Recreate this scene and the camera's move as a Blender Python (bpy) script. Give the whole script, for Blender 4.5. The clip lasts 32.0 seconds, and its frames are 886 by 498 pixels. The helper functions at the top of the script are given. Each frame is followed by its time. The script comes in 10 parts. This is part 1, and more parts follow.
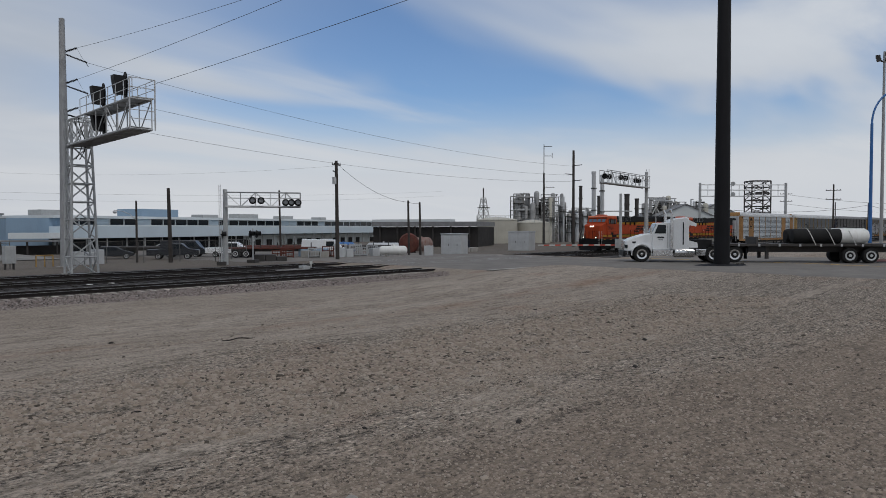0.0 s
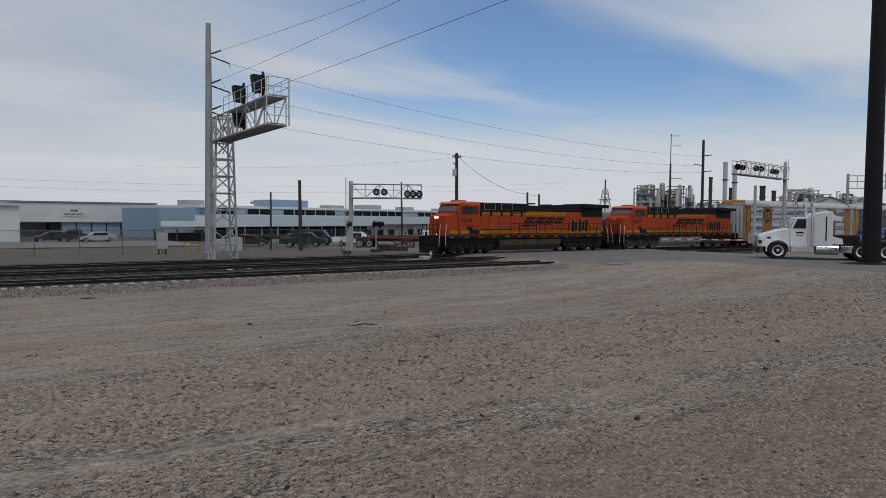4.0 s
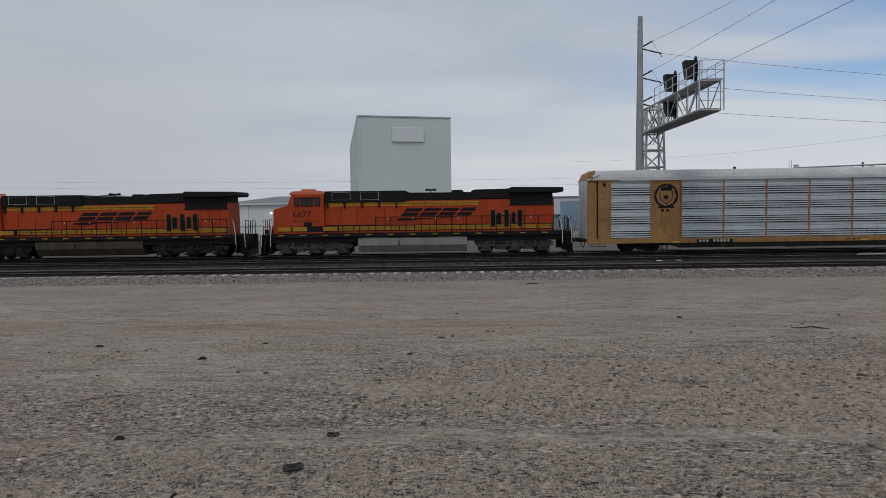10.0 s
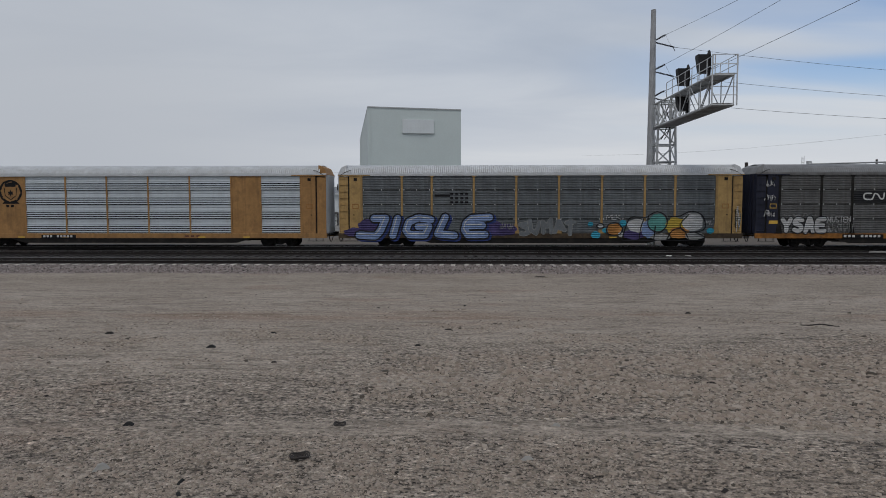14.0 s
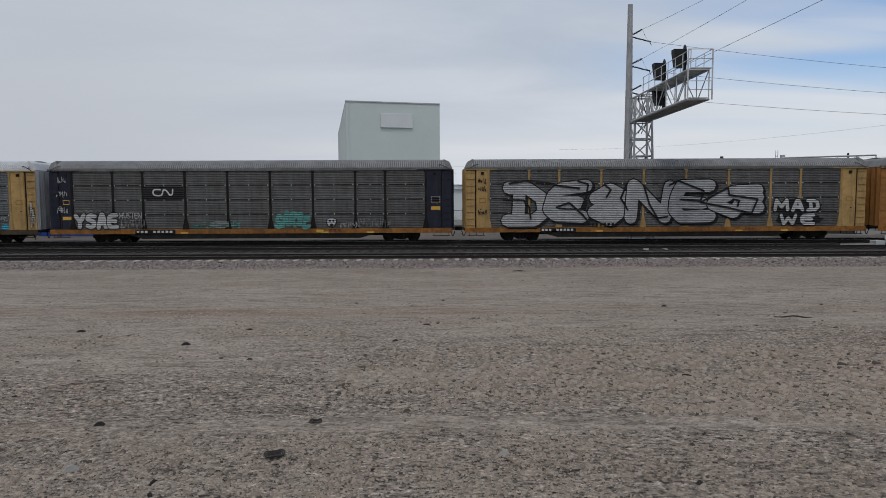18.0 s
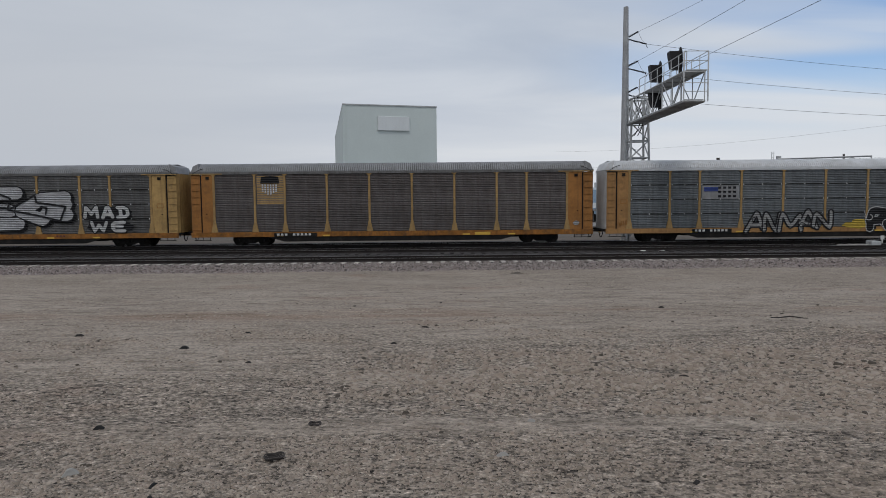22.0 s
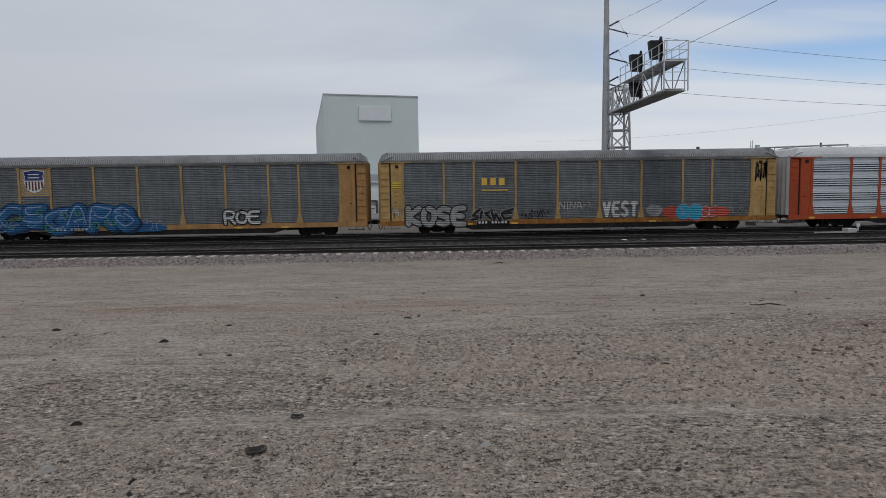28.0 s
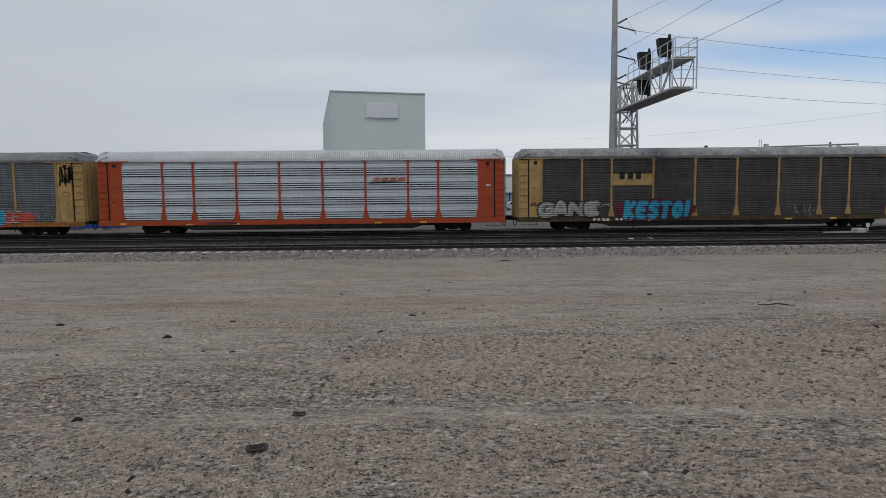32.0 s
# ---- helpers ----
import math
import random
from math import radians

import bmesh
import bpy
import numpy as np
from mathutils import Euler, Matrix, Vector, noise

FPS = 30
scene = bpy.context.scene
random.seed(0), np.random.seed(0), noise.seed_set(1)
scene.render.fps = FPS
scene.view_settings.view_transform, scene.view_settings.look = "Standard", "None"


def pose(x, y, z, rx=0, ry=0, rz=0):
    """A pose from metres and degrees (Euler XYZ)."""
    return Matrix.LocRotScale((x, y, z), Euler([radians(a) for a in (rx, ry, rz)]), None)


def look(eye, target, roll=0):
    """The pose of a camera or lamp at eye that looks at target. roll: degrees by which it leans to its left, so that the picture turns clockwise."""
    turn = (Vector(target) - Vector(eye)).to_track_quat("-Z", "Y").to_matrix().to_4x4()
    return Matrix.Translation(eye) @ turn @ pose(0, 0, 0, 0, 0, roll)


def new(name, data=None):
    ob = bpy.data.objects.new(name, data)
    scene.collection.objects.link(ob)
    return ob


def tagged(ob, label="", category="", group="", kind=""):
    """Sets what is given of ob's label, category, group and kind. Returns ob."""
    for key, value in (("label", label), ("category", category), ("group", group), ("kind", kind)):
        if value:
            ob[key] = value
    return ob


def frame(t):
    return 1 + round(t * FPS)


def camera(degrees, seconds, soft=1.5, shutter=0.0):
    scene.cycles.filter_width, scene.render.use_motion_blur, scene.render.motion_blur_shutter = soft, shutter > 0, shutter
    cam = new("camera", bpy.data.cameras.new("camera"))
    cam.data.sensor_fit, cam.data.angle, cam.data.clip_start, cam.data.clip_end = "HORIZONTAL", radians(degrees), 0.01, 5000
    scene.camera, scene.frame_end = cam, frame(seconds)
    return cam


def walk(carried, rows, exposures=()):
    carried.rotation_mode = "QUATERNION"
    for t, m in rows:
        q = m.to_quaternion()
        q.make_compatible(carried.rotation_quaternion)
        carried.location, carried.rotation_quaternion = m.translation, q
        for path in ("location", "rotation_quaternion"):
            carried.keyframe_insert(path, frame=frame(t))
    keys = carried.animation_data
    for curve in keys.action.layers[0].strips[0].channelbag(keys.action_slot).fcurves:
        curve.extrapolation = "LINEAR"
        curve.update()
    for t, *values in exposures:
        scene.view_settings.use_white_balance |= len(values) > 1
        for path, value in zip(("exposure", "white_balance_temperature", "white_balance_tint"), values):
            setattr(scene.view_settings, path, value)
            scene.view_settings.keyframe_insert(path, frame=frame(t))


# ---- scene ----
cam = camera(67.05, 32.0, soft=0.8)
EXPOSURES = [(0.0, -0.12), (6.0, -0.12), (10.0, -0.08), (14.5, -0.04), (17.0, 0.08), (23.0, 0.08), (32.0, 0.08)]
# seconds, eye (x, y, z), heading, pitch, lean
PATH = [
    (0, 0.123, 0.056, 3.412, -44.94, -1.80, -0.10),
    (0.5, 0.119, 0.094, 3.395, -43.58, -1.82, -0.01),
    (1, 0.155, 0.152, 3.380, -42.38, -2.15, -0.18),
    (1.5, 0.151, 0.181, 3.369, -41.22, -2.17, -0.30),
    (2, 0.125, 0.135, 3.382, -40.22, -2.15, -0.19),
    (2.5, 0.084, 0.064, 3.395, -38.63, -2.30, -0.01),
    (4.5, -0.014, -0.085, 3.446, -33.07, -2.63, 0.40),
    (5, 0.056, -0.101, 3.467, -30.38, -2.67, 0.24),
    (5.5, 0.055, -0.149, 3.494, -26.00, -2.54, 0.03),
    (6, 0.061, -0.118, 3.494, -20.05, -2.83, -0.41),
    (6.5, 0.058, -0.091, 3.485, -14.80, -2.86, -0.56),
    (7, 0.031, -0.038, 3.471, -8.75, -2.90, -0.65),
    (7.5, -0.002, 0.003, 3.461, -4.44, -2.96, -0.64),
    (8, -0.029, 0.002, 3.460, -1.55, -3.07, -0.45),
    (8.5, -0.032, -0.025, 3.471, 0.03, -3.42, -0.58),
    (9, -0.041, 0.007, 3.469, 0.43, -3.41, -0.68),
    (9.5, -0.031, -0.017, 3.468, 0.73, -3.30, -0.91),
    (10, -0.025, -0.030, 3.468, 0.78, -3.26, -0.79),
    (10.5, -0.001, -0.029, 3.478, 0.37, -3.13, -0.78),
    (11, 0.004, -0.018, 3.470, -0.20, -3.27, -0.76),
    (11.5, -0.012, -0.016, 3.468, 0.60, -3.30, -0.65),
    (12, -0.023, -0.025, 3.461, 1.31, -3.42, -0.47),
    (12.5, -0.018, -0.019, 3.460, 1.86, -3.57, -0.38),
    (13, -0.016, -0.028, 3.455, 2.34, -3.33, -0.55),
    (13.5, -0.026, -0.043, 3.459, 2.22, -3.64, -0.35),
    (14, -0.023, -0.031, 3.461, 1.53, -3.91, -0.06),
    (14.5, -0.005, -0.009, 3.467, 1.05, -3.78, -0.38),
    (16.5, 0.030, 0.032, 3.458, -0.01, -4.38, -0.37),
    (17, 0.024, 0.027, 3.461, -0.00, -4.35, -0.15),
    (17.5, 0.021, 0.016, 3.465, -0.06, -4.37, -0.18),
    (18, 0.022, 0.021, 3.464, -0.22, -4.39, -0.26),
    (18.5, 0.023, 0.017, 3.465, -0.17, -4.40, -0.25),
    (19, 0.012, 0.010, 3.468, -0.05, -4.39, -0.01),
    (19.5, 0.000, 0.011, 3.467, -0.05, -4.25, 0.02),
    (20, 0.015, -0.011, 3.472, -0.09, -4.27, -0.37),
    (20.5, 0.013, -0.025, 3.465, -0.35, -4.18, -0.42),
    (21, 0.014, -0.022, 3.467, -0.53, -4.14, -0.32),
    (21.5, 0.000, -0.012, 3.467, -0.31, -4.18, -0.19),
    (22, 0.017, -0.022, 3.466, -0.44, -4.17, -0.52),
    (22.5, 0.028, -0.015, 3.469, -1.13, -4.33, -0.58),
    (23, 0.045, 0.009, 3.472, -1.63, -4.45, -0.64),
    (23.5, 0.051, 0.013, 3.469, -2.26, -4.36, -0.57),
    (24, 0.055, 0.002, 3.466, -2.49, -4.47, -0.62),
    (24.5, 0.036, 0.003, 3.462, -2.71, -4.64, -0.44),
    (25, 0.019, -0.006, 3.461, -2.32, -4.93, -0.42),
    (25.5, 0.029, 0.006, 3.463, -2.04, -4.88, -0.81),
    (27.5, 0.014, 0.037, 3.461, -1.18, -5.27, -0.76),
    (28, 0.028, 0.025, 3.464, -1.92, -5.02, -0.83),
    (28.5, 0.008, 0.037, 3.461, -2.44, -4.89, -0.98),
    (29, 0.010, 0.045, 3.459, -2.66, -4.85, -0.96),
    (29.5, 0.016, 0.037, 3.456, -2.85, -4.81, -1.24),
    (30, 0.034, 0.054, 3.452, -3.31, -4.78, -0.62),
    (30.5, 0.027, 0.056, 3.455, -3.54, -5.44, -0.74),
    (31, 0.029, 0.094, 3.444, -2.65, -5.71, -0.89),
    (31.5, 0.052, 0.121, 3.450, -1.68, -5.38, -0.92),
    (32, 0.050, 0.136, 3.443, -1.39, -5.21, -0.51),
]


def eye_pose(x, y, z, yaw, pitch, lean):
    a, b = radians(yaw), radians(pitch)
    ahead = Vector((-math.sin(a) * math.cos(b), math.cos(a) * math.cos(b), math.sin(b)))
    return look((x, y, z), Vector((x, y, z)) + ahead, lean)


walk(cam, [(r[0], eye_pose(*r[1:])) for r in PATH], EXPOSURES)

# ---- world and sun ----
world = bpy.data.worlds.new("sky")
scene.world = world
world.use_nodes = True
wn, wl = world.node_tree.nodes, world.node_tree.links
wn.clear()


def wmath(op, a, b=None):
    nd = wn.new("ShaderNodeMath")
    nd.operation = op
    for i, v in enumerate((a, b)):
        if v is None:
            continue
        if isinstance(v, (int, float)):
            nd.inputs[i].default_value = v
        else:
            wl.new(v, nd.inputs[i])
    return nd.outputs[0]


def wramp(value, a, b):
    nd = wn.new("ShaderNodeMapRange")
    nd.interpolation_type = "SMOOTHSTEP"
    nd.inputs["From Min"].default_value, nd.inputs["From Max"].default_value = a, b
    wl.new(value, nd.inputs["Value"])
    return nd.outputs[0]


def wmix(fac, a, b):
    nd = wn.new("ShaderNodeMix")
    nd.data_type = "RGBA"
    wl.new(fac, nd.inputs["Factor"])
    for sock, v in (("A", a), ("B", b)):
        target = [s for s in nd.inputs if s.name == sock and s.type == "RGBA"][0]
        if isinstance(v, tuple):
            target.default_value = (*v, 1)
        else:
            wl.new(v, target)
    return [s for s in nd.outputs if s.type == "RGBA"][0]


SUN_ELEVATION, SUN_AZIMUTH = radians(58), radians(200)
sky = wn.new("ShaderNodeTexSky")
sky.sky_type = "NISHITA"
sky.sun_disc = False
sky.sun_elevation, sky.sun_rotation = SUN_ELEVATION, SUN_AZIMUTH
sky_dim = wn.new("ShaderNodeVectorMath")
sky_dim.operation = "MULTIPLY"
sky_dim.inputs[1].default_value = (0.085, 0.102, 0.123)
wl.new(sky.outputs[0], sky_dim.inputs[0])
coord = wn.new("ShaderNodeTexCoord")
split = wn.new("ShaderNodeSeparateXYZ")
wl.new(coord.outputs["Generated"], split.inputs[0])
dx, dy, dz = split.outputs
lift = wmath("ADD", wmath("MAXIMUM", dz, 0.0), 0.10)
flat = wn.new("ShaderNodeCombineXYZ")
wl.new(wmath("DIVIDE", dx, lift), flat.inputs[0])
wl.new(wmath("DIVIDE", dy, lift), flat.inputs[1])


def clouds(scale, stretch, turn, detail, rough):
    mp = wn.new("ShaderNodeMapping")
    mp.inputs["Scale"].default_value = (scale, scale * stretch, 1)
    mp.inputs["Rotation"].default_value = (0, 0, radians(turn))
    wl.new(flat.outputs[0], mp.inputs[0])
    nz = wn.new("ShaderNodeTexNoise")
    nz.inputs["Scale"].default_value = 1.0
    nz.inputs["Detail"].default_value = detail
    nz.inputs["Roughness"].default_value = rough
    nz.inputs["Distortion"].default_value = 0.5
    wl.new(mp.outputs[0], nz.inputs["Vector"])
    return nz.outputs["Fac"]


large = clouds(0.13, 1.4, -38, 2.5, 0.45)
fine = clouds(0.50, 1.9, -36, 6.0, 0.52)
mixed = wmath("ADD", wmath("MULTIPLY", large, 0.55), wmath("MULTIPLY", fine, 0.45))
# the break in the cloud lies toward the north-east
toward = wmath("ADD", wmath("MULTIPLY", dx, 0.86), wmath("MULTIPLY", dy, 0.50))
gap = wramp(toward, 0.56, 0.92)
gap_low = wramp(dz, 0.06, 0.20)
wisps = wramp(clouds(0.40, 2.4, -50, 3.0, 0.45), 0.70, 0.42)
clear = wmath("MULTIPLY", wmath("MULTIPLY", wramp(mixed, 0.575, 0.43), wisps), wmath("MULTIPLY", gap, gap_low))
shade = wramp(wmath("ADD", wmath("MULTIPLY", large, 0.5), wmath("MULTIPLY", fine, 0.5)), 0.35, 0.65)
high = wmix(shade, (0.41, 0.465, 0.555), (0.61, 0.65, 0.71))
low = wmix(shade, (0.56, 0.60, 0.665), (0.66, 0.685, 0.72))
west = wmath("MULTIPLY", wramp(dx, 0.15, -0.55), wramp(dz, 0.55, 0.05))
cloud = wmix(wramp(dz, 0.02, 0.22), low, high)
cloud = wmix(west, cloud, (0.47, 0.50, 0.55))
east = wmath("MULTIPLY", gap, 0.4)
cloud = wmix(east, cloud, (0.70, 0.74, 0.79))
bright = wmath("MULTIPLY", wmath("MULTIPLY", wramp(toward, 0.30, 0.75), wramp(dz, 0.26, 0.04)), 0.35)
cloud = wmix(bright, cloud, (0.67, 0.685, 0.71))
colour = wmix(clear, cloud, sky_dim.outputs[0])
back = wn.new("ShaderNodeBackground")
back.inputs["Strength"].default_value = 1.0
wl.new(colour, back.inputs["Color"])
wout = wn.new("ShaderNodeOutputWorld")
wl.new(back.outputs[0], wout.inputs["Surface"])

sun_data = bpy.data.lights.new("sun", "SUN")
sun_data.energy, sun_data.angle, sun_data.color = 0.85, radians(18), (1.0, 0.95, 0.88)
sun = new("sun", sun_data)
sun.matrix_world = look((0, 0, 0), (-math.sin(SUN_AZIMUTH) * math.cos(SUN_ELEVATION), -math.cos(SUN_AZIMUTH) * math.cos(SUN_ELEVATION), -math.sin(SUN_ELEVATION)))

# ---- materials ----
def mat(name, colour, rough=0.7, metal=0.0, var=0.18, scale=1.2, fine=18.0, bump=0.15, streak=0.0, dirt=(0.10, 0.085, 0.07), dirt_amount=0.0, pieces=0.0, ribbed=0.0):
    m = bpy.data.materials.new(name)
    m.use_nodes = True
    n, l = m.node_tree.nodes, m.node_tree.links
    b = n["Principled BSDF"]
    b.inputs["Roughness"].default_value, b.inputs["Metallic"].default_value = rough, metal
    if metal < 0.2 and rough > 0.5:
        b.inputs["Specular IOR Level"].default_value = 0.25
    tc = n.new("ShaderNodeTexCoord")

    def noise_at(size, detail, squash=(1, 1, 1)):
        mp = n.new("ShaderNodeMapping")
        mp.inputs["Scale"].default_value = squash
        l.new(tc.outputs["Object"], mp.inputs[0])
        nz = n.new("ShaderNodeTexNoise")
        nz.inputs["Scale"].default_value, nz.inputs["Detail"].default_value = size, detail
        nz.inputs["Roughness"].default_value = 0.62
        l.new(mp.outputs[0], nz.inputs["Vector"])
        return nz.outputs["Fac"]

    def rng(value, a, b2, c=0.0, d=1.0):
        r = n.new("ShaderNodeMapRange")
        for key, v in zip(("From Min", "From Max", "To Min", "To Max"), (a, b2, c, d)):
            r.inputs[key].default_value = v
        l.new(value, r.inputs["Value"])
        return r.outputs[0]

    def times_value(col, fac):
        v = n.new("ShaderNodeVectorMath")
        v.operation = "SCALE"
        if isinstance(col, tuple):
            v.inputs[0].default_value = col
        else:
            l.new(col, v.inputs[0])
        l.new(fac, v.inputs["Scale"])
        return v.outputs[0]

    def blend(fac, a, c):
        mx = n.new("ShaderNodeMix")
        mx.data_type = "RGBA"
        l.new(fac, mx.inputs[0])
        l.new(a, mx.inputs[6])
        mx.inputs[7].default_value = (*c, 1)
        return mx.outputs[2]

    big, small = noise_at(scale, 4.0), noise_at(fine, 6.0)
    col = times_value(colour, rng(big, 0.3, 0.7, 1 - var, 1 + var))
    col = times_value(col, rng(small, 0.3, 0.7, 1 - var * 0.7, 1 + var * 0.7))
    if pieces:
        oi = n.new("ShaderNodeObjectInfo")
        col = times_value(col, rng(oi.outputs["Random"], 0, 1, 1 - pieces, 1 + pieces))
    if streak:
        st = noise_at(1.0, 5.0, (5.0, 5.0, 0.35))
        col = blend(rng(st, 0.48, 0.78, 0.0, streak), col, dirt)
    if dirt_amount:
        dn = noise_at(2.3, 6.0)
        col = blend(rng(dn, 0.5, 0.72, 0.0, dirt_amount), col, dirt)
    l.new(col, b.inputs["Base Color"])
    l.new(rng(small, 0.3, 0.7, max(rough - 0.1, 0.02), min(rough + 0.1, 1.0)), b.inputs["Roughness"])
    if bump:
        bp = n.new("ShaderNodeBump")
        bp.inputs["Strength"].default_value, bp.inputs["Distance"].default_value = bump, 0.02
        l.new(small, bp.inputs["Height"])
        l.new(bp.outputs[0], b.inputs["Normal"])
    if ribbed:
        # paint over rolled sheet: one rib every eighth of a metre
        wave = n.new("ShaderNodeTexWave")
        wave.bands_direction = "Z"
        wave.inputs["Scale"].default_value = 2 * math.pi / 20 / ribbed
        l.new(tc.outputs["Object"], wave.inputs["Vector"])
        bp = n.new("ShaderNodeBump")
        bp.inputs["Strength"].default_value, bp.inputs["Distance"].default_value = 0.9, 0.05
        l.new(wave.outputs["Fac"], bp.inputs["Height"])
        l.new(bp.outputs[0], b.inputs["Normal"])
    return m


def glass_mat(name, colour):
    m = bpy.data.materials.new(name)
    m.use_nodes = True
    b = m.node_tree.nodes["Principled BSDF"]
    b.inputs["Base Color"].default_value = (*colour, 1)
    b.inputs["Roughness"].default_value = 0.06
    b.inputs["Specular IOR Level"].default_value = 0.3
    return m


def glow_mat(name, colour, strength):
    m = bpy.data.materials.new(name)
    m.use_nodes = True
    b = m.node_tree.nodes["Principled BSDF"]
    b.inputs["Base Color"].default_value = (*colour, 1)
    b.inputs["Emission Color"].default_value = (*colour, 1)
    b.inputs["Emission Strength"].default_value = strength
    return m


def ground_material():
    """Packed dirt and loose gravel, in bands along the tracks."""
    m = bpy.data.materials.new("dirt_and_gravel")
    m.use_nodes = True
    n, l = m.node_tree.nodes, m.node_tree.links
    b = n["Principled BSDF"]
    b.inputs["Roughness"].default_value = 0.95
    b.inputs["Specular IOR Level"].default_value = 0.2
    tc = n.new("ShaderNodeTexCoord")

    def tex(kind, size, squash=(1, 1, 1), detail=5.0):
        mp = n.new("ShaderNodeMapping")
        mp.inputs["Scale"].default_value = squash
        l.new(tc.outputs["Object"], mp.inputs[0])
        t = n.new(kind)
        t.inputs["Scale"].default_value = size
        if kind == "ShaderNodeTexNoise":
            t.inputs["Detail"].default_value, t.inputs["Roughness"].default_value = detail, 0.65
        l.new(mp.outputs[0], t.inputs["Vector"])
        return t

    def rng(v, a, b2, c=0.0, d=1.0):
        r = n.new("ShaderNodeMapRange")
        r.interpolation_type = "SMOOTHSTEP"
        for key, val in zip(("From Min", "From Max", "To Min", "To Max"), (a, b2, c, d)):
            r.inputs[key].default_value = val
        l.new(v, r.inputs["Value"])
        return r.outputs[0]

    def mix(fac, a, c, mode="MIX"):
        mx = n.new("ShaderNodeMix")
        mx.data_type, mx.blend_type = "RGBA", mode
        if isinstance(fac, float):
            mx.inputs[0].default_value = fac
        else:
            l.new(fac, mx.inputs[0])
        for i, v in ((6, a), (7, c)):
            if isinstance(v, tuple):
                mx.inputs[i].default_value = (*v, 1)
            else:
                l.new(v, mx.inputs[i])
        return mx.outputs[2]

    patch = tex("ShaderNodeTexNoise", 0.55, (0.40, 1.0, 1), 7.0).outputs["Fac"]
    wide = tex("ShaderNodeTexNoise", 0.22, (0.35, 1.0, 1), 4.0).outputs["Fac"]
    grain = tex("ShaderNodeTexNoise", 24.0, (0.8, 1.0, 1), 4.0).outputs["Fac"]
    clod = tex("ShaderNodeTexNoise", 10.5, (0.75, 1.0, 1), 6.0).outputs["Fac"]
    spot_noise = tex("ShaderNodeTexNoise", 11.0, (0.55, 0.9, 1), 4.0).outputs["Fac"]
    ripple = tex("ShaderNodeTexNoise", 1.0, (1.1, 4.2, 1), 9.0).outputs["Fac"]
    dust = tex("ShaderNodeTexNoise", 40.0, (1, 1, 1), 3.0).outputs["Fac"]
    pebble = tex("ShaderNodeTexVoronoi", 27.0, (0.7, 1, 1))
    pebble2 = tex("ShaderNodeTexVoronoi", 12.0, (0.6, 1, 1))
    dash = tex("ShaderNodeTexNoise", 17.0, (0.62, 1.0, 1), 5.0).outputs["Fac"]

    def math_node(op, a, c):
        nd = n.new("ShaderNodeMath")
        nd.operation = op
        for k, v in enumerate((a, c)):
            if isinstance(v, (int, float)):
                nd.inputs[k].default_value = v
            else:
                l.new(v, nd.inputs[k])
        return nd.outputs[0]

    # driven strips run along the tracks and wander a little
    sep = n.new("ShaderNodeSeparateXYZ")
    l.new(tc.outputs["Object"], sep.inputs[0])
    across = math_node("ADD", sep.outputs[1], math_node("MULTIPLY", math_node("SUBTRACT", wide, 0.5), 5.0))
    far_dirt = rng(across, 12.2, 15.5)
    slot = math_node("SUBTRACT", sep.outputs[1], math_node("MULTIPLY", math_node("SUBTRACT", patch, 0.5), 0.9))
    track = math_node("MULTIPLY", rng(slot, 7.85, 8.15), rng(slot, 8.45, 8.75, 1.0, 0.0))
    blot = tex("ShaderNodeTexNoise", 0.42, (0.38, 1.1, 1), 5.0).outputs["Fac"]
    bare = math_node("MAXIMUM", far_dirt, math_node("MULTIPLY", track, 0.8))
    bare = math_node("MAXIMUM", bare, rng(blot, 0.52, 0.66, 0.0, 0.85))
    bare = math_node("MULTIPLY", bare, rng(patch, 0.28, 0.55, 0.45, 1.0))
    # west of the eye the driven dirt reaches nearer
    west_dirt = math_node("MULTIPLY", rng(math_node("ADD", sep.outputs[0], math_node("MULTIPLY", math_node("SUBTRACT", wide, 0.5), 8.0)), -5.0, 0.5, 1.0, 0.0), rng(across, 9.0, 11.5))
    bare = math_node("MAXIMUM", bare, math_node("MULTIPLY", west_dirt, 0.8))
    # damp brown dirt near the eye, on the road side of the gravel
    reach = math_node("ADD", math_node("ADD", sep.outputs[1], math_node("MULTIPLY", sep.outputs[0], 0.15)), math_node("MULTIPLY", math_node("SUBTRACT", patch, 0.5), 2.5))
    damp = math_node("MULTIPLY", rng(sep.outputs[0], 0.8, 5.0), rng(reach, 6.4, 8.4, 1.0, 0.0))
    bare = math_node("MAXIMUM", bare, math_node("MULTIPLY", damp, 0.7))
    dirt = mix(rng(patch, 0.3, 0.7), (0.248, 0.206, 0.168), (0.318, 0.271, 0.226))
    dirt = mix(rng(ripple, 0.36, 0.47, 0.50, 0.0), dirt, (0.135, 0.108, 0.086))
    stone = mix(pebble.outputs["Color"], (0.165, 0.137, 0.111), (0.345, 0.294, 0.246))
    stone2 = mix(pebble2.outputs["Color"], (0.195, 0.162, 0.132), (0.325, 0.277, 0.232))
    stone = mix(0.45, stone, stone2)
    # shade in the gaps between the embedded chips, painted in dark
    stone = mix(rng(pebble.outputs["Distance"], 0.45, 0.75, 0.0, 0.30), stone, (0.072, 0.058, 0.047))
    stone = mix(rng(clod, 0.35, 0.44, 0.45, 0.0), stone, (0.075, 0.060, 0.049))
    stone = mix(rng(ripple, 0.36, 0.45, 0.45, 0.0), stone, (0.090, 0.072, 0.058))
    col = mix(bare, stone, dirt)
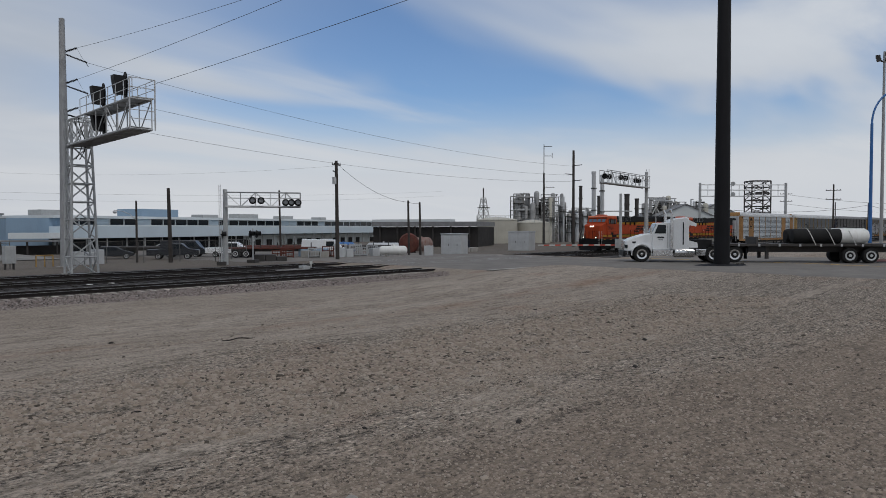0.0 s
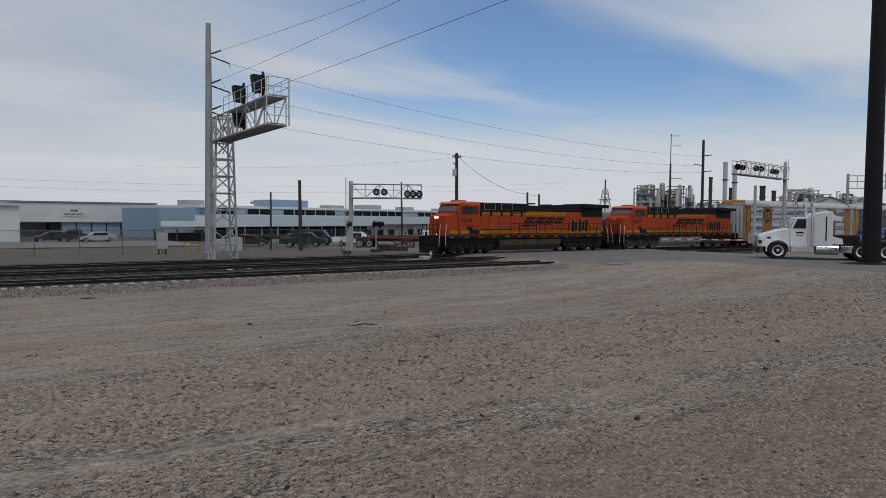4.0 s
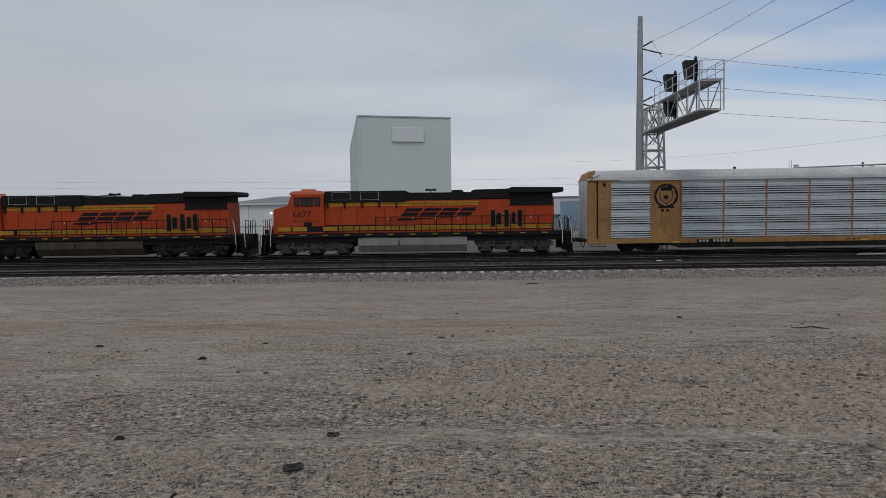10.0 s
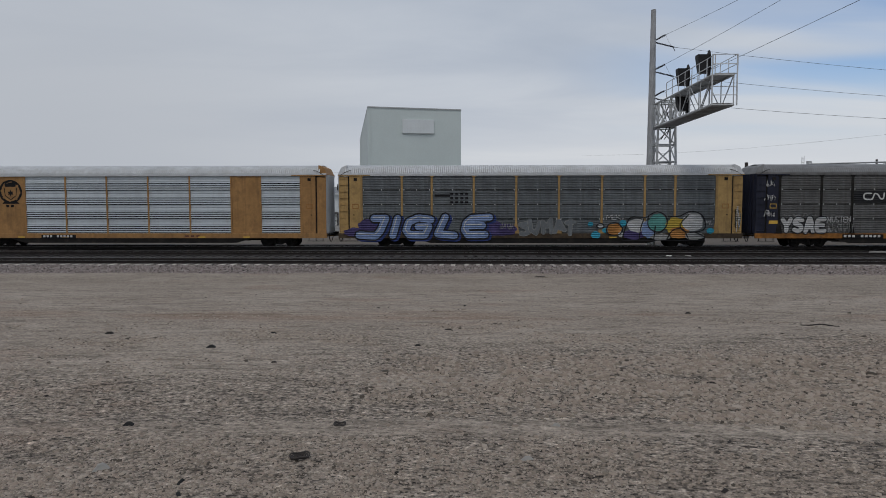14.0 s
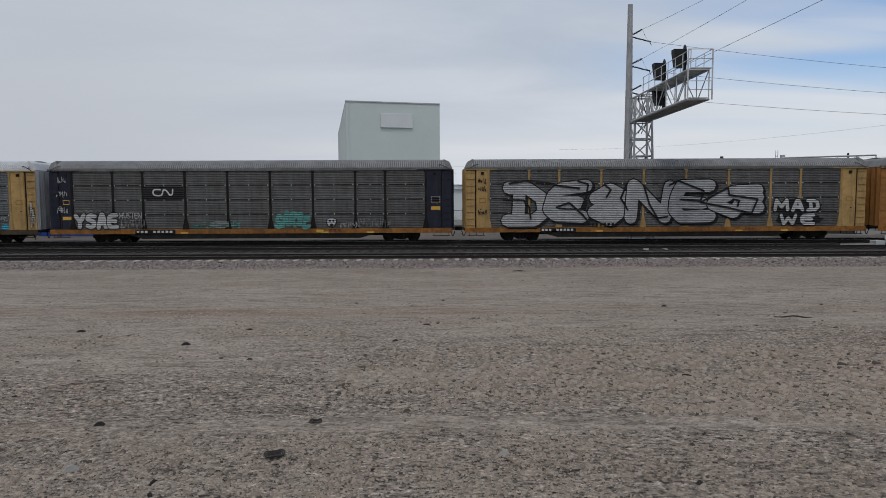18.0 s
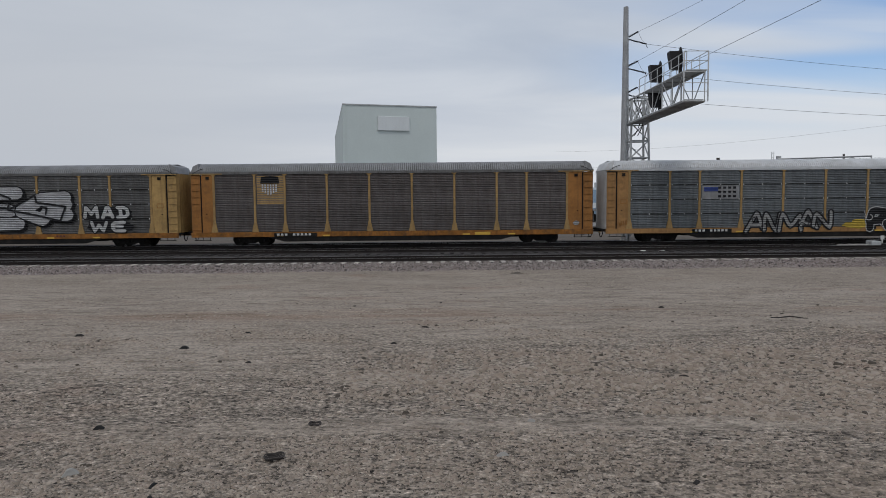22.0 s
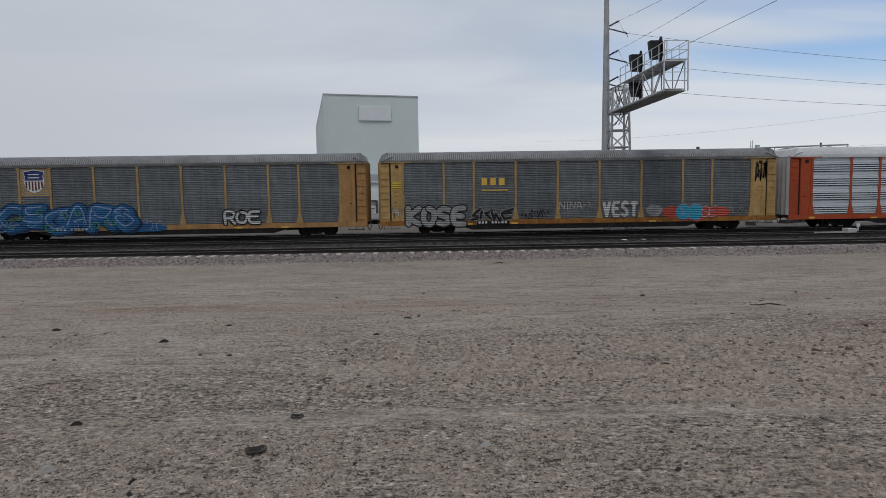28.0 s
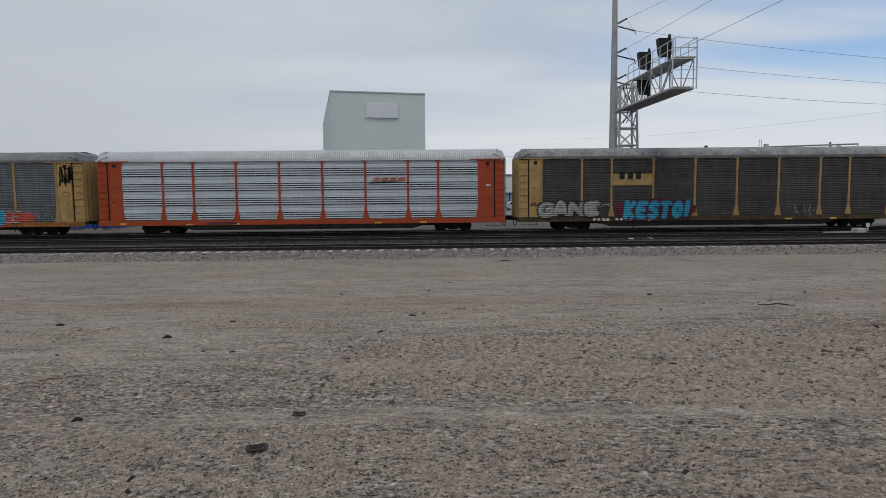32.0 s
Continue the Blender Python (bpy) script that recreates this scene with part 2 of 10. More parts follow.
    col = mix(math_node("MULTIPLY", damp, 0.85), col, (0.182, 0.143, 0.112))
    rust = tex("ShaderNodeTexNoise", 0.30, (0.6, 1.0, 1), 5.0).outputs["Fac"]
    col = mix(rng(rust, 0.56, 0.72, 0.0, 0.50), col, (0.245, 0.152, 0.110))
    stain = math_node("MULTIPLY", rng(across, 16.2, 17.6), rng(across, 18.2, 19.4, 1.0, 0.0))
    stain = math_node("MULTIPLY", stain, rng(patch, 0.42, 0.62, 0.0, 0.65))
    col = mix(stain, col, (0.190, 0.122, 0.085))
    # thin oily streaks beside the ballast
    verge = math_node("MULTIPLY", rng(sep.outputs[1], 24.5, 29.5), rng(ripple, 0.50, 0.60, 0.0, 0.55))
    col = mix(verge, col, (0.125, 0.100, 0.074))
    # shade between loose stones, painted into the colour as dark flecks, dashes and spots
    shade_fleck = math_node("MULTIPLY", rng(grain, 0.33, 0.40, 0.95, 0.0), rng(bare, 0.0, 1.0, 1.0, 0.45))
    col = mix(shade_fleck, col, (0.030, 0.025, 0.021))
    shade_dashes = math_node("MULTIPLY", rng(dash, 0.34, 0.41, 0.95, 0.0), rng(bare, 0.0, 1.0, 1.0, 0.40))
    col = mix(shade_dashes, col, (0.034, 0.028, 0.023))
    shade_spots = math_node("MULTIPLY", rng(spot_noise, 0.32, 0.37, 0.9, 0.0), rng(bare, 0.0, 1.0, 1.0, 0.35))
    col = mix(shade_spots, col, (0.036, 0.030, 0.025))
    # mottling of chips and their gaps, stronger on the gravel than on the driven dirt
    for tone, loose, packed in ((dash, 4.2, 1.3), (grain, 2.4, 1.0), (clod, 2.7, 0.9), (ripple, 1.4, 1.1)):
        shift = math_node("MULTIPLY", math_node("SUBTRACT", tone, 0.5), rng(bare, 0.0, 1.0, loose, packed))
        sc = n.new("ShaderNodeVectorMath")
        sc.operation = "SCALE"
        l.new(col, sc.inputs[0])
        l.new(math_node("MAXIMUM", math_node("ADD", shift, 1.0), 0.12), sc.inputs["Scale"])
        col = sc.outputs[0]
    col = mix(rng(dust, 0.62, 0.78, 0.0, 0.30), col, (0.42, 0.365, 0.31))
    col = mix(rng(sep.outputs[1], 49.0, 55.0, 0.0, 0.7), col, (0.085, 0.076, 0.068))
    l.new(col, b.inputs["Base Color"])
    h1 = n.new("ShaderNodeMath")
    h1.operation = "ADD"
    l.new(rng(pebble.outputs["Distance"], 0.25, 0.65, 0.35, 0.0), h1.inputs[0])
    l.new(dash, h1.inputs[1])
    bp = n.new("ShaderNodeBump")
    bp.inputs["Distance"].default_value = 0.035
    l.new(rng(bare, 0.0, 1.0, 1.0, 0.45), bp.inputs["Strength"])
    l.new(h1.outputs[0], bp.inputs["Height"])
    l.new(bp.outputs[0], b.inputs["Normal"])
    return m


def stone_material(name, dark, light):
    m = bpy.data.materials.new(name)
    m.use_nodes = True
    n, l = m.node_tree.nodes, m.node_tree.links
    b = n["Principled BSDF"]
    b.inputs["Roughness"].default_value = 0.93
    b.inputs["Specular IOR Level"].default_value = 0.25
    geo = n.new("ShaderNodeNewGeometry")
    ramp = n.new("ShaderNodeValToRGB")
    els = ramp.color_ramp.elements
    # the few near-black stones also stand for shade in the hollows
    els[0].color, els[1].color = (*[v * 0.35 for v in dark], 1), (*light, 1)
    first = els.new(0.05)
    first.color = (*[v * 0.4 for v in dark], 1)
    second = els.new(0.08)
    second.color = (*dark, 1)
    mid = els.new(0.55)
    mid.color = (*[(a + c) / 2 * f for a, c, f in zip(dark, light, (1.04, 0.98, 0.95))], 1)
    l.new(geo.outputs["Random Per Island"], ramp.inputs[0])
    l.new(ramp.outputs[0], b.inputs["Base Color"])
    return m


M = {
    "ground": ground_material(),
    "stone": stone_material("gravel_stone", (0.200, 0.167, 0.136), (0.365, 0.314, 0.264)),
    "ballast": stone_material("ballast_stone", (0.125, 0.108, 0.102), (0.315, 0.280, 0.268)),
    "ballast_bed": mat("ballast_bed", (0.13, 0.11, 0.097), 0.95, var=0.35, scale=3.0, fine=22, bump=0.8),
    "yard_bed": mat("oily_track_bed", (0.042, 0.039, 0.039), 0.95, var=0.5, scale=0.9, fine=16, bump=0.8, dirt=(0.15, 0.138, 0.13), dirt_amount=0.4),
    "asphalt": mat("worn_asphalt", (0.172, 0.158, 0.145), 0.92, var=0.18, scale=0.5, fine=25, bump=0.35, dirt=(0.24, 0.21, 0.18), dirt_amount=0.5),
    "tie": mat("weathered_tie", (0.42, 0.385, 0.345), 0.95, var=0.25, fine=14, bump=0.5, pieces=0.22),
    "dark_tie": mat("dark_timber_tie", (0.034, 0.030, 0.028), 0.95, var=0.3, fine=14, bump=0.5, pieces=0.3),
    "rail": mat("rusty_rail", (0.022, 0.018, 0.017), 0.8, 0.0, var=0.3, fine=9, bump=0.2),
    "rail_top": mat("polished_rail_head", (0.42, 0.41, 0.40), 0.35, 0.9, var=0.1, bump=0.03),
    "orange": mat("orange_paint", (0.375, 0.047, 0.009), 0.65, var=0.14, scale=0.7, fine=9, bump=0.05, streak=0.30, dirt=(0.13, 0.05, 0.03), dirt_amount=0.25),
    "cab_orange": mat("faded_orange_paint", (0.55, 0.14, 0.065), 0.5, var=0.10, bump=0.05, streak=0.15),
    "black": mat("black_paint", (0.006, 0.006, 0.007), 0.75, var=0.3, bump=0.1, streak=0.15, dirt=(0.03, 0.027, 0.025)),
    # sooty steel parts, and the shade painted inside the panel slots
    "soot_and_shade": mat("sooty_steel_and_shade", (0.010, 0.009, 0.0085), 0.9, var=0.4, fine=12, bump=0.3, dirt=(0.05, 0.042, 0.034), dirt_amount=0.45),
    "stripe": mat("yellow_stripe_paint", (0.40, 0.195, 0.014), 0.65, var=0.15, bump=0.05, streak=0.4, dirt=(0.10, 0.06, 0.025), dirt_amount=0.3),
    "tank_brown": mat("dusty_brown_tank_steel", (0.052, 0.042, 0.031), 0.85, var=0.35, fine=10, bump=0.2, streak=0.5, dirt=(0.11, 0.095, 0.075)),
    "truck_dark": mat("sooty_cast_frame", (0.015, 0.0145, 0.0145), 0.85, var=0.4, fine=9, bump=0.3, dirt=(0.07, 0.062, 0.055), dirt_amount=0.4),
    "truck_grey": mat("dusty_cast_frame", (0.046, 0.045, 0.045), 0.85, var=0.4, fine=9, bump=0.3, dirt=(0.13, 0.12, 0.11), dirt_amount=0.4),
    "lamp_off": mat("unlit_lamp_lens", (0.35, 0.34, 0.32), 0.3, var=0.05, bump=0.0),
    "tank_grey": mat("dusty_grey_tank_steel", (0.22, 0.21, 0.195), 0.8, var=0.2, fine=10, bump=0.15, streak=0.5, dirt=(0.30, 0.285, 0.26)),
    "glass": glass_mat("dark_window_glass", (0.02, 0.025, 0.03)),
    "window": glass_mat("blue_grey_window_glass", (0.10, 0.15, 0.20)),
    "white_rail": mat("pale_handrail_paint", (0.62, 0.60, 0.55), 0.6, var=0.15, bump=0.05),
    "louvre_edge": mat("worn_louvre_edge", (0.20, 0.115, 0.06), 0.7, var=0.3, bump=0.05),
    "headlight": glow_mat("headlight_lens", (1.0, 0.93, 0.8), 2.2),
    "amber": glow_mat("amber_lamp", (1.0, 0.5, 0.1), 0.8),
    "yellow_car": mat("yellow_car_paint", (0.310, 0.168, 0.064), 0.7, var=0.18, scale=0.6, fine=7, bump=0.08, streak=0.55, dirt=(0.12, 0.068, 0.034), dirt_amount=0.45),
    "pale_yellow": mat("sunbleached_yellow_paint", (0.36, 0.232, 0.090), 0.7, var=0.2, scale=0.7, fine=7, bump=0.08, streak=0.55, dirt=(0.15, 0.095, 0.05), dirt_amount=0.45),
    "brown_car": mat("rust_brown_paint", (0.28, 0.125, 0.035), 0.7, var=0.2, scale=0.7, fine=7, bump=0.1, streak=0.5, dirt=(0.12, 0.065, 0.03), dirt_amount=0.4),
    "dark_blue": mat("dark_blue_paint", (0.012, 0.014, 0.028), 0.55, var=0.3, bump=0.1, streak=0.25, dirt=(0.07, 0.06, 0.055)),
    "red_orange": mat("red_orange_car_paint", (0.30, 0.050, 0.016), 0.55, var=0.12, bump=0.06, streak=0.3, dirt=(0.2, 0.06, 0.03)),
    "white_panel": mat("white_galvanised_panel", (0.41, 0.445, 0.475), 0.55, 0.1, var=0.10, scale=0.8, fine=12, bump=0.05, streak=0.35, dirt=(0.29, 0.28, 0.26), pieces=0.06),
    "silver_panel": mat("galvanised_panel", (0.62, 0.64, 0.66), 0.5, 0.25, var=0.09, scale=0.8, fine=12, bump=0.05, streak=0.3, dirt=(0.34, 0.31, 0.28), pieces=0.05),
    "grey_panel": mat("weathered_galvanised_panel", (0.128, 0.127, 0.127), 0.7, 0.1, var=0.28, scale=0.8, fine=9, bump=0.1, streak=0.6, dirt=(0.062, 0.054, 0.046), dirt_amount=0.4, pieces=0.12),
    "bluegrey_panel": mat("blue_grey_galvanised_panel", (0.142, 0.154, 0.163), 0.7, 0.1, var=0.25, scale=0.8, fine=9, bump=0.1, streak=0.55, dirt=(0.065, 0.062, 0.058), dirt_amount=0.35, pieces=0.12),
    "roof_white": mat("white_car_roof", (0.52, 0.53, 0.545), 0.6, var=0.12, bump=0.05, streak=0.35, dirt=(0.30, 0.28, 0.25), dirt_amount=0.3),
    "roof_grey": mat("grey_galvanised_roof", (0.225, 0.228, 0.235), 0.65, 0.15, var=0.18, bump=0.06, streak=0.4, dirt=(0.15, 0.14, 0.125), dirt_amount=0.35),
    "sill_orange": mat("dirty_orange_sill", (0.24, 0.10, 0.022), 0.8, var=0.35, scale=1.5, fine=8, bump=0.1, streak=0.5, dirt=(0.05, 0.036, 0.026), dirt_amount=0.6),
    "sill_dark": mat("grimy_dark_sill", (0.060, 0.042, 0.026), 0.85, var=0.4, scale=1.5, fine=8, bump=0.1, streak=0.5, dirt=(0.025, 0.02, 0.018), dirt_amount=0.5),
    "post_yellow": mat("dull_yellow_post_paint", (0.31, 0.200, 0.082), 0.7, var=0.2, scale=0.8, fine=8, bump=0.08, streak=0.5, dirt=(0.11, 0.075, 0.045), dirt_amount=0.4),
    "galv": mat("galvanised_steel", (0.50, 0.51, 0.52), 0.5, 0.4, var=0.1, bump=0.06),
    "signal_grey": mat("grey_mast_steel", (0.40, 0.41, 0.415), 0.6, 0.2, var=0.14, scale=2.0, bump=0.08, streak=0.3, dirt=(0.28, 0.265, 0.25)),
    "mast_steel": mat("weathered_mast_steel", (0.32, 0.325, 0.335), 0.6, 0.25, var=0.2, scale=1.0, bump=0.08, streak=0.4, dirt=(0.22, 0.205, 0.195)),
    "signal_black": mat("signal_black", (0.012, 0.012, 0.013), 0.6, var=0.2, bump=0.05),
    "black_pole": mat("dark_pole_steel", (0.008, 0.008, 0.010), 0.7, var=0.3, scale=0.6, bump=0.15, streak=0.3, dirt=(0.018, 0.017, 0.021)),
    "wood_pole": mat("creosoted_pole", (0.050, 0.044, 0.041), 0.9, var=0.3, fine=12, bump=0.3, streak=0.4, dirt=(0.10, 0.09, 0.085)),
    "white_wall": mat("white_metal_cladding", (0.60, 0.63, 0.64), 0.6, var=0.05, scale=0.15, fine=5, bump=0.03, streak=0.14, dirt=(0.42, 0.41, 0.39)),
    "grey_wall": mat("pale_grey_green_cladding", (0.53, 0.585, 0.575), 0.65, var=0.04, scale=0.1, fine=3, bump=0.02, streak=0.08, dirt=(0.46, 0.49, 0.48)),
    "roof_metal": mat("grey_metal_roof", (0.19, 0.195, 0.20), 0.6, 0.1, var=0.12, scale=0.3, bump=0.05),
    "blue_wall": mat("light_blue_cladding", (0.26, 0.36, 0.47), 0.6, var=0.07, scale=0.2, bump=0.04, streak=0.15, dirt=(0.22, 0.26, 0.3)),
    "pale_blue": mat("pale_blue_fascia", (0.52, 0.60, 0.66), 0.6, var=0.06, scale=0.3, bump=0.04, streak=0.15, dirt=(0.4, 0.42, 0.43)),
    # dark bay walls and doors, and shade of open interiors put into colour
    "shadow_wall": mat("dark_bay_wall_and_shade", (0.035, 0.032, 0.031), 0.85, var=0.3, scale=0.5, bump=0.1),
    "pink_door": mat("faded_red_door", (0.42, 0.17, 0.17), 0.6, var=0.1, bump=0.05),
    "dock_white": mat("white_dock_door", (0.62, 0.63, 0.62), 0.6, var=0.08, bump=0.05, streak=0.2, dirt=(0.35, 0.33, 0.3)),
    "rubber": mat("black_rubber", (0.018, 0.018, 0.018), 0.85, var=0.25, bump=0.15),
    "concrete": mat("old_concrete", (0.30, 0.29, 0.27), 0.9, var=0.2, scale=0.8, bump=0.2, streak=0.3, dirt=(0.2, 0.18, 0.16)),
    "apron": mat("pale_yard_concrete", (0.205, 0.198, 0.188), 0.9, var=0.18, scale=0.4, fine=10, bump=0.1, dirt=(0.17, 0.155, 0.14), dirt_amount=0.4, pieces=0.08),
    "tarp": mat("blue_tarpaulin", (0.012, 0.045, 0.235), 0.5, var=0.35, scale=1.2, fine=8, bump=0.5),
    "pale_tarp": mat("pale_tarpaulin", (0.45, 0.50, 0.55), 0.6, var=0.2, fine=8, bump=0.4),
    "truck_white": mat("white_truck_paint", (0.78, 0.79, 0.80), 0.3, var=0.04, bump=0.02, streak=0.1, dirt=(0.4, 0.38, 0.35)),
    "chrome": mat("polished_aluminium", (0.70, 0.70, 0.70), 0.22, 0.95, var=0.08, bump=0.03),
    "blue_paint": mat("blue_paint", (0.03, 0.13, 0.36), 0.5, var=0.2, bump=0.05),
    "red_brown": mat("red_brown_primer", (0.105, 0.036, 0.028), 0.85, var=0.35, bump=0.1, streak=0.4),
    "rust_tank": mat("rust_streaked_tank_paint", (0.26, 0.19, 0.17), 0.75, var=0.3, scale=0.7, bump=0.1, streak=0.7, dirt=(0.16, 0.055, 0.042), dirt_amount=0.6),
    "white_tank": mat("white_tank_paint", (0.72, 0.72, 0.70), 0.45, var=0.07, bump=0.03, streak=0.25, dirt=(0.45, 0.40, 0.33)),
    "beige_tank": mat("beige_tank_steel", (0.48, 0.46, 0.40), 0.6, var=0.08, scale=0.2, bump=0.04, streak=0.25, dirt=(0.32, 0.28, 0.23)),
    "plant_steel": mat("grey_process_steel", (0.33, 0.33, 0.328), 0.65, 0.2, var=0.35, scale=0.4, bump=0.1, streak=0.4, dirt=(0.10, 0.09, 0.085)),
    "dark_steel": mat("dark_process_steel", (0.055, 0.05, 0.048), 0.75, 0.2, var=0.35, scale=0.4, bump=0.1),
    "brick_brown": mat("dark_brown_cladding", (0.075, 0.05, 0.042), 0.85, var=0.25, scale=0.3, bump=0.1),
    "cable": mat("weathered_cable", (0.05, 0.05, 0.055), 0.6, var=0.1, bump=0.0),
    "insulator": mat("dark_polymer", (0.02, 0.02, 0.025), 0.6, var=0.1, bump=0.0),
    "fence": mat("galvanised_fence", (0.13, 0.13, 0.128), 0.65, 0.3, var=0.15, bump=0.0),
    "car_dark": mat("dark_car_paint", (0.02, 0.022, 0.028), 0.3, var=0.1, bump=0.0),
    "car_silver": mat("silver_car_paint", (0.42, 0.43, 0.44), 0.35, 0.3, var=0.05, bump=0.0),
    "worn_white": mat("worn_road_paint", (0.30, 0.285, 0.265), 0.85, var=0.35, scale=1.0, fine=12, bump=0.0),
    "gr_blue": mat("blue_spray_paint", (0.026, 0.045, 0.17), 0.75, var=0.3, fine=14, bump=0.0, ribbed=0.125, streak=0.3, dirt=(0.05, 0.05, 0.08)),
    "gr_light": mat("light_blue_spray_paint", (0.17, 0.235, 0.40), 0.75, var=0.3, fine=14, bump=0.0, ribbed=0.125, streak=0.4, dirt=(0.10, 0.12, 0.19)),
    "gr_violet": mat("violet_spray_paint", (0.055, 0.042, 0.12), 0.75, var=0.35, fine=14, bump=0.0, ribbed=0.125),
    "gr_white": mat("white_spray_paint", (0.42, 0.42, 0.42), 0.75, var=0.2, fine=14, bump=0.0, ribbed=0.125, streak=0.35, dirt=(0.2, 0.195, 0.19)),
    "gr_pale": mat("thin_white_spray_paint", (0.25, 0.25, 0.247), 0.75, var=0.25, fine=14, bump=0.0, ribbed=0.125, streak=0.4, dirt=(0.13, 0.125, 0.12)),
    "gr_black": mat("black_spray_paint", (0.014, 0.014, 0.016), 0.7, var=0.2, fine=14, bump=0.0, ribbed=0.125),
    "gr_cyan": mat("cyan_spray_paint", (0.035, 0.28, 0.40), 0.7, var=0.2, fine=14, bump=0.0, ribbed=0.125),
    "gr_deep": mat("deep_blue_spray_paint", (0.016, 0.092, 0.215), 0.75, var=0.35, fine=14, bump=0.0, ribbed=0.125, streak=0.3, dirt=(0.03, 0.07, 0.11)),
    "gr_teal": mat("teal_spray_paint", (0.085, 0.26, 0.235), 0.7, var=0.25, fine=14, bump=0.0, ribbed=0.125),
    "gr_red": mat("red_spray_paint", (0.42, 0.07, 0.05), 0.7, var=0.2, fine=14, bump=0.0, ribbed=0.125),
    "gr_yellow": mat("yellow_spray_paint", (0.42, 0.30, 0.045), 0.7, var=0.2, fine=14, bump=0.0, ribbed=0.125),
    "gr_maroon": mat("maroon_spray_paint", (0.11, 0.022, 0.03), 0.7, var=0.2, fine=14, bump=0.0, ribbed=0.125),
    "gr_silver": mat("silver_spray_paint", (0.335, 0.335, 0.345), 0.65, 0.1, var=0.22, fine=14, bump=0.0, ribbed=0.125, streak=0.35, dirt=(0.19, 0.185, 0.185)),
    "gr_navy": mat("navy_spray_paint", (0.012, 0.035, 0.085), 0.75, var=0.3, fine=14, bump=0.0, ribbed=0.125),
    "rusty_panel": mat("rust_stained_galvanised_panel", (0.118, 0.106, 0.104), 0.75, 0.1, var=0.3, scale=0.8, fine=9, bump=0.1, streak=0.6, dirt=(0.070, 0.052, 0.042), dirt_amount=0.45, pieces=0.10),
    "dark_panel": mat("sooty_galvanised_panel", (0.078, 0.074, 0.070), 0.8, 0.1, var=0.3, scale=0.8, fine=9, bump=0.1, streak=0.6, dirt=(0.038, 0.034, 0.030), dirt_amount=0.45, pieces=0.10),
    "roof_streaked": mat("stained_galvanised_roof", (0.30, 0.30, 0.30), 0.7, 0.1, var=0.3, scale=1.5, bump=0.06, streak=0.7, dirt=(0.11, 0.10, 0.09), dirt_amount=0.5),
    "gr_green": mat("green_spray_paint", (0.045, 0.17, 0.12), 0.75, var=0.3, fine=14, bump=0.0, ribbed=0.125),
    "gr_orange": mat("orange_spray_paint", (0.36, 0.16, 0.045), 0.75, var=0.3, fine=14, bump=0.0, ribbed=0.125),
    "mark_white": mat("white_stencil_paint", (0.48, 0.48, 0.465), 0.7, var=0.1, bump=0.0),
    "mark_yellow": mat("gold_stencil_paint", (0.55, 0.34, 0.06), 0.7, var=0.1, bump=0.0),
}

# ---- mesh helpers ----
def box(bm, x0, x1, y0, y1, z0, z1):
    v = [bm.verts.new(p) for p in ((x0, y0, z0), (x1, y0, z0), (x1, y1, z0), (x0, y1, z0), (x0, y0, z1), (x1, y0, z1), (x1, y1, z1), (x0, y1, z1))]
    for f in ((3, 2, 1, 0), (4, 5, 6, 7), (0, 1, 5, 4), (1, 2, 6, 5), (2, 3, 7, 6), (3, 0, 4, 7)):
        bm.faces.new([v[i] for i in f])
    return v


def tube(bm, p0, p1, r0, r1=None, n=8, caps=True):
    p0, p1 = Vector(p0), Vector(p1)
    r1 = r0 if r1 is None else r1
    axis = (p1 - p0).normalized()
    side = axis.orthogonal().normalized()
    other = axis.cross(side)
    rings = []
    for p, r in ((p0, r0), (p1, r1)):
        rings.append([bm.verts.new(p + side * (r * math.cos(2 * math.pi * k / n)) + other * (r * math.sin(2 * math.pi * k / n))) for k in range(n)])
    for k in range(n):
        bm.faces.new((rings[0][k], rings[0][(k + 1) % n], rings[1][(k + 1) % n], rings[1][k]))
    if caps:
        bm.faces.new(rings[0][::-1])
        bm.faces.new(rings[1])


def bar(bm, p0, p1, w):
    tube(bm, p0, p1, w * 0.7, w * 0.7, 4)


def prism(bm, outline, y0, y1):
    """An outline in x, z pushed from y0 to y1."""
    a = [bm.verts.new((x, y0, z)) for x, z in outline]
    b = [bm.verts.new((x, y1, z)) for x, z in outline]
    k = len(outline)
    bm.faces.new(a)
    bm.faces.new(b[::-1])
    for i in range(k):
        bm.faces.new((a[(i + 1) % k], a[i], b[i], b[(i + 1) % k]))


def slab(bm, corners, z0, z1):
    """A plan outline in x, y raised from z0 to z1."""
    a = [bm.verts.new((x, y, z0)) for x, y in corners]
    b = [bm.verts.new((x, y, z1)) for x, y in corners]
    k = len(corners)
    bm.faces.new(a[::-1])
    bm.faces.new(b)
    for i in range(k):
        bm.faces.new((a[i], a[(i + 1) % k], b[(i + 1) % k], b[i]))


def lathe(bm, profile, n=16, centre=(0, 0, 0), axis="z"):
    """Radius and height pairs turned round an upright or lying axis."""
    rings = []
    for r, h in profile:
        ring = []
        for k in range(n):
            c, s = r * math.cos(2 * math.pi * k / n), r * math.sin(2 * math.pi * k / n)
            p = (c, s, h) if axis == "z" else ((h, c, s) if axis == "x" else (c, h, s))
            ring.append(bm.verts.new(Vector(p) + Vector(centre)))
        rings.append(ring)
    for a, b in zip(rings, rings[1:]):
        for k in range(n):
            bm.faces.new((a[k], a[(k + 1) % n], b[(k + 1) % n], b[k]))
    bm.faces.new(rings[0][::-1])
    bm.faces.new(rings[-1])


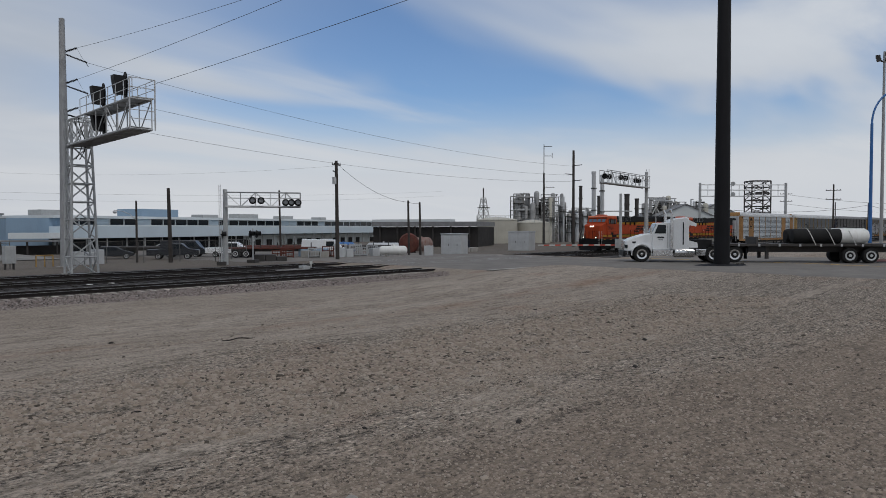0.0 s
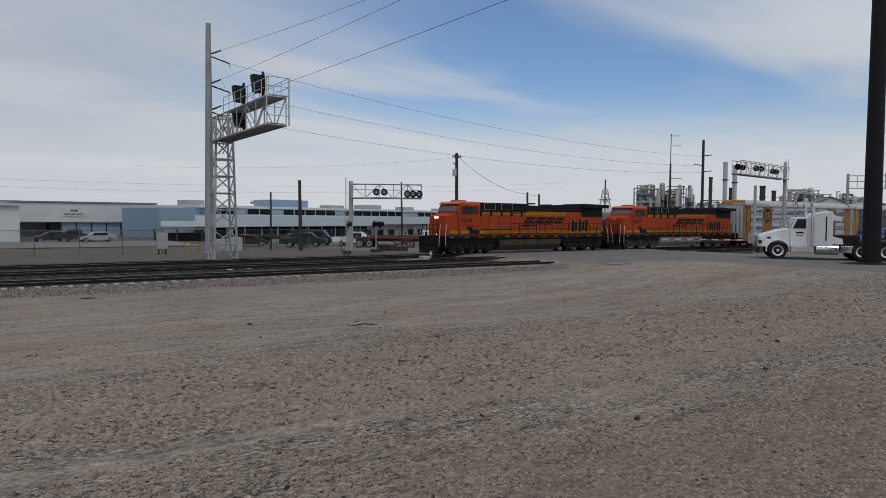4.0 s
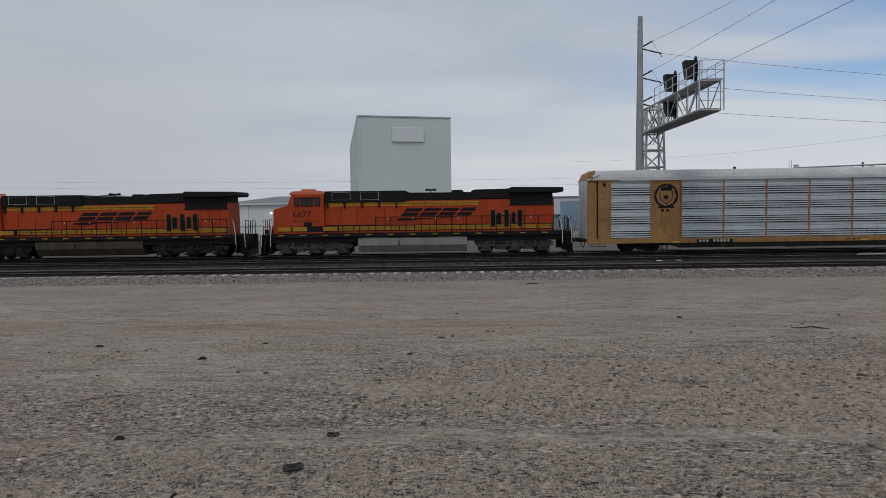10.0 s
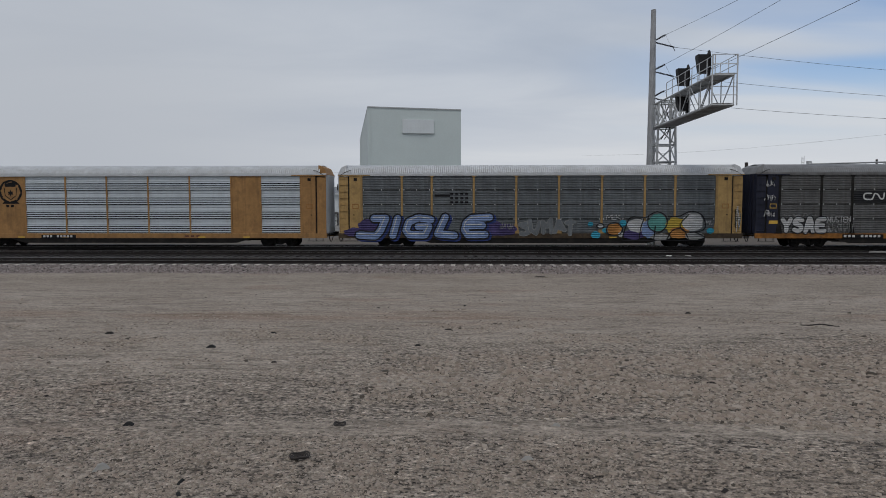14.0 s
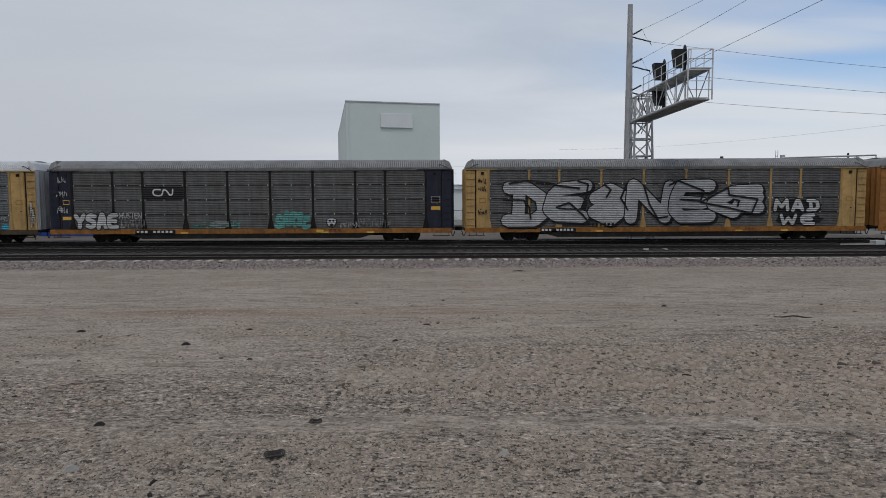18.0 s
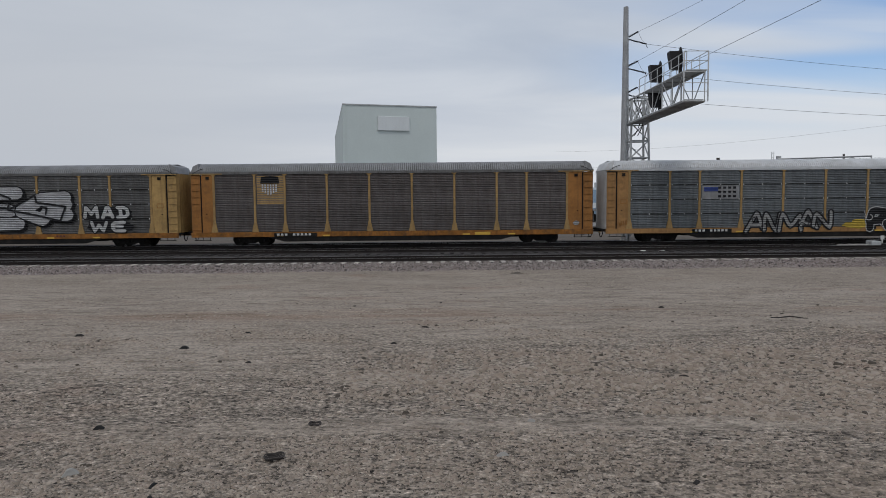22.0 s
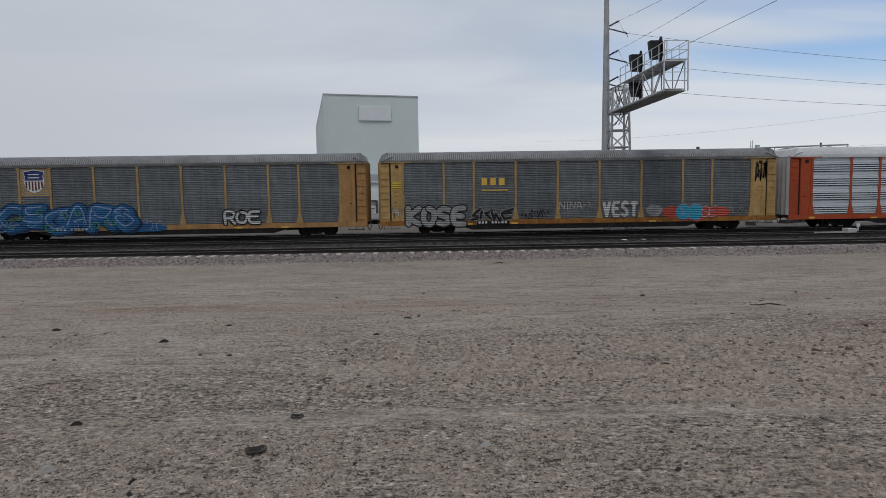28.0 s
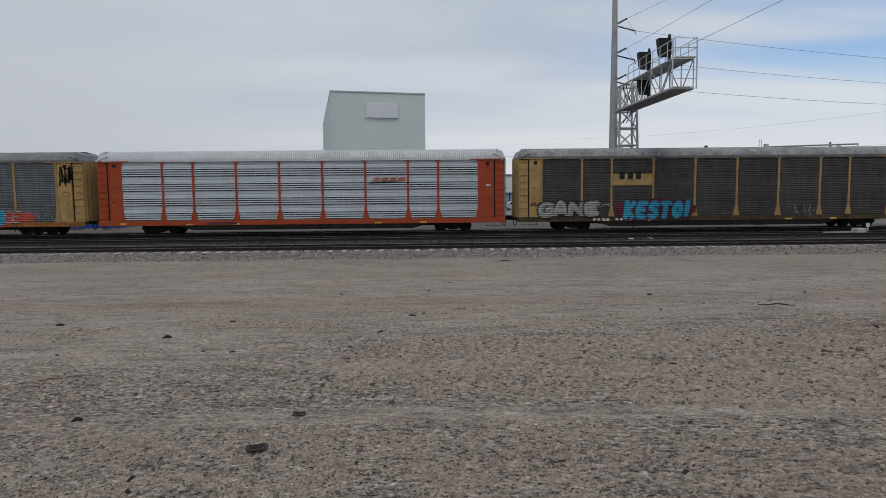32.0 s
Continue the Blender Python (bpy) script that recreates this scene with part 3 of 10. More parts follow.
def finish(bm, name, material, smooth=False, bevel=0.0):
    if bevel:
        bmesh.ops.bevel(bm, geom=bm.edges[:], offset=bevel, segments=1, affect="EDGES", clamp_overlap=True)
    bmesh.ops.recalc_face_normals(bm, faces=bm.faces[:])
    me = bpy.data.meshes.new(name)
    bm.to_mesh(me)
    bm.free()
    me.materials.append(M[material])
    if smooth:
        me.shade_smooth()
        me.set_sharp_from_angle(angle=radians(40))
    return me


def part(name, bm, material, parent, label="", smooth=False, bevel=0.0):
    ob = new(name, finish(bm, name, material, smooth, bevel))
    ob.parent = parent
    if label:
        ob["label"] = label
    return ob


def piece(name, me, parent, m=None, label=""):
    ob = new(name, me)
    ob.parent = parent
    if m is not None:
        ob.matrix_basis = m
    if label:
        ob["label"] = label
    return ob


def thing(name, m, label, category, group="", kind=""):
    ob = new(name)
    ob.matrix_basis = m
    return tagged(ob, label, category, group, kind)


def bm_box(*a):
    bm = bmesh.new()
    box(bm, *a)
    return bm


def step(a, b, v):
    t = min(max((v - a) / (b - a), 0.0), 1.0)
    return t * t * (3 - 2 * t)


# ---- ground ----
def ground_z(x, y):
    z = 0.6 * (1 - step(12, 28, y)) * (1 - step(15, 38, x)) - 0.12 * step(26, 30, y) * (1 - step(33, 36, y))
    z += 1.0 * step(15, 38, x) * (1 - step(25, 36, y))
    z += 0.16 * step(52, 56, y) - 1.15 * step(64, 88, y)
    z += 0.35 * step(56.5, 58, y) * (1 - step(58.5, 61, y)) * step(-16, -8, x) * (1 - step(10, 15, x)) * (0.6 + noise.noise((x * 0.4, y * 0.4, 2)))
    if 5 < y < 29:
        # wheel ruts that run along the track
        z -= 0.025 * math.exp(-((y - 18.6 - 0.02 * x) / 0.5) ** 2) + 0.025 * math.exp(-((y - 20.8 - 0.02 * x) / 0.5) ** 2)
        z -= 0.03 * math.exp(-((y - 9.2 - 0.05 * x) / 0.35) ** 2)
    ramp = 0.335 * step(27, 33, y) * (1 - step(53, 62, y)) * step(33.2, 36.2, x) * (1 - step(60, 65, x))
    z = max(z, ramp)
    if ramp > 0.25:
        return z
    z += 0.03 * noise.noise((x * 0.35, y * 0.35, 0)) + 0.015 * noise.noise((x * 1.3, y * 1.3, 5))
    return z


def spread(a, b, inner, grow, limit):
    out = list(np.arange(a, b + 0.01, inner))
    s, v = inner, b
    while v < limit:
        s *= grow
        v += s
        out.append(v)
    s, v = inner, a
    while v > -limit:
        s *= grow
        v -= s
        out.insert(0, v)
    return out


def build_ground():
    xs, ys = spread(-30, 60, 0.6, 1.3, 3500), spread(-2, 66, 0.5, 1.3, 3500)
    verts = [(x, y, ground_z(x, y)) for y in ys for x in xs]
    w = len(xs)
    faces = [(j * w + i, j * w + i + 1, (j + 1) * w + i + 1, (j + 1) * w + i) for j in range(len(ys) - 1) for i in range(w - 1)]
    me = bpy.data.meshes.new("ground")
    me.from_pydata(verts, [], faces)
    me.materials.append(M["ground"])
    me.shade_smooth()
    tagged(new("ground", me), "packed tan dirt and loose grey gravel yard", "ground", kind="structure")


build_ground()

# road that crosses the tracks
def build_road():
    bm = bmesh.new()
    rows = []
    for y in np.arange(-30, 130, 0.75):
        edge = 0.4 * noise.noise((y * 0.3, 0, 7))
        left, right = 36.0 + edge - 5.0 * step(53, 60, y), 59.5 + edge
        rows.append([bm.verts.new((left + (right - left) * k / 24, y, ground_z(left + (right - left) * k / 24, y) + (0.03 if 0 < k < 24 else -0.03))) for k in range(25)])
    for a, b in zip(rows, rows[1:]):
        for i in range(len(a) - 1):
            bm.faces.new((a[i], a[i + 1], b[i + 1], b[i]))
    ob = new("road", finish(bm, "road", "asphalt", True))
    tagged(ob, "worn grey asphalt road over the level crossing", "road", kind="structure")
    for x in (47.6, 47.9):
        bm = bmesh.new()
        for y in np.arange(2.0, 30.0, 0.75):
            a = [bm.verts.new((xx, yy, ground_z(xx, yy) + 0.045)) for xx, yy in ((x, y), (x + 0.12, y), (x + 0.12, y + 0.75), (x, y + 0.75))]
            bm.faces.new(a)
        tagged(part("road_marking", bm, "mark_yellow", ob), kind="structure")
    bm = bmesh.new()
    slab(bm, [(36.5, 31.6), (46.5, 31.6), (46.5, 32.1), (36.5, 32.1)], 0.34, 0.378)
    tagged(part("stop_line", bm, "worn_white", ob, "worn white painted stop line"), kind="structure")


build_road()

# ---- tracks ----
TRACKS = {"near": 36.8, "middle": 43.0, "main": 48.57}
GAUGE = 0.755
TIE_MESH = {}
for key, mt in (("near", "tie"), ("middle", "dark_tie"), ("main", "dark_tie")):
    tb = bmesh.new()
    box(tb, -0.115, 0.115, -1.62 if key == "near" else -1.3, 1.3, -0.10, 0.165 if key != "near" else 0.185)
    TIE_MESH[key] = finish(tb, "tie", mt, bevel=0.015)


def rail_profile():
    half = [(0.0, 0.0), (0.07, 0.0), (0.07, 0.012), (0.012, 0.03), (0.012, 0.125), (0.036, 0.135), (0.036, 0.165), (0.03, 0.172)]
    return half[1:] + [(-y, z) for y, z in reversed(half[1:])]


def build_track(key, x0, x1, ties_from, ties_to):
    yc = TRACKS[key]
    root = thing("railway_track", Matrix.Translation((0, yc, 0)), {"near": "siding track with weathered ties and rusty rails", "middle": "oily middle track with dark timber ties", "main": "main line track under the moving train"}[key], "railway track", "parallel railway tracks", "structure")
    for s in (-1, 1):
        bm = bmesh.new()
        prof = rail_profile()
        a = [bm.verts.new((x0, s * GAUGE + y, 0.19 + z)) for y, z in prof]
        b = [bm.verts.new((x1, s * GAUGE + y, 0.19 + z)) for y, z in prof]
        for i in range(len(prof)):
            j = (i + 1) % len(prof)
            bm.faces.new((a[i], a[j], b[j], b[i]))
        bm.faces.new(a)
        bm.faces.new(b[::-1])
        rail = part("rail", bm, "rail", root)
        part("rail_head", bm_box(x0, x1, s * GAUGE - 0.029, s * GAUGE + 0.029, 0.362, 0.367), "rail_top", rail, "polished running surface")
    # bed under the ties
    bm = bmesh.new()
    out = -2.1 if key == "near" else -2.7
    prof = [(out - 2.2, -0.12), (out - 0.2, 0.10), (out + 0.5, 0.14), (1.7, 0.14), (3.0, 0.05)]
    if key != "near":
        prof = [(-3.4, 0.0), (-1.55, 0.11), (1.55, 0.11), (2.6, 0.05)] if key == "middle" else [(-2.9, 0.02), (-1.55, 0.11), (1.55, 0.11), (3.4, 0.09), (5.2, 0.15)]
    n = 140
    rows = []
    for i in range(n + 1):
        x = x0 + (x1 - x0) * i / n
        rows.append([bm.verts.new((x, y, z + 0.03 * noise.noise((x * 0.8, y, yc)))) for y, z in prof])
    for a, b in zip(rows, rows[1:]):
        for i in range(len(prof) - 1):
            bm.faces.new((a[i], b[i], b[i + 1], a[i + 1]))
    part("track_bed", bm, "ballast_bed" if key == "near" else "yard_bed", root, "broken stone ballast" if key == "near" else "dark oily ballast", True)
    rng = random.Random(5)
    pitch = 0.66
    count = int((ties_to - ties_from) / pitch)
    for i in range(count):
        piece("tie", TIE_MESH[key], root, pose(ties_from + i * pitch + rng.uniform(-0.03, 0.03), rng.uniform(-0.06, 0.06), rng.uniform(-0.02, 0.012), 0, 0, rng.uniform(-1.5, 1.5)))
    rest = bmesh.new()
    far = [x for x in np.arange(x0, ties_from - 0.3, pitch)] + [x for x in np.arange(ties_to + 0.3, x1, pitch) if not 35.0 < x < 60]
    for x in far:
        box(rest, x - 0.115, x + 0.115, -1.3, 1.3, 0.0, 0.165)
    if far:
        ob = part("far_ties", rest, "tie" if key == "near" else "dark_tie", root)
        ob["kind"] = "stuff"
    return root


build_track("near", -120.0, 35.2, -42.0, 35.0)
build_track("middle", -120.0, 240.0, -42.0, 34.6)
build_track("main", -120.0, 330.0, -42.0, 34.6)

# ---- train ----
RAIL_TOP = 0.365


def lettering(text, size_x, size_z, slant=0.0):
    """Flat letters of the built-in font, fitted to a width and height, standing in x, z and facing -y."""
    cu = bpy.data.curves.new("letters", "FONT")
    cu.body = text
    cu.shear = slant
    cu.resolution_u = 3
    tmp = new("letters_tmp", cu)
    bpy.context.view_layer.update()
    me = bpy.data.meshes.new_from_object(tmp.evaluated_get(bpy.context.evaluated_depsgraph_get()))
    bpy.data.objects.remove(tmp)
    co = np.array([v.co[:] for v in me.vertices])
    lo, hi = co.min(0), co.max(0)
    for v in me.vertices:
        x, y = (v.co.x - lo[0]) / (hi[0] - lo[0]), (v.co.y - lo[1]) / (hi[1] - lo[1])
        v.co = (x * size_x, 0.0, y * size_z)
    return me


def letters(name, text, x, z, sx, sz, material, parent, y=-1.56, label="", slant=0.0):
    me = lettering(text, sx, sz, slant)
    bm = bmesh.new()
    bm.from_mesh(me)
    bmesh.ops.translate(bm, verts=bm.verts[:], vec=(x, y, z))
    bpy.data.meshes.remove(me)
    return part(name, bm, material, parent, label)


def flat_poly(bm, pts, y):
    vs = [bm.verts.new((x, y, z)) for x, z in pts]
    return bm.faces.new(vs)


def wheelset(bm, x, r, y_in=0.72):
    for s in (-1, 1):
        lathe(bm, [(0.12, s * (y_in - 0.10)), (r + 0.03, s * (y_in - 0.02)), (r, s * (y_in + 0.02)), (r - 0.02, s * (y_in + 0.11)), (r - 0.09, s * (y_in + 0.115)), (0.16, s * (y_in + 0.06)), (0.12, s * (y_in + 0.16))] if s > 0 else [(0.12, s * (y_in + 0.16)), (0.16, s * (y_in + 0.06)), (r - 0.09, s * (y_in + 0.115)), (r - 0.02, s * (y_in + 0.11)), (r, s * (y_in + 0.02)), (r + 0.03, s * (y_in - 0.02)), (0.12, s * (y_in - 0.10))], 20, (x, 0, r), "y")
    tube(bm, (x, -y_in, r), (x, y_in, r), 0.085, n=10)


def make_wheelset_mesh(r):
    bm = bmesh.new()
    wheelset(bm, 0, r)
    return finish(bm, "wheelset", "soot_and_shade", True)


LOCO_WHEEL = make_wheelset_mesh(0.53)
CAR_WHEEL = make_wheelset_mesh(0.42)


def coupler(bm, x, d):
    """A knuckle coupler that points along d."""
    box(bm, min(x, x + d * 0.55), max(x, x + d * 0.55), -0.09, 0.09, 0.78, 0.98)
    box(bm, min(x + d * 0.45, x + d * 0.75), max(x + d * 0.45, x + d * 0.75), -0.17, 0.17, 0.74, 1.02)


def loco_truck(root, xs, cast):
    """A three-axle truck: side frames, journals, springs, brake gear and wheelsets."""
    x0, x1 = xs[0] - 0.75, xs[-1] + 0.75
    bm = bmesh.new()
    for s in (-1, 1):
        y0, y1 = sorted((s * 1.06, s * 1.22))
        prism(bm, [(x0, 0.62), (x0 + 0.25, 0.52), (xs[0] + 0.42, 0.50), (xs[0] + 0.65, 0.34), (xs[1] - 0.65, 0.34), (xs[1] - 0.42, 0.50), (xs[1] + 0.42, 0.50), (xs[1] + 0.65, 0.34), (xs[2] - 0.65, 0.34), (xs[2] - 0.42, 0.50), (x1 - 0.25, 0.52), (x1, 0.62), (x1, 0.86), (x1 - 0.3, 0.97), (x0 + 0.3, 0.97), (x0, 0.86)], y0, y1)
    frame_ob = part("truck_frame", bm, cast, root, "sooty cast steel truck frame", bevel=0.015)
    for s in (-1, 1):
        for x in xs:
            bm = bmesh.new()
            prism(bm, [(x - 0.46, 0.24), (x + 0.46, 0.24), (x + 0.40, 0.34), (x + 0.22, 0.50), (x + 0.20, 0.82), (x - 0.20, 0.82), (x - 0.22, 0.50), (x - 0.40, 0.34)], min(s * 1.14, s * 1.36), max(s * 1.14, s * 1.36))
            tube(bm, (x, s * 1.3, 0.53), (x, s * 1.42, 0.53), 0.14, n=12)
            part("journal_box", bm, cast, frame_ob, bevel=0.02)
        bm = bmesh.new()
        for x in (xs[0] + 0.55, xs[0] + 1.45, xs[1] + 0.55, xs[1] + 1.45):
            tube(bm, (x, s * 1.30, 0.52), (x, s * 1.30, 0.98), 0.09, n=8)
            tube(bm, (x - 0.22, s * 1.34, 0.64), (x + 0.2, s * 1.34, 0.56), 0.06, n=8)
        bar(bm, (xs[0] - 0.3, s * 1.33, 0.93), (xs[2] + 0.4, s * 1.33, 0.80), 0.035)
        bar(bm, (xs[0] + 0.2, s * 1.36, 0.28), (xs[2] - 0.1, s * 1.36, 0.40), 0.03)
        for x in (xs[0] - 0.45, xs[2] + 0.45):
            tube(bm, (x, s * 1.2, 0.55), (x, s * 1.2, 0.12), 0.035, n=6)
        part("brake_gear", bm, cast, frame_ob, "brake cylinders, springs and sand pipes")
    for x in xs:
        piece("wheelset", LOCO_WHEEL, root, Matrix.Translation((x, 0, 0)))


def railing(bm, x0, x1, y, z0, z1, posts, r=0.026):
    tube(bm, (x0, y, z1), (x1, y, z1), r, n=6)
    for i in range(posts):
        x = x0 + (x1 - x0) * i / (posts - 1)
        tube(bm, (x, y, z0), (x, y, z1), r * 1.15, n=6)


def locomotive(number, tank_material, cast, lamp, length=22.5):
    root = thing("locomotive", Matrix.Identity(4), "orange and black road locomotive with yellow stripes, number " + number, "locomotive", "locomotives of the train")
    # frame and walkways
    bm = bmesh.new()
    box(bm, 1.0, length - 0.9, -1.52, 1.52, 1.36, 1.62)
    box(bm, 0.55, length - 0.55, -1.35, 1.35, 0.98, 1.40)
    frame_ob = part("frame", bm, "black", root, "black underframe and walkway")
    for i in range(13):
        x = 1.5 + i * 1.55
        part("sill_mark", bm_box(x, x + 0.42, -1.535, -1.515, 1.47, 1.54), "stripe", frame_ob, "yellow reflective sill mark")
    # pilot, steps and plow
    for end in (0, 1):
        d = 1 if end == 0 else -1
        e = 0.0 if end == 0 else length

        def ex(v, e=e, d=d):
            return e + d * v

        bm = bmesh.new()
        x0, x1 = sorted((ex(0.42), ex(0.60)))
        box(bm, x0, x1, -1.45, 1.45, 0.22, 1.60)
        prism(bm, [(ex(0.12), 0.10), (ex(0.45), 0.10), (ex(0.45), 0.62), (ex(0.32), 0.62)] if d > 0 else [(ex(0.45), 0.10), (ex(0.12), 0.10), (ex(0.32), 0.62), (ex(0.45), 0.62)], -1.35, 1.35)
        part("pilot", bm, "black", root, "black pilot plate with plow")
        bm = bmesh.new()
        coupler(bm, ex(0.6), -d)
        part("coupler", bm, "soot_and_shade", root)
        for y in (-0.55, -0.75, 0.55, 0.75):
            bm = bmesh.new()
            tube(bm, (ex(0.42), y, 1.0), (ex(0.22), y, 0.55), 0.03, n=6)
            tube(bm, (ex(0.22), y, 0.55), (ex(0.05), y * 0.9, 0.62), 0.03, n=6)
            part("air_hose", bm, "rubber", root)
        for s in (-1, 1):
            x0, x1 = sorted((ex(0.30), ex(0.92)))
            stair = part("step_riser", bm_box(x0, x1, min(s * 1.12, s * 1.15), max(s * 1.12, s * 1.15), 0.28, 1.6), "black", root, "black corner step ladder")
            for k in range(5):
                part("tread", bm_box(x0, x1, min(s * 1.15, s * 1.52), max(s * 1.15, s * 1.52), 0.30 + k * 0.29, 0.33 + k * 0.29), "black", stair)
            for v in (0.25, 0.92):
                q0, q1 = sorted((ex(v), ex(v + 0.05)))
                part("stringer", bm_box(q0, q1, min(s * 1.15, s * 1.53), max(s * 1.15, s * 1.53), 0.28, 1.6), "black", stair)
            for v in (0.30, 0.95):
                bm = bmesh.new()
                pts = [(ex(v), s * 1.54, 0.75), (ex(v + 0.02), s * 1.55, 1.55), (ex(v + 0.12), s * 1.5, 2.25), (ex(v + 0.22), s * 1.42, 2.62)]
                for a, b in zip(pts, pts[1:]):
                    tube(bm, a, b, 0.024, n=6)
                part("handrail", bm, "white_rail", stair, "pale grab rail")
        bm = bmesh.new()
        railing(bm, ex(0.35), ex(0.36), 0, 1.6, 2.6, 2)
        for y in (-1.2, -0.5, 0.5, 1.2):
            tube(bm, (ex(0.36), y, 1.6), (ex(0.36), y, 2.65), 0.03, n=6)
        for z in (2.1, 2.62):
            tube(bm, (ex(0.36), -1.2, z), (ex(0.36), -0.5, z), 0.02, n=6)
            tube(bm, (ex(0.36), 0.5, z), (ex(0.36), 1.2, z), 0.02, n=6)
        part("end_railing", bm, "black", root)
    # nose
    bm = bmesh.new()
    w = 1.42
    lowv = [(1.05, -w + 0.25), (1.45, -w), (2.45, -w), (2.45, w), (1.45, w), (1.05, w - 0.25)]
    tops = (3.36, 3.42, 3.72, 3.72, 3.42, 3.36)
    a = [bm.verts.new((x, y, 1.62)) for x, y in lowv]
    b = [bm.verts.new((x + (0.06 if i in (0, 5) else 0), y * 0.985, z)) for i, ((x, y), z) in enumerate(zip(lowv, tops))]
    bm.faces.new(a[::-1])
    bm.faces.new(b)
    for i in range(6):
        bm.faces.new((a[i], a[(i + 1) % 6], b[(i + 1) % 6], b[i]))
    nose = part("nose", bm, "orange", root, "orange short nose", bevel=0.035)
    bm = bmesh.new()
    box(bm, 1.0, 1.06, -0.38, 0.38, 1.62, 3.1)
    part("nose_door", bm, "orange", nose)
    for y in (-0.17, 0.17):
        bm = bmesh.new()
        tube(bm, (1.02, y, 3.22), (1.10, y, 3.22), 0.10, n=12)
        part("headlight", bm, lamp, nose)
    for s in (-1, 1):
        bm = bmesh.new()
        tube(bm, (0.50, s * 0.95, 1.78), (0.60, s * 0.95, 1.78), 0.09, n=12)
        part("ditch_light", bm, lamp, root)
        bm = bmesh.new()
        box(bm, 0.42, 0.66, s * 0.95 - 0.13, s * 0.95 - 0.10, 1.62, 1.90)
        box(bm, 0.42, 0.66, s * 0.95 + 0.10, s * 0.95 + 0.13, 1.62, 1.90)
        box(bm, 0.42, 0.66, s * 0.95 - 0.13, s * 0.95 + 0.13, 1.90, 1.93)
        part("ditch_light_hood", bm, "black", root)
    # cab
    bm = bmesh.new()
    prism(bm, [(2.40, 1.62), (4.78, 1.62), (4.78, 4.42), (2.52, 4.42), (2.42, 4.2), (2.20, 3.68), (2.40, 3.6)], -1.50, 1.50)
    cab = part("cab", bm, "orange", root, "orange driver's cab", bevel=0.03)
    bm = bmesh.new()
    prism(bm, [(2.30, 4.40), (4.82, 4.40), (4.80, 4.52), (4.60, 4.64), (2.62, 4.64), (2.38, 4.54)], -1.46, 1.46)
    part("cab_roof", bm, "cab_orange", cab, "sun-faded orange cab roof", bevel=0.03)
    bm = bmesh.new()
    box(bm, 3.0, 3.9, -0.6, 0.6, 4.64, 4.80)
    part("roof_unit", bm, "cab_orange", cab, "roof air conditioner", bevel=0.03)
    for s in (-1, 1):
        y = s * 1.505
        for x0, x1 in ((2.74, 2.98), (3.20, 3.54), (3.58, 3.92), (4.18, 4.48)):
            pane = part("window_pane", bm_box(x0, x1, min(y, y + s * 0.02), max(y, y + s * 0.02), 3.62, 4.12), "glass", cab, bevel=0.0)
        bm = bmesh.new()
        for x0, x1 in ((2.70, 3.02), (3.14, 3.98), (4.14, 4.52)):
            for zz in (3.56, 4.14):
                box(bm, x0, x1, min(y, y + s * 0.03), max(y, y + s * 0.03), zz, zz + 0.05)
            for xx in (x0, x1 - 0.04):
                box(bm, xx, xx + 0.04, min(y, y + s * 0.03), max(y, y + s * 0.03), 3.56, 4.19)
        box(bm, 3.54, 3.58, min(y, y + s * 0.03), max(y, y + s * 0.03), 3.58, 4.15)
        part("window_frame", bm, "soot_and_shade", cab, "dark window frames")
        bm = bmesh.new()
        prism(bm, [(3.06, 4.24), (4.10, 4.24), (4.02, 4.18), (3.14, 4.18)], min(y, y + s * 0.22), max(y, y + s * 0.22))
        part("sunshade", bm, "orange", cab)
        bm = bmesh.new()
        box(bm, 3.34, 3.90, min(y, y + s * 0.012), max(y, y + s * 0.012), 1.74, 2.42)
        part("cab_side_door", bm, "black", cab, "dark step recess")
    bm = bmesh.new()
    for y0, y1 in ((-1.25, -0.72), (-0.62, -0.06), (0.06, 0.62), (0.72, 1.25)):
        v = [bm.verts.new(p) for p in ((2.215, y0, 3.80), (2.215, y1, 3.80), (2.375, y1, 4.20), (2.375, y0, 4.20))]
        bm.faces.new(v)
    part("windscreen", bm, "window", cab, "windscreen panes")
    # long hood: body, dark upper works, radiator
    bm = bmesh.new()
    prism(bm, [(4.78, 1.62), (21.0, 1.62), (21.0, 3.90), (4.78, 3.90)], -1.22, 1.22)
    hood = part("hood", bm, "orange", root, "orange engine hood with access doors", bevel=0.02)
    bm = bmesh.new()
    prism(bm, [(4.80, 3.80), (10.55, 3.80), (10.55, 4.58), (4.80, 4.60)], -1.34, 1.34)
    prism(bm, [(10.55, 3.86), (15.2, 3.86), (15.2, 4.42), (10.9, 4.40), (10.55, 4.52)], -1.24, 1.24)
    prism(bm, [(15.2, 3.90), (17.9, 3.95), (17.9, 4.62), (15.4, 4.58), (15.2, 4.50)], -1.28, 1.28)
    upper = part("upper_hood", bm, "black", root, "black upper hood and roof", bevel=0.03)
    bm = bmesh.new()
    for s in (-1, 1):
        prism(bm, [(17.85, 4.30), (21.55, 4.32), (21.65, 4.45), (21.6, 4.66), (18.0, 4.72), (17.85, 4.62)], min(0, s * 1.56), max(0, s * 1.56))
    part("radiator", bm, "black", root, "black overhanging radiator wing", bevel=0.03)
    bm = bmesh.new()
    prism(bm, [(17.9, 3.5), (20.9, 3.5), (20.9, 4.32), (17.9, 4.32)], -1.26, 1.26)
    part("radiator_intake", bm, "black", root, "dark radiator intake screens")
    bm = bmesh.new()
    box(bm, 19.3, 19.38, -1.28, 1.28, 3.5, 4.3)
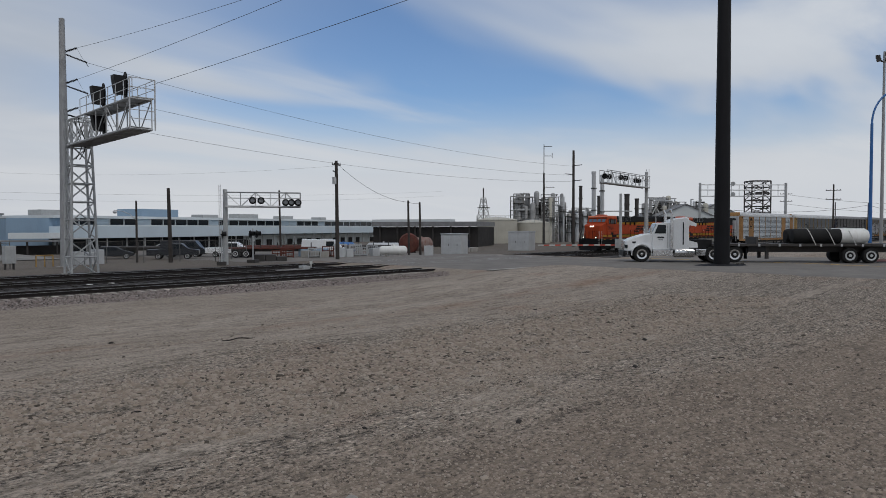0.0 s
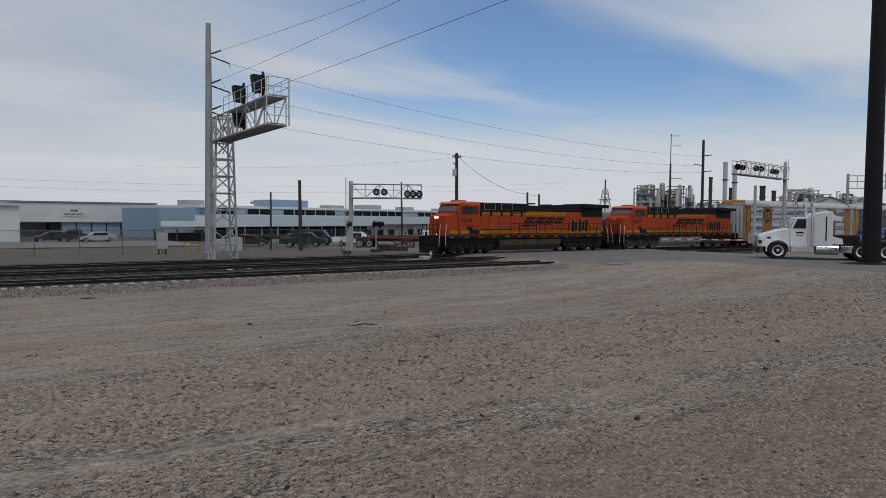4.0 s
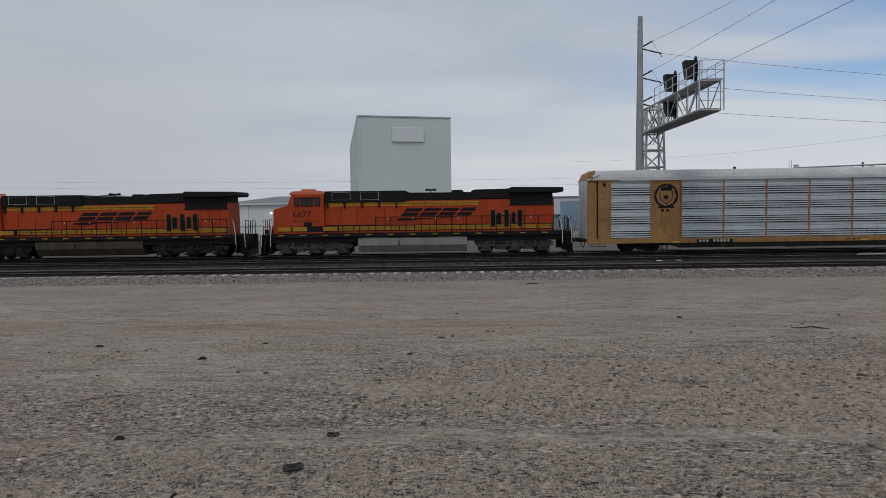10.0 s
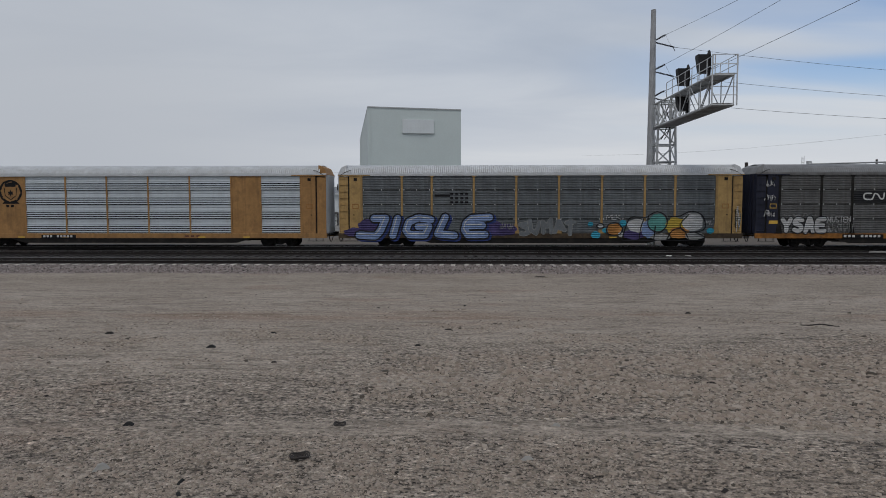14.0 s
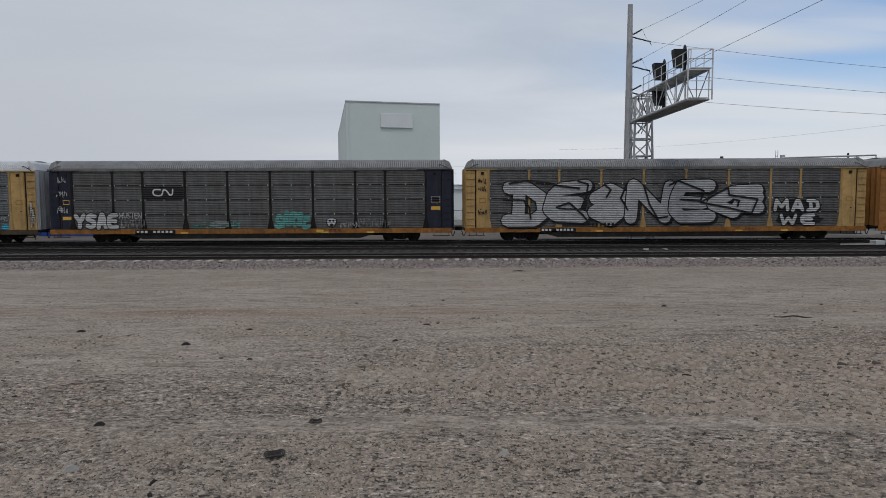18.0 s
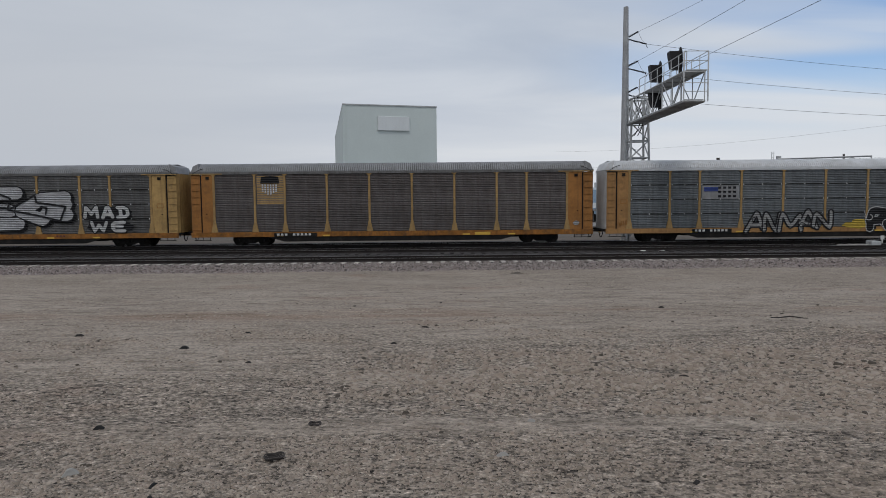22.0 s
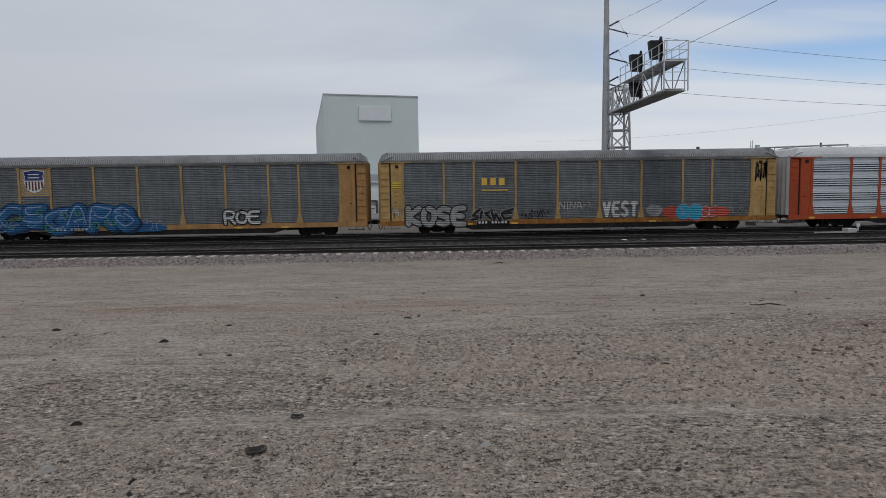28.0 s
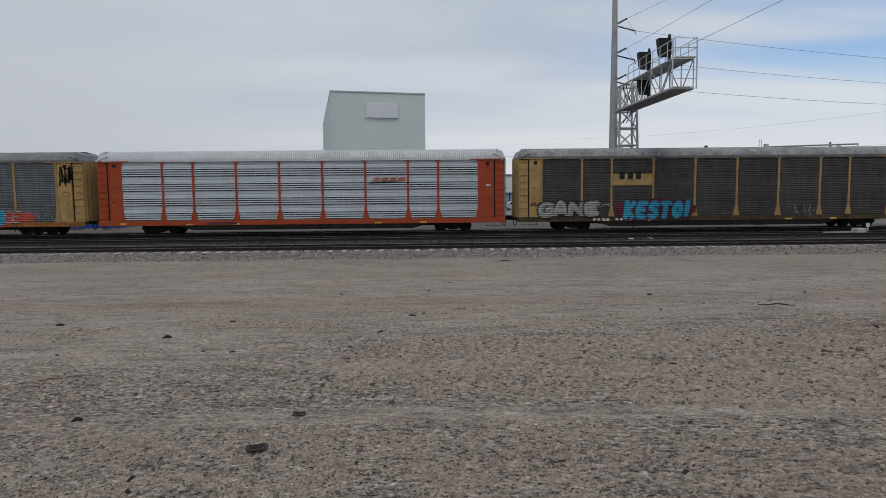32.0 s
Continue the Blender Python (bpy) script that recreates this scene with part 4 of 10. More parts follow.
    box(bm, 17.86, 20.95, -1.28, 1.28, 3.44, 3.5)
    part("intake_frame", bm, "soot_and_shade", root)
    # roof gear
    bm = bmesh.new()
    tube(bm, (12.3, 0, 4.4), (12.3, 0, 4.6), 0.04, n=6)
    for dyy, dd in ((-0.12, -1), (0, 1), (0.12, -1)):
        tube(bm, (12.3 - 0.05 * dd, dyy, 4.64), (12.3 + dd * 0.38, dyy, 4.64), 0.035, 0.09, 10)
    part("horn", bm, "black", root, "roof air horn")
    bm = bmesh.new()
    prism(bm, [(13.7, 4.40), (14.7, 4.40), (14.55, 4.60), (13.85, 4.60)], -0.5, 0.5)
    part("exhaust", bm, "soot_and_shade", root)
    for x0 in (5.35, 7.35):
        bm = bmesh.new()
        for x in (x0, x0 + 1.28):
            tube(bm, (x, -1.36, 3.95), (x, -1.36, 4.52), 0.015, n=5)
        for z in (3.97, 4.5):
            tube(bm, (x0, -1.36, z), (x0 + 1.28, -1.36, z), 0.008, n=5)
        part("grille_frame", bm, "signal_grey", upper)
    for x in np.arange(4.95, 10.5, 1.22):
        for ya in (-1.36, 1.2):
            part("hood_bracket", bm_box(x, x + 0.09, ya, ya + 0.16, 3.38, 3.86), "black", upper)
        part("stripe_panel", bm_box(x + 0.14, x + 1.16, -1.238, -1.222, 3.52, 3.80), "stripe", hood)
    # stripes along the sill and the upper hood
    for s in (-1, 1):
        for x0, x1, yy in ((1.45, 2.40, 1.425), (2.42, 4.74, 1.503), (4.80, 20.95, 1.2215)):
            part("stripe_ground", bm_box(x0, x1, min(s * yy, s * (yy + 0.006)), max(s * yy, s * (yy + 0.006)), 1.74, 2.14), "black", hood, "black ground of the lower stripe")
        for x in np.arange(1.45, 20.9, 1.08):
            if 3.2 < x < 4.0:
                continue
            yy = 1.43 if x < 2.4 else (1.51 if x < 4.75 else 1.225)
            part("stripe_panel", bm_box(x, min(x + 1.02, 20.95), min(s * yy, s * (yy + 0.012)), max(s * yy, s * (yy + 0.012)), 1.80, 2.10), "stripe", hood, "yellow lower stripe")
        for x in np.arange(8.75, 15.6, 0.78):
            part("stripe_panel", bm_box(x, x + 0.72, min(s * 1.225, s * 1.24), max(s * 1.225, s * 1.24), 3.50, 3.80), "stripe", hood, "yellow upper stripe")
        for z in (1.95,):
            bm = bmesh.new()
            box(bm, 4.8, 20.95, min(s * 1.23, s * 1.245), max(s * 1.23, s * 1.245), z, z + 0.018)
            part("stripe_line", bm, "black", hood, "thin black stripe line")
        bm = bmesh.new()
        box(bm, 8.7, 15.9, min(s * 1.23, s * 1.246), max(s * 1.23, s * 1.246), 3.635, 3.66)
        part("stripe_line", bm, "black", hood)
    # doors, louvres and seams on the hood sides
    for s in (-1, 1):
        for x0, x1, z0 in ((16.55, 16.85, 1.95), (16.95, 17.28, 2.1), (17.5, 17.8, 1.95), (18.0, 18.28, 2.15), (18.45, 18.75, 1.95)):
            lv = part("louvre", bm_box(x0, x1, min(s * 1.222, s * 1.25), max(s * 1.222, s * 1.25), z0, 3.12 if z0 < 2 else 2.9), "black", hood, "dark louvred door")
            bm = bmesh.new()
            for z in np.arange(z0 + 0.08, 2.9, 0.13):
                box(bm, x0 + 0.03, x1 - 0.03, min(s * 1.25, s * 1.268), max(s * 1.25, s * 1.268), z, z + 0.05)
            part("slat", bm, "soot_and_shade", lv)
            top = 3.12 if z0 < 2 else 2.9
            bm = bmesh.new()
            for q0, q1, r0, r1 in ((x0 - 0.03, x0, z0 - 0.03, top + 0.03), (x1, x1 + 0.03, z0 - 0.03, top + 0.03), (x0, x1, z0 - 0.03, z0), (x0, x1, top, top + 0.03)):
                box(bm, q0, q1, min(s * 1.222, s * 1.262), max(s * 1.222, s * 1.262), r0, r1)
            part("louvre_frame", bm, "louvre_edge", lv, "thin worn louvre frame")
        for x in (5.9, 7.1, 8.4, 9.0, 10.6, 11.4, 12.2, 13.0, 13.8, 14.6, 15.4, 16.2, 19.0, 19.6, 20.3):
            part("door_seam", bm_box(x, x + 0.022, min(s * 1.222, s * 1.232), max(s * 1.222, s * 1.232), 2.15, 3.46), "soot_and_shade", hood)
        for x in (9.2, 11.0, 12.6, 14.2, 19.3, 19.9):
            part("door_latch", bm_box(x, x + 0.05, min(s * 1.23, s * 1.27), max(s * 1.23, s * 1.27), 2.55, 2.68), "galv", hood)
    # side handrails
    for s in (-1, 1):
        bm = bmesh.new()
        railing(bm, 4.9, 8.4, s * 1.46, 1.62, 2.18, 4)
        railing(bm, 8.4, 15.9, s * 1.46, 1.62, 2.72, 8)
        railing(bm, 15.9, 20.9, s * 1.46, 1.62, 2.72, 6)
        tube(bm, (4.9, s * 1.46, 2.15), (20.9, s * 1.46, 2.15), 0.018, n=5)
        part("side_railing", bm, "black", root, "black walkway handrail", smooth=True)
    # big slanted wordmark drawn as plain bars
    for s in (-1, 1):
        ya, yb = sorted((s * 1.234, s * 1.242))
        for x, w in ((10.15, 1.16), (11.48, 1.16), (12.80, 1.12), (14.10, 1.0)):
            def slant(q, z):
                return (x + q * w + 0.85 * (z - 2.78), z)

            bm = bmesh.new()
            prism(bm, [slant(0, 2.78), slant(1, 2.78), slant(1, 3.32), slant(0, 3.32)], ya, yb)
            block = part("wordmark_block", bm, "black", hood, "dark slanted wordmark block")
            for q0, z0, q1, z1 in ((0.0, 3.02, 1.0, 3.08),):
                bm = bmesh.new()
                prism(bm, [slant(q0, z0), slant(q1, z0), slant(q1, z1), slant(q0, z1)], min(ya, yb) - 0.004 if s < 0 else max(ya, yb), min(ya, yb) if s < 0 else max(ya, yb) + 0.004)
                part("wordmark_slit", bm, "orange", block)
        bm = bmesh.new()
        prism(bm, [(9.75, 2.48), (10.05, 2.62), (14.4, 2.66), (11.4, 2.54), (11.0, 2.46)], ya, yb)
        part("swoosh", bm, "black", hood, "dark swoosh")
    letters("road_number", number, 2.58, 2.78, 1.30, 0.44, "black", cab, -1.512, "black road number")
    bm = bmesh.new()
    box(bm, 2.5, 4.6, -1.512, -1.502, 2.50, 2.53)
    part("number_underline", bm, "black", cab)
    # fuel tank and trucks
    bm = bmesh.new()
    ring = [(-1.36, 1.30), (-1.44, 1.22), (-1.45, 0.74), (-1.12, 0.24), (1.12, 0.24), (1.45, 0.74), (1.44, 1.22), (1.36, 1.30)]
    va = [bm.verts.new((7.15, y, z)) for y, z in ring]
    vb = [bm.verts.new((14.85, y, z)) for y, z in ring]
    bm.faces.new(va[::-1])
    bm.faces.new(vb)
    for i in range(8):
        bm.faces.new((va[i], va[(i + 1) % 8], vb[(i + 1) % 8], vb[i]))
    tank = part("fuel_tank", bm, tank_material, root, "dusty steel fuel tank", bevel=0.02)
    bm = bmesh.new()
    for s in (-1, 1):
        box(bm, 10.0, 10.07, min(s * 1.44, s * 1.46), max(s * 1.44, s * 1.46), 0.66, 1.08)
        tube(bm, (9.2, s * 1.36, 1.30), (12.8, s * 1.36, 1.30), 0.05, n=8)
    part("tank_fitting", bm, "soot_and_shade", tank)
    loco_truck(root, (1.95, 3.98, 6.0), cast)
    loco_truck(root, (16.2, 18.2, 20.2), cast)
    return root


# ---- autorack cars ----
BODY = 28.45
ROOF_MESH, PANEL_MESH = {}, {}


def roof_mesh(material, x0, x1):
    """The corrugated, arched roof, with raised ribs across it."""
    key = (material, round(x0, 2), round(x1, 2))
    if key in ROOF_MESH:
        return ROOF_MESH[key]
    prof = [(-1.56, 5.18), (-1.56, 5.26), (-1.40, 5.50), (-1.12, 5.68), (-0.6, 5.80), (0, 5.84), (0.6, 5.80), (1.12, 5.68), (1.40, 5.50), (1.56, 5.26), (1.56, 5.18)]
    bm = bmesh.new()
    rows = []
    x, k = x0, 0
    while x < x1:
        up = -0.06 if k % 4 == 0 else 0.0
        rows.append([bm.verts.new((x, y * (1 + up * 0.55), z + up * 0.7)) for y, z in prof])
        x += 0.036
        k += 1
    for a, b in zip(rows, rows[1:]):
        for i in range(len(prof) - 1):
            bm.faces.new((a[i], a[i + 1], b[i + 1], b[i]))
    ROOF_MESH[key] = finish(bm, "roof", material)
    return ROOF_MESH[key]


def panel_mesh(width, material, style):
    """A ribbed side panel; its ribs run lengthwise."""
    key = (round(width, 2), material, style)
    if key in PANEL_MESH:
        return PANEL_MESH[key]
    bm = bmesh.new()
    z0, z1 = 0.98, 5.02
    groups, ribs, used, depth = (4, 4, 0.60, 0.075) if style == "deep" else (4, 8, 1.0, 0.05)
    height = (z1 - z0) / groups
    slot = 0.056

    prof = [(0.0, z0)]
    for g in range(groups):
        base = z0 + g * height
        if style == "fine":
            # shallow rolled corrugation, a gap at every sheet joint
            pitch = (height - 0.05) / ribs
            prof += [(0.015, base), (0.015, base + 0.03), (0.0, base + 0.03)]
            for r in range(ribs):
                z = base + 0.045 + r * pitch
                prof += [(0.0, z), (-depth, z + 0.16 * pitch), (-depth, z + 0.50 * pitch), (0.0, z + 0.72 * pitch)]
            continue
        pitch = height * used / ribs
        for r in range(ribs):
            z = base + 0.07 + r * pitch
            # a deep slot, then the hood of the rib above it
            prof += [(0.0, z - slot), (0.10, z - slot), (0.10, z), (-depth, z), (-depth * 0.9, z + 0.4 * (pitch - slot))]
        # a plain band that leans back, with one shallow fold
        prof += [(0.0, z + 0.9 * pitch - slot), (-0.02, z + 0.9 * pitch), (0.02, base + height * 0.80), (-0.01, base + height * 0.82), (0.01, base + height - 0.01)]
    prof.append((0.0, z1))
    a = [bm.verts.new((0, y, z)) for y, z in prof]
    b = [bm.verts.new((width, y, z)) for y, z in prof]
    for i in range(len(prof) - 1):
        bm.faces.new((a[i], b[i], b[i + 1], a[i + 1]))
    PANEL_MESH[key] = finish(bm, "side_panel", material)
    # the recess faces behind each rib are coloured near black for their shade
    PANEL_MESH[key].materials.append(M["soot_and_shade"])
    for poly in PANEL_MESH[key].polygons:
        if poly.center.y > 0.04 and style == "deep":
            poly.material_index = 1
    return PANEL_MESH[key]


def car_truck(root, xc):
    bm = bmesh.new()
    for s in (-1, 1):
        y0, y1 = sorted((s * 0.92, s * 1.06))
        prism(bm, [(xc - 1.25, 0.36), (xc - 0.95, 0.30), (xc - 0.55, 0.28), (xc - 0.25, 0.16), (xc + 0.25, 0.16), (xc + 0.55, 0.28), (xc + 0.95, 0.30), (xc + 1.25, 0.36), (xc + 1.22, 0.62), (xc + 0.7, 0.74), (xc - 0.7, 0.74), (xc - 1.22, 0.62)], y0, y1)
        for k in (-0.14, 0, 0.14):
            tube(bm, (xc + k, s * 1.08, 0.22), (xc + k, s * 1.08, 0.52), 0.055, n=8)
        for k in (-0.88, 0.88):
            tube(bm, (xc + k, s * 1.02, 0.42), (xc + k, s * 1.14, 0.42), 0.12, n=10)
    box(bm, xc - 0.22, xc + 0.22, -1.05, 1.05, 0.42, 0.72)
    part("truck_frame", bm, "soot_and_shade", root, "sooty two-axle freight truck")
    for k in (-0.88, 0.88):
        piece("wheelset", CAR_WHEEL, root, Matrix.Translation((xc + k, 0, 0)))


def autorack(label, end_paint, post_paint, panel, style, roof, sill, edges, solid=(), solid_paint=None, ladder=True, joints=False, cap=None, post_width=0.15, flare=True):
    """A covered car carrier; edges are where its side posts stand, solid the bays closed by flat sheet."""
    root = thing("autorack_car", Matrix.Identity(4), label, "rail car", "car carriers of the train")
    L = BODY
    # underframe
    bm = bmesh.new()
    box(bm, 0.15, L - 0.15, -1.50, 1.50, 0.84, 0.98)
    box(bm, 3.2, L - 3.2, -0.5, 0.5, 0.44, 0.86)
    part("underframe", bm, "soot_and_shade", root, "black underframe")
    for s in (-1, 1):
        bm = bmesh.new()
        box(bm, 0.1, L - 0.1, min(s * 1.50, s * 1.565), max(s * 1.50, s * 1.565), 0.64, 0.98)
        so = part("side_sill", bm, sill, root, "dirty side sill", bevel=0.01)
        bm = bmesh.new()
        prism(bm, [(5.4, 0.64), (6.6, 0.30), (L - 6.6, 0.30), (L - 5.4, 0.64)], min(s * 1.46, s * 1.53), max(s * 1.46, s * 1.53))
        part("sill_skirt", bm, "soot_and_shade", so, "black skirt under the sill")
        bm = bmesh.new()
        box(bm, 0.1, L - 0.1, min(s * 1.50, s * 1.585), max(s * 1.50, s * 1.585), 5.02, 5.20)
        part("top_chord", bm, "galv" if roof == "roof_white" else "grey_panel", root, "top side rail", bevel=0.01)
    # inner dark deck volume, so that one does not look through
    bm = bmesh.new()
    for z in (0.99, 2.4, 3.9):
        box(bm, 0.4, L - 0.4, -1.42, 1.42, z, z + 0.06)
    part("deck", bm, "soot_and_shade", root, "loading decks")
    # sides
    bays = [(edges[i], edges[i + 1]) for i in range(len(edges) - 1)]
    for s in (-1, 1):
        for i, (a, b) in enumerate(bays):
            if i in solid:
                bm = bmesh.new()
                box(bm, a, b, min(s * 1.45, s * 1.50), max(s * 1.45, s * 1.50), 0.98, 5.02)
                part("side_sheet", bm, solid_paint or end_paint, root, "flat painted side sheet")
                continue
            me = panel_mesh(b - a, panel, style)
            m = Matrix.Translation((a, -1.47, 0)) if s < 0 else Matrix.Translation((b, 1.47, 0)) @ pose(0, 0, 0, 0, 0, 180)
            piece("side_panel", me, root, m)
            if joints and s < 0:
                for z in (1.98, 3.0, 4.02):
                    part("panel_joint", bm_box(a, b, -1.535, -1.50, z, z + 0.035), "soot_and_shade", root)
                    for x in (a + 0.12, (a + b) / 2 - 0.03, b - 0.18):
                        part("panel_clip", bm_box(x, x + 0.06, -1.55, -1.53, z - 0.03, z + 0.06), "galv", root)
        for x in edges:
            bm = bmesh.new()
            pw = post_width / 2
            box(bm, x - pw, x + pw, min(s * 1.48, s * 1.56), max(s * 1.48, s * 1.56), 0.98, 5.10)
            if flare:
                prism(bm, [(x - pw - 0.16, 0.98), (x + pw + 0.16, 0.98), (x + pw, 1.75), (x - pw, 1.75)], min(s * 1.50, s * 1.575), max(s * 1.50, s * 1.575))
                prism(bm, [(x - pw, 4.90), (x + pw, 4.90), (x + pw + 0.07, 5.0), (x + pw + 0.24, 5.03), (x + pw + 0.24, 5.09), (x - pw - 0.24, 5.09), (x - pw - 0.24, 5.03), (x - pw - 0.07, 5.0)], min(s * 1.50, s * 1.575), max(s * 1.50, s * 1.575))
            part("side_post", bm, post_paint, root)
        # end sheets
        for a, b in ((0.25, edges[0]), (edges[-1], L - 0.25)):
            d = 1 if a < 1 else -1
            e = 0.10 if d > 0 else L - 0.10

            def run(u, v):
                return sorted((e + d * u, e + d * v))

            inner = abs((b if d > 0 else a) - e)
            bm = bmesh.new()
            box(bm, *run(0.80, inner), min(s * 1.46, s * 1.53), max(s * 1.46, s * 1.53), 0.98, 5.02)
            es = part("end_side_sheet", bm, end_paint, root, "painted end side sheet", bevel=0.012)
            part("sheet_rib", bm_box(*run(0.84, 0.90), min(s * 1.53, s * 1.555), max(s * 1.53, s * 1.555), 1.0, 4.98), end_paint, es)
            part("door_seam", bm_box(*run(0.70, 0.80), min(s * 1.40, s * 1.47), max(s * 1.40, s * 1.47), 0.98, 5.0), "soot_and_shade", root, "dark gap beside the end door")
            part("latch", bm_box(*run(1.12, 1.34), min(s * 1.53, s * 1.58), max(s * 1.53, s * 1.58), 4.68, 4.88), "soot_and_shade", es)
            bm = bmesh.new()
            for u0, u1, v0, v1 in ((1.0, 1.45, 3.0, 3.05), (1.0, 1.45, 2.72, 2.77), (1.0, 1.03, 2.76, 3.01), (1.42, 1.45, 2.76, 3.01)):
                box(bm, *run(u0, u1), min(s * 1.53, s * 1.538), max(s * 1.53, s * 1.538), v0, v1)
            part("placard", bm, "brown_car" if end_paint != "dark_blue" else "mark_yellow", es, "thin outlined data placard")
            part("placard", bm_box(*run(1.05, 1.16), min(s * 1.53, s * 1.54), max(s * 1.53, s * 1.54), 2.25, 2.31), "soot_and_shade", es)
            bm = bmesh.new()
            box(bm, *run(0.06, 0.70), min(s * 1.45, s * 1.50), max(s * 1.45, s * 1.50), 0.98, 4.98)
            column = part("ladder_panel", bm, end_paint, root, "end post with ladder rungs", bevel=0.01)
            if ladder:
                for z in np.arange(1.15, 4.9, 0.46):
                    part("rung", bm_box(*run(0.10, 0.66), min(s * 1.50, s * 1.545), max(s * 1.50, s * 1.545), z, z + 0.035), end_paint, column)
            part("header", bm_box(*run(0.0, inner + 0.62), min(s * 1.53, s * 1.59), max(s * 1.53, s * 1.59), 5.03, 5.095), post_paint if post_paint != "soot_and_shade" else end_paint, root, "thin header bar")
    # ends: folding doors
    for e, d in ((0.25, -1), (L - 0.25, 1)):
        bm = bmesh.new()
        n = 12
        pts = []
        for i in range(n + 1):
            y = -1.45 + 2.9 * i / n
            pts.append((e + d * (0.18 + 0.10 * (i % 2)) * (1 - (y / 1.6) ** 4), y))
        for (x0, y0), (x1, y1) in zip(pts, pts[1:]):
            v = [bm.verts.new(p) for p in ((x0, y0, 0.98), (x1, y1, 0.98), (x1, y1, 5.1), (x0, y0, 5.1))]
            bm.faces.new(v)
        part("end_door", bm, "galv" if roof == "roof_white" else end_paint, root, "folding end doors")
        # roof end hood
        bm = bmesh.new()
        prism(bm, [(e - d * 0.45, 5.12), (e + d * 0.18, 5.12), (e - d * 0.05, 5.62), (e - d * 0.45, 5.80)] if d < 0 else [(e + d * 0.18, 5.12), (e - d * 0.45, 5.12), (e - d * 0.45, 5.80), (e - d * 0.05, 5.62)], -1.38, 1.38)
        part("roof_end", bm, cap or roof, root, bevel=0.02)
        for s in (-1, 1):
            bm = bmesh.new()
            for k in range(5):
                u0, u1 = k / 5, (k + 1) / 5
                bar(bm, (e - d * (0.05 + 0.75 * u0), s * (1.60 - 0.10 * u0), 5.06 + 0.36 * math.sin(u0 * 1.5)), (e - d * (0.05 + 0.75 * u1), s * (1.60 - 0.10 * u1), 5.06 + 0.36 * math.sin(u1 * 1.5)), 0.03)
            part("roof_brace", bm, "soot_and_shade", root)
        bm = bmesh.new()
        coupler(bm, e - d * 0.1, d)
        part("coupler", bm, "soot_and_shade", root)
        bm = bmesh.new()
        for k in range(6):
            a0, a1 = k / 6 * math.pi, (k + 1) / 6 * math.pi
            tube(bm, (e + d * (0.05 + 0.3 * k / 6), -0.35, 0.72 - 0.38 * math.sin(a0)), (e + d * (0.05 + 0.3 * (k + 1) / 6), -0.35, 0.72 - 0.38 * math.sin(a1)), 0.03, n=6)
        part("air_hose", bm, "rubber", root)
        bm = bmesh.new()
        for y in (-1.2, -0.4, 0.4, 1.2):
            tube(bm, (e + d * 0.12, y, 0.70), (e + d * 0.12, y, 1.15), 0.02, n=5)
        box(bm, min(e, e + d * 0.35), max(e, e + d * 0.35), -1.45, 1.45, 0.86, 0.92)
        part("end_platform", bm, "soot_and_shade", root)
    piece("roof", roof_mesh(roof, 0.55, L - 0.55), root, None, "corrugated arched roof")
    for s in (-1, 1):
        for x in (6.1, 9.3, L - 9.3, L - 6.1):
            part("reflector", bm_box(x, x + 0.5, min(s * 1.562, s * 1.58), max(s * 1.562, s * 1.58), 0.66, 0.76), "mark_yellow", root, "yellow reflective mark")
    for x, w in ((7.2, 1.1), (9.4, 0.7), (18.4, 1.4)):
        part("brake_reservoir", bm_box(x, x + w, -1.30, -0.7, 0.28, 0.66), "soot_and_shade", root, bevel=0.05)
    for e, d in ((0.3, 1), (L - 0.3, -1)):
        bm = bmesh.new()
        for k in range(3):
            bar(bm, (e + d * (0.1 + 0.5 * k), -1.5, 0.95), (e + d * (0.1 + 0.5 * k), -1.5, 0.42), 0.035)
        bar(bm, (e, -1.5, 0.44), (e + d * 1.2, -1.5, 0.44), 0.04)
        bar(bm, (e, -1.5, 0.66), (e + d * 1.2, -1.5, 0.66), 0.03)
        part("sill_step", bm, "soot_and_shade", root, "black stirrup step")
    car_truck(root, 4.1)
    car_truck(root, L - 3.75)
    return root


def bars(name, root, x, z, w, h, material, rows=1, y=-1.572, label="unreadable stencilled marks", cells=6):
    """Writing that cannot be made out: short plain bars."""
    rh = h / (rows * 1.9)
    for r in range(rows):
        zz = z + h - (r + 1) * rh * 1.9 + rh * 0.7
        cw = w / cells
        for c in range(cells):
            if cells > 5 and c == cells // 2 - 1:
                continue
            part(name, bm_box(x + c * cw, x + (c + 0.62) * cw, y - 0.006, y, zz, zz + rh), material, root, label)


def plate(name, root, x0, x1, z0, z1, material, y=-1.565, label=""):
    return part(name, bm_box(x0, x1, y - 0.012, y, z0, z1), material, root, label)


def scrawl(root, x, z, sx, sz, material, seed, strokes=9, y=-1.585, w=0.05, label="unreadable sprayed scrawl"):
    rng = random.Random(seed)
    for i in range(strokes):
        bm = bmesh.new()
        cx = x + sx * (i + 0.5) / strokes
        pts = [(cx + rng.uniform(-0.6, 0.6) * sx / strokes, z + rng.uniform(0, 1) * sz) for k in range(5)]
        for (xa, za), (xb, zb) in zip(pts, pts[1:]):
            d = Vector((xb - xa, zb - za))
            if d.length < 0.02:
                continue
            nn = Vector((-d.y, d.x)).normalized() * w / 2
            flat_poly(bm, [(xa - nn.x, za - nn.y), (xb - nn.x, zb - nn.y), (xb + nn.x, zb + nn.y), (xa + nn.x, za + nn.y)], y - i * 0.0006)
        part("graffiti_stroke", bm, material, root, label)


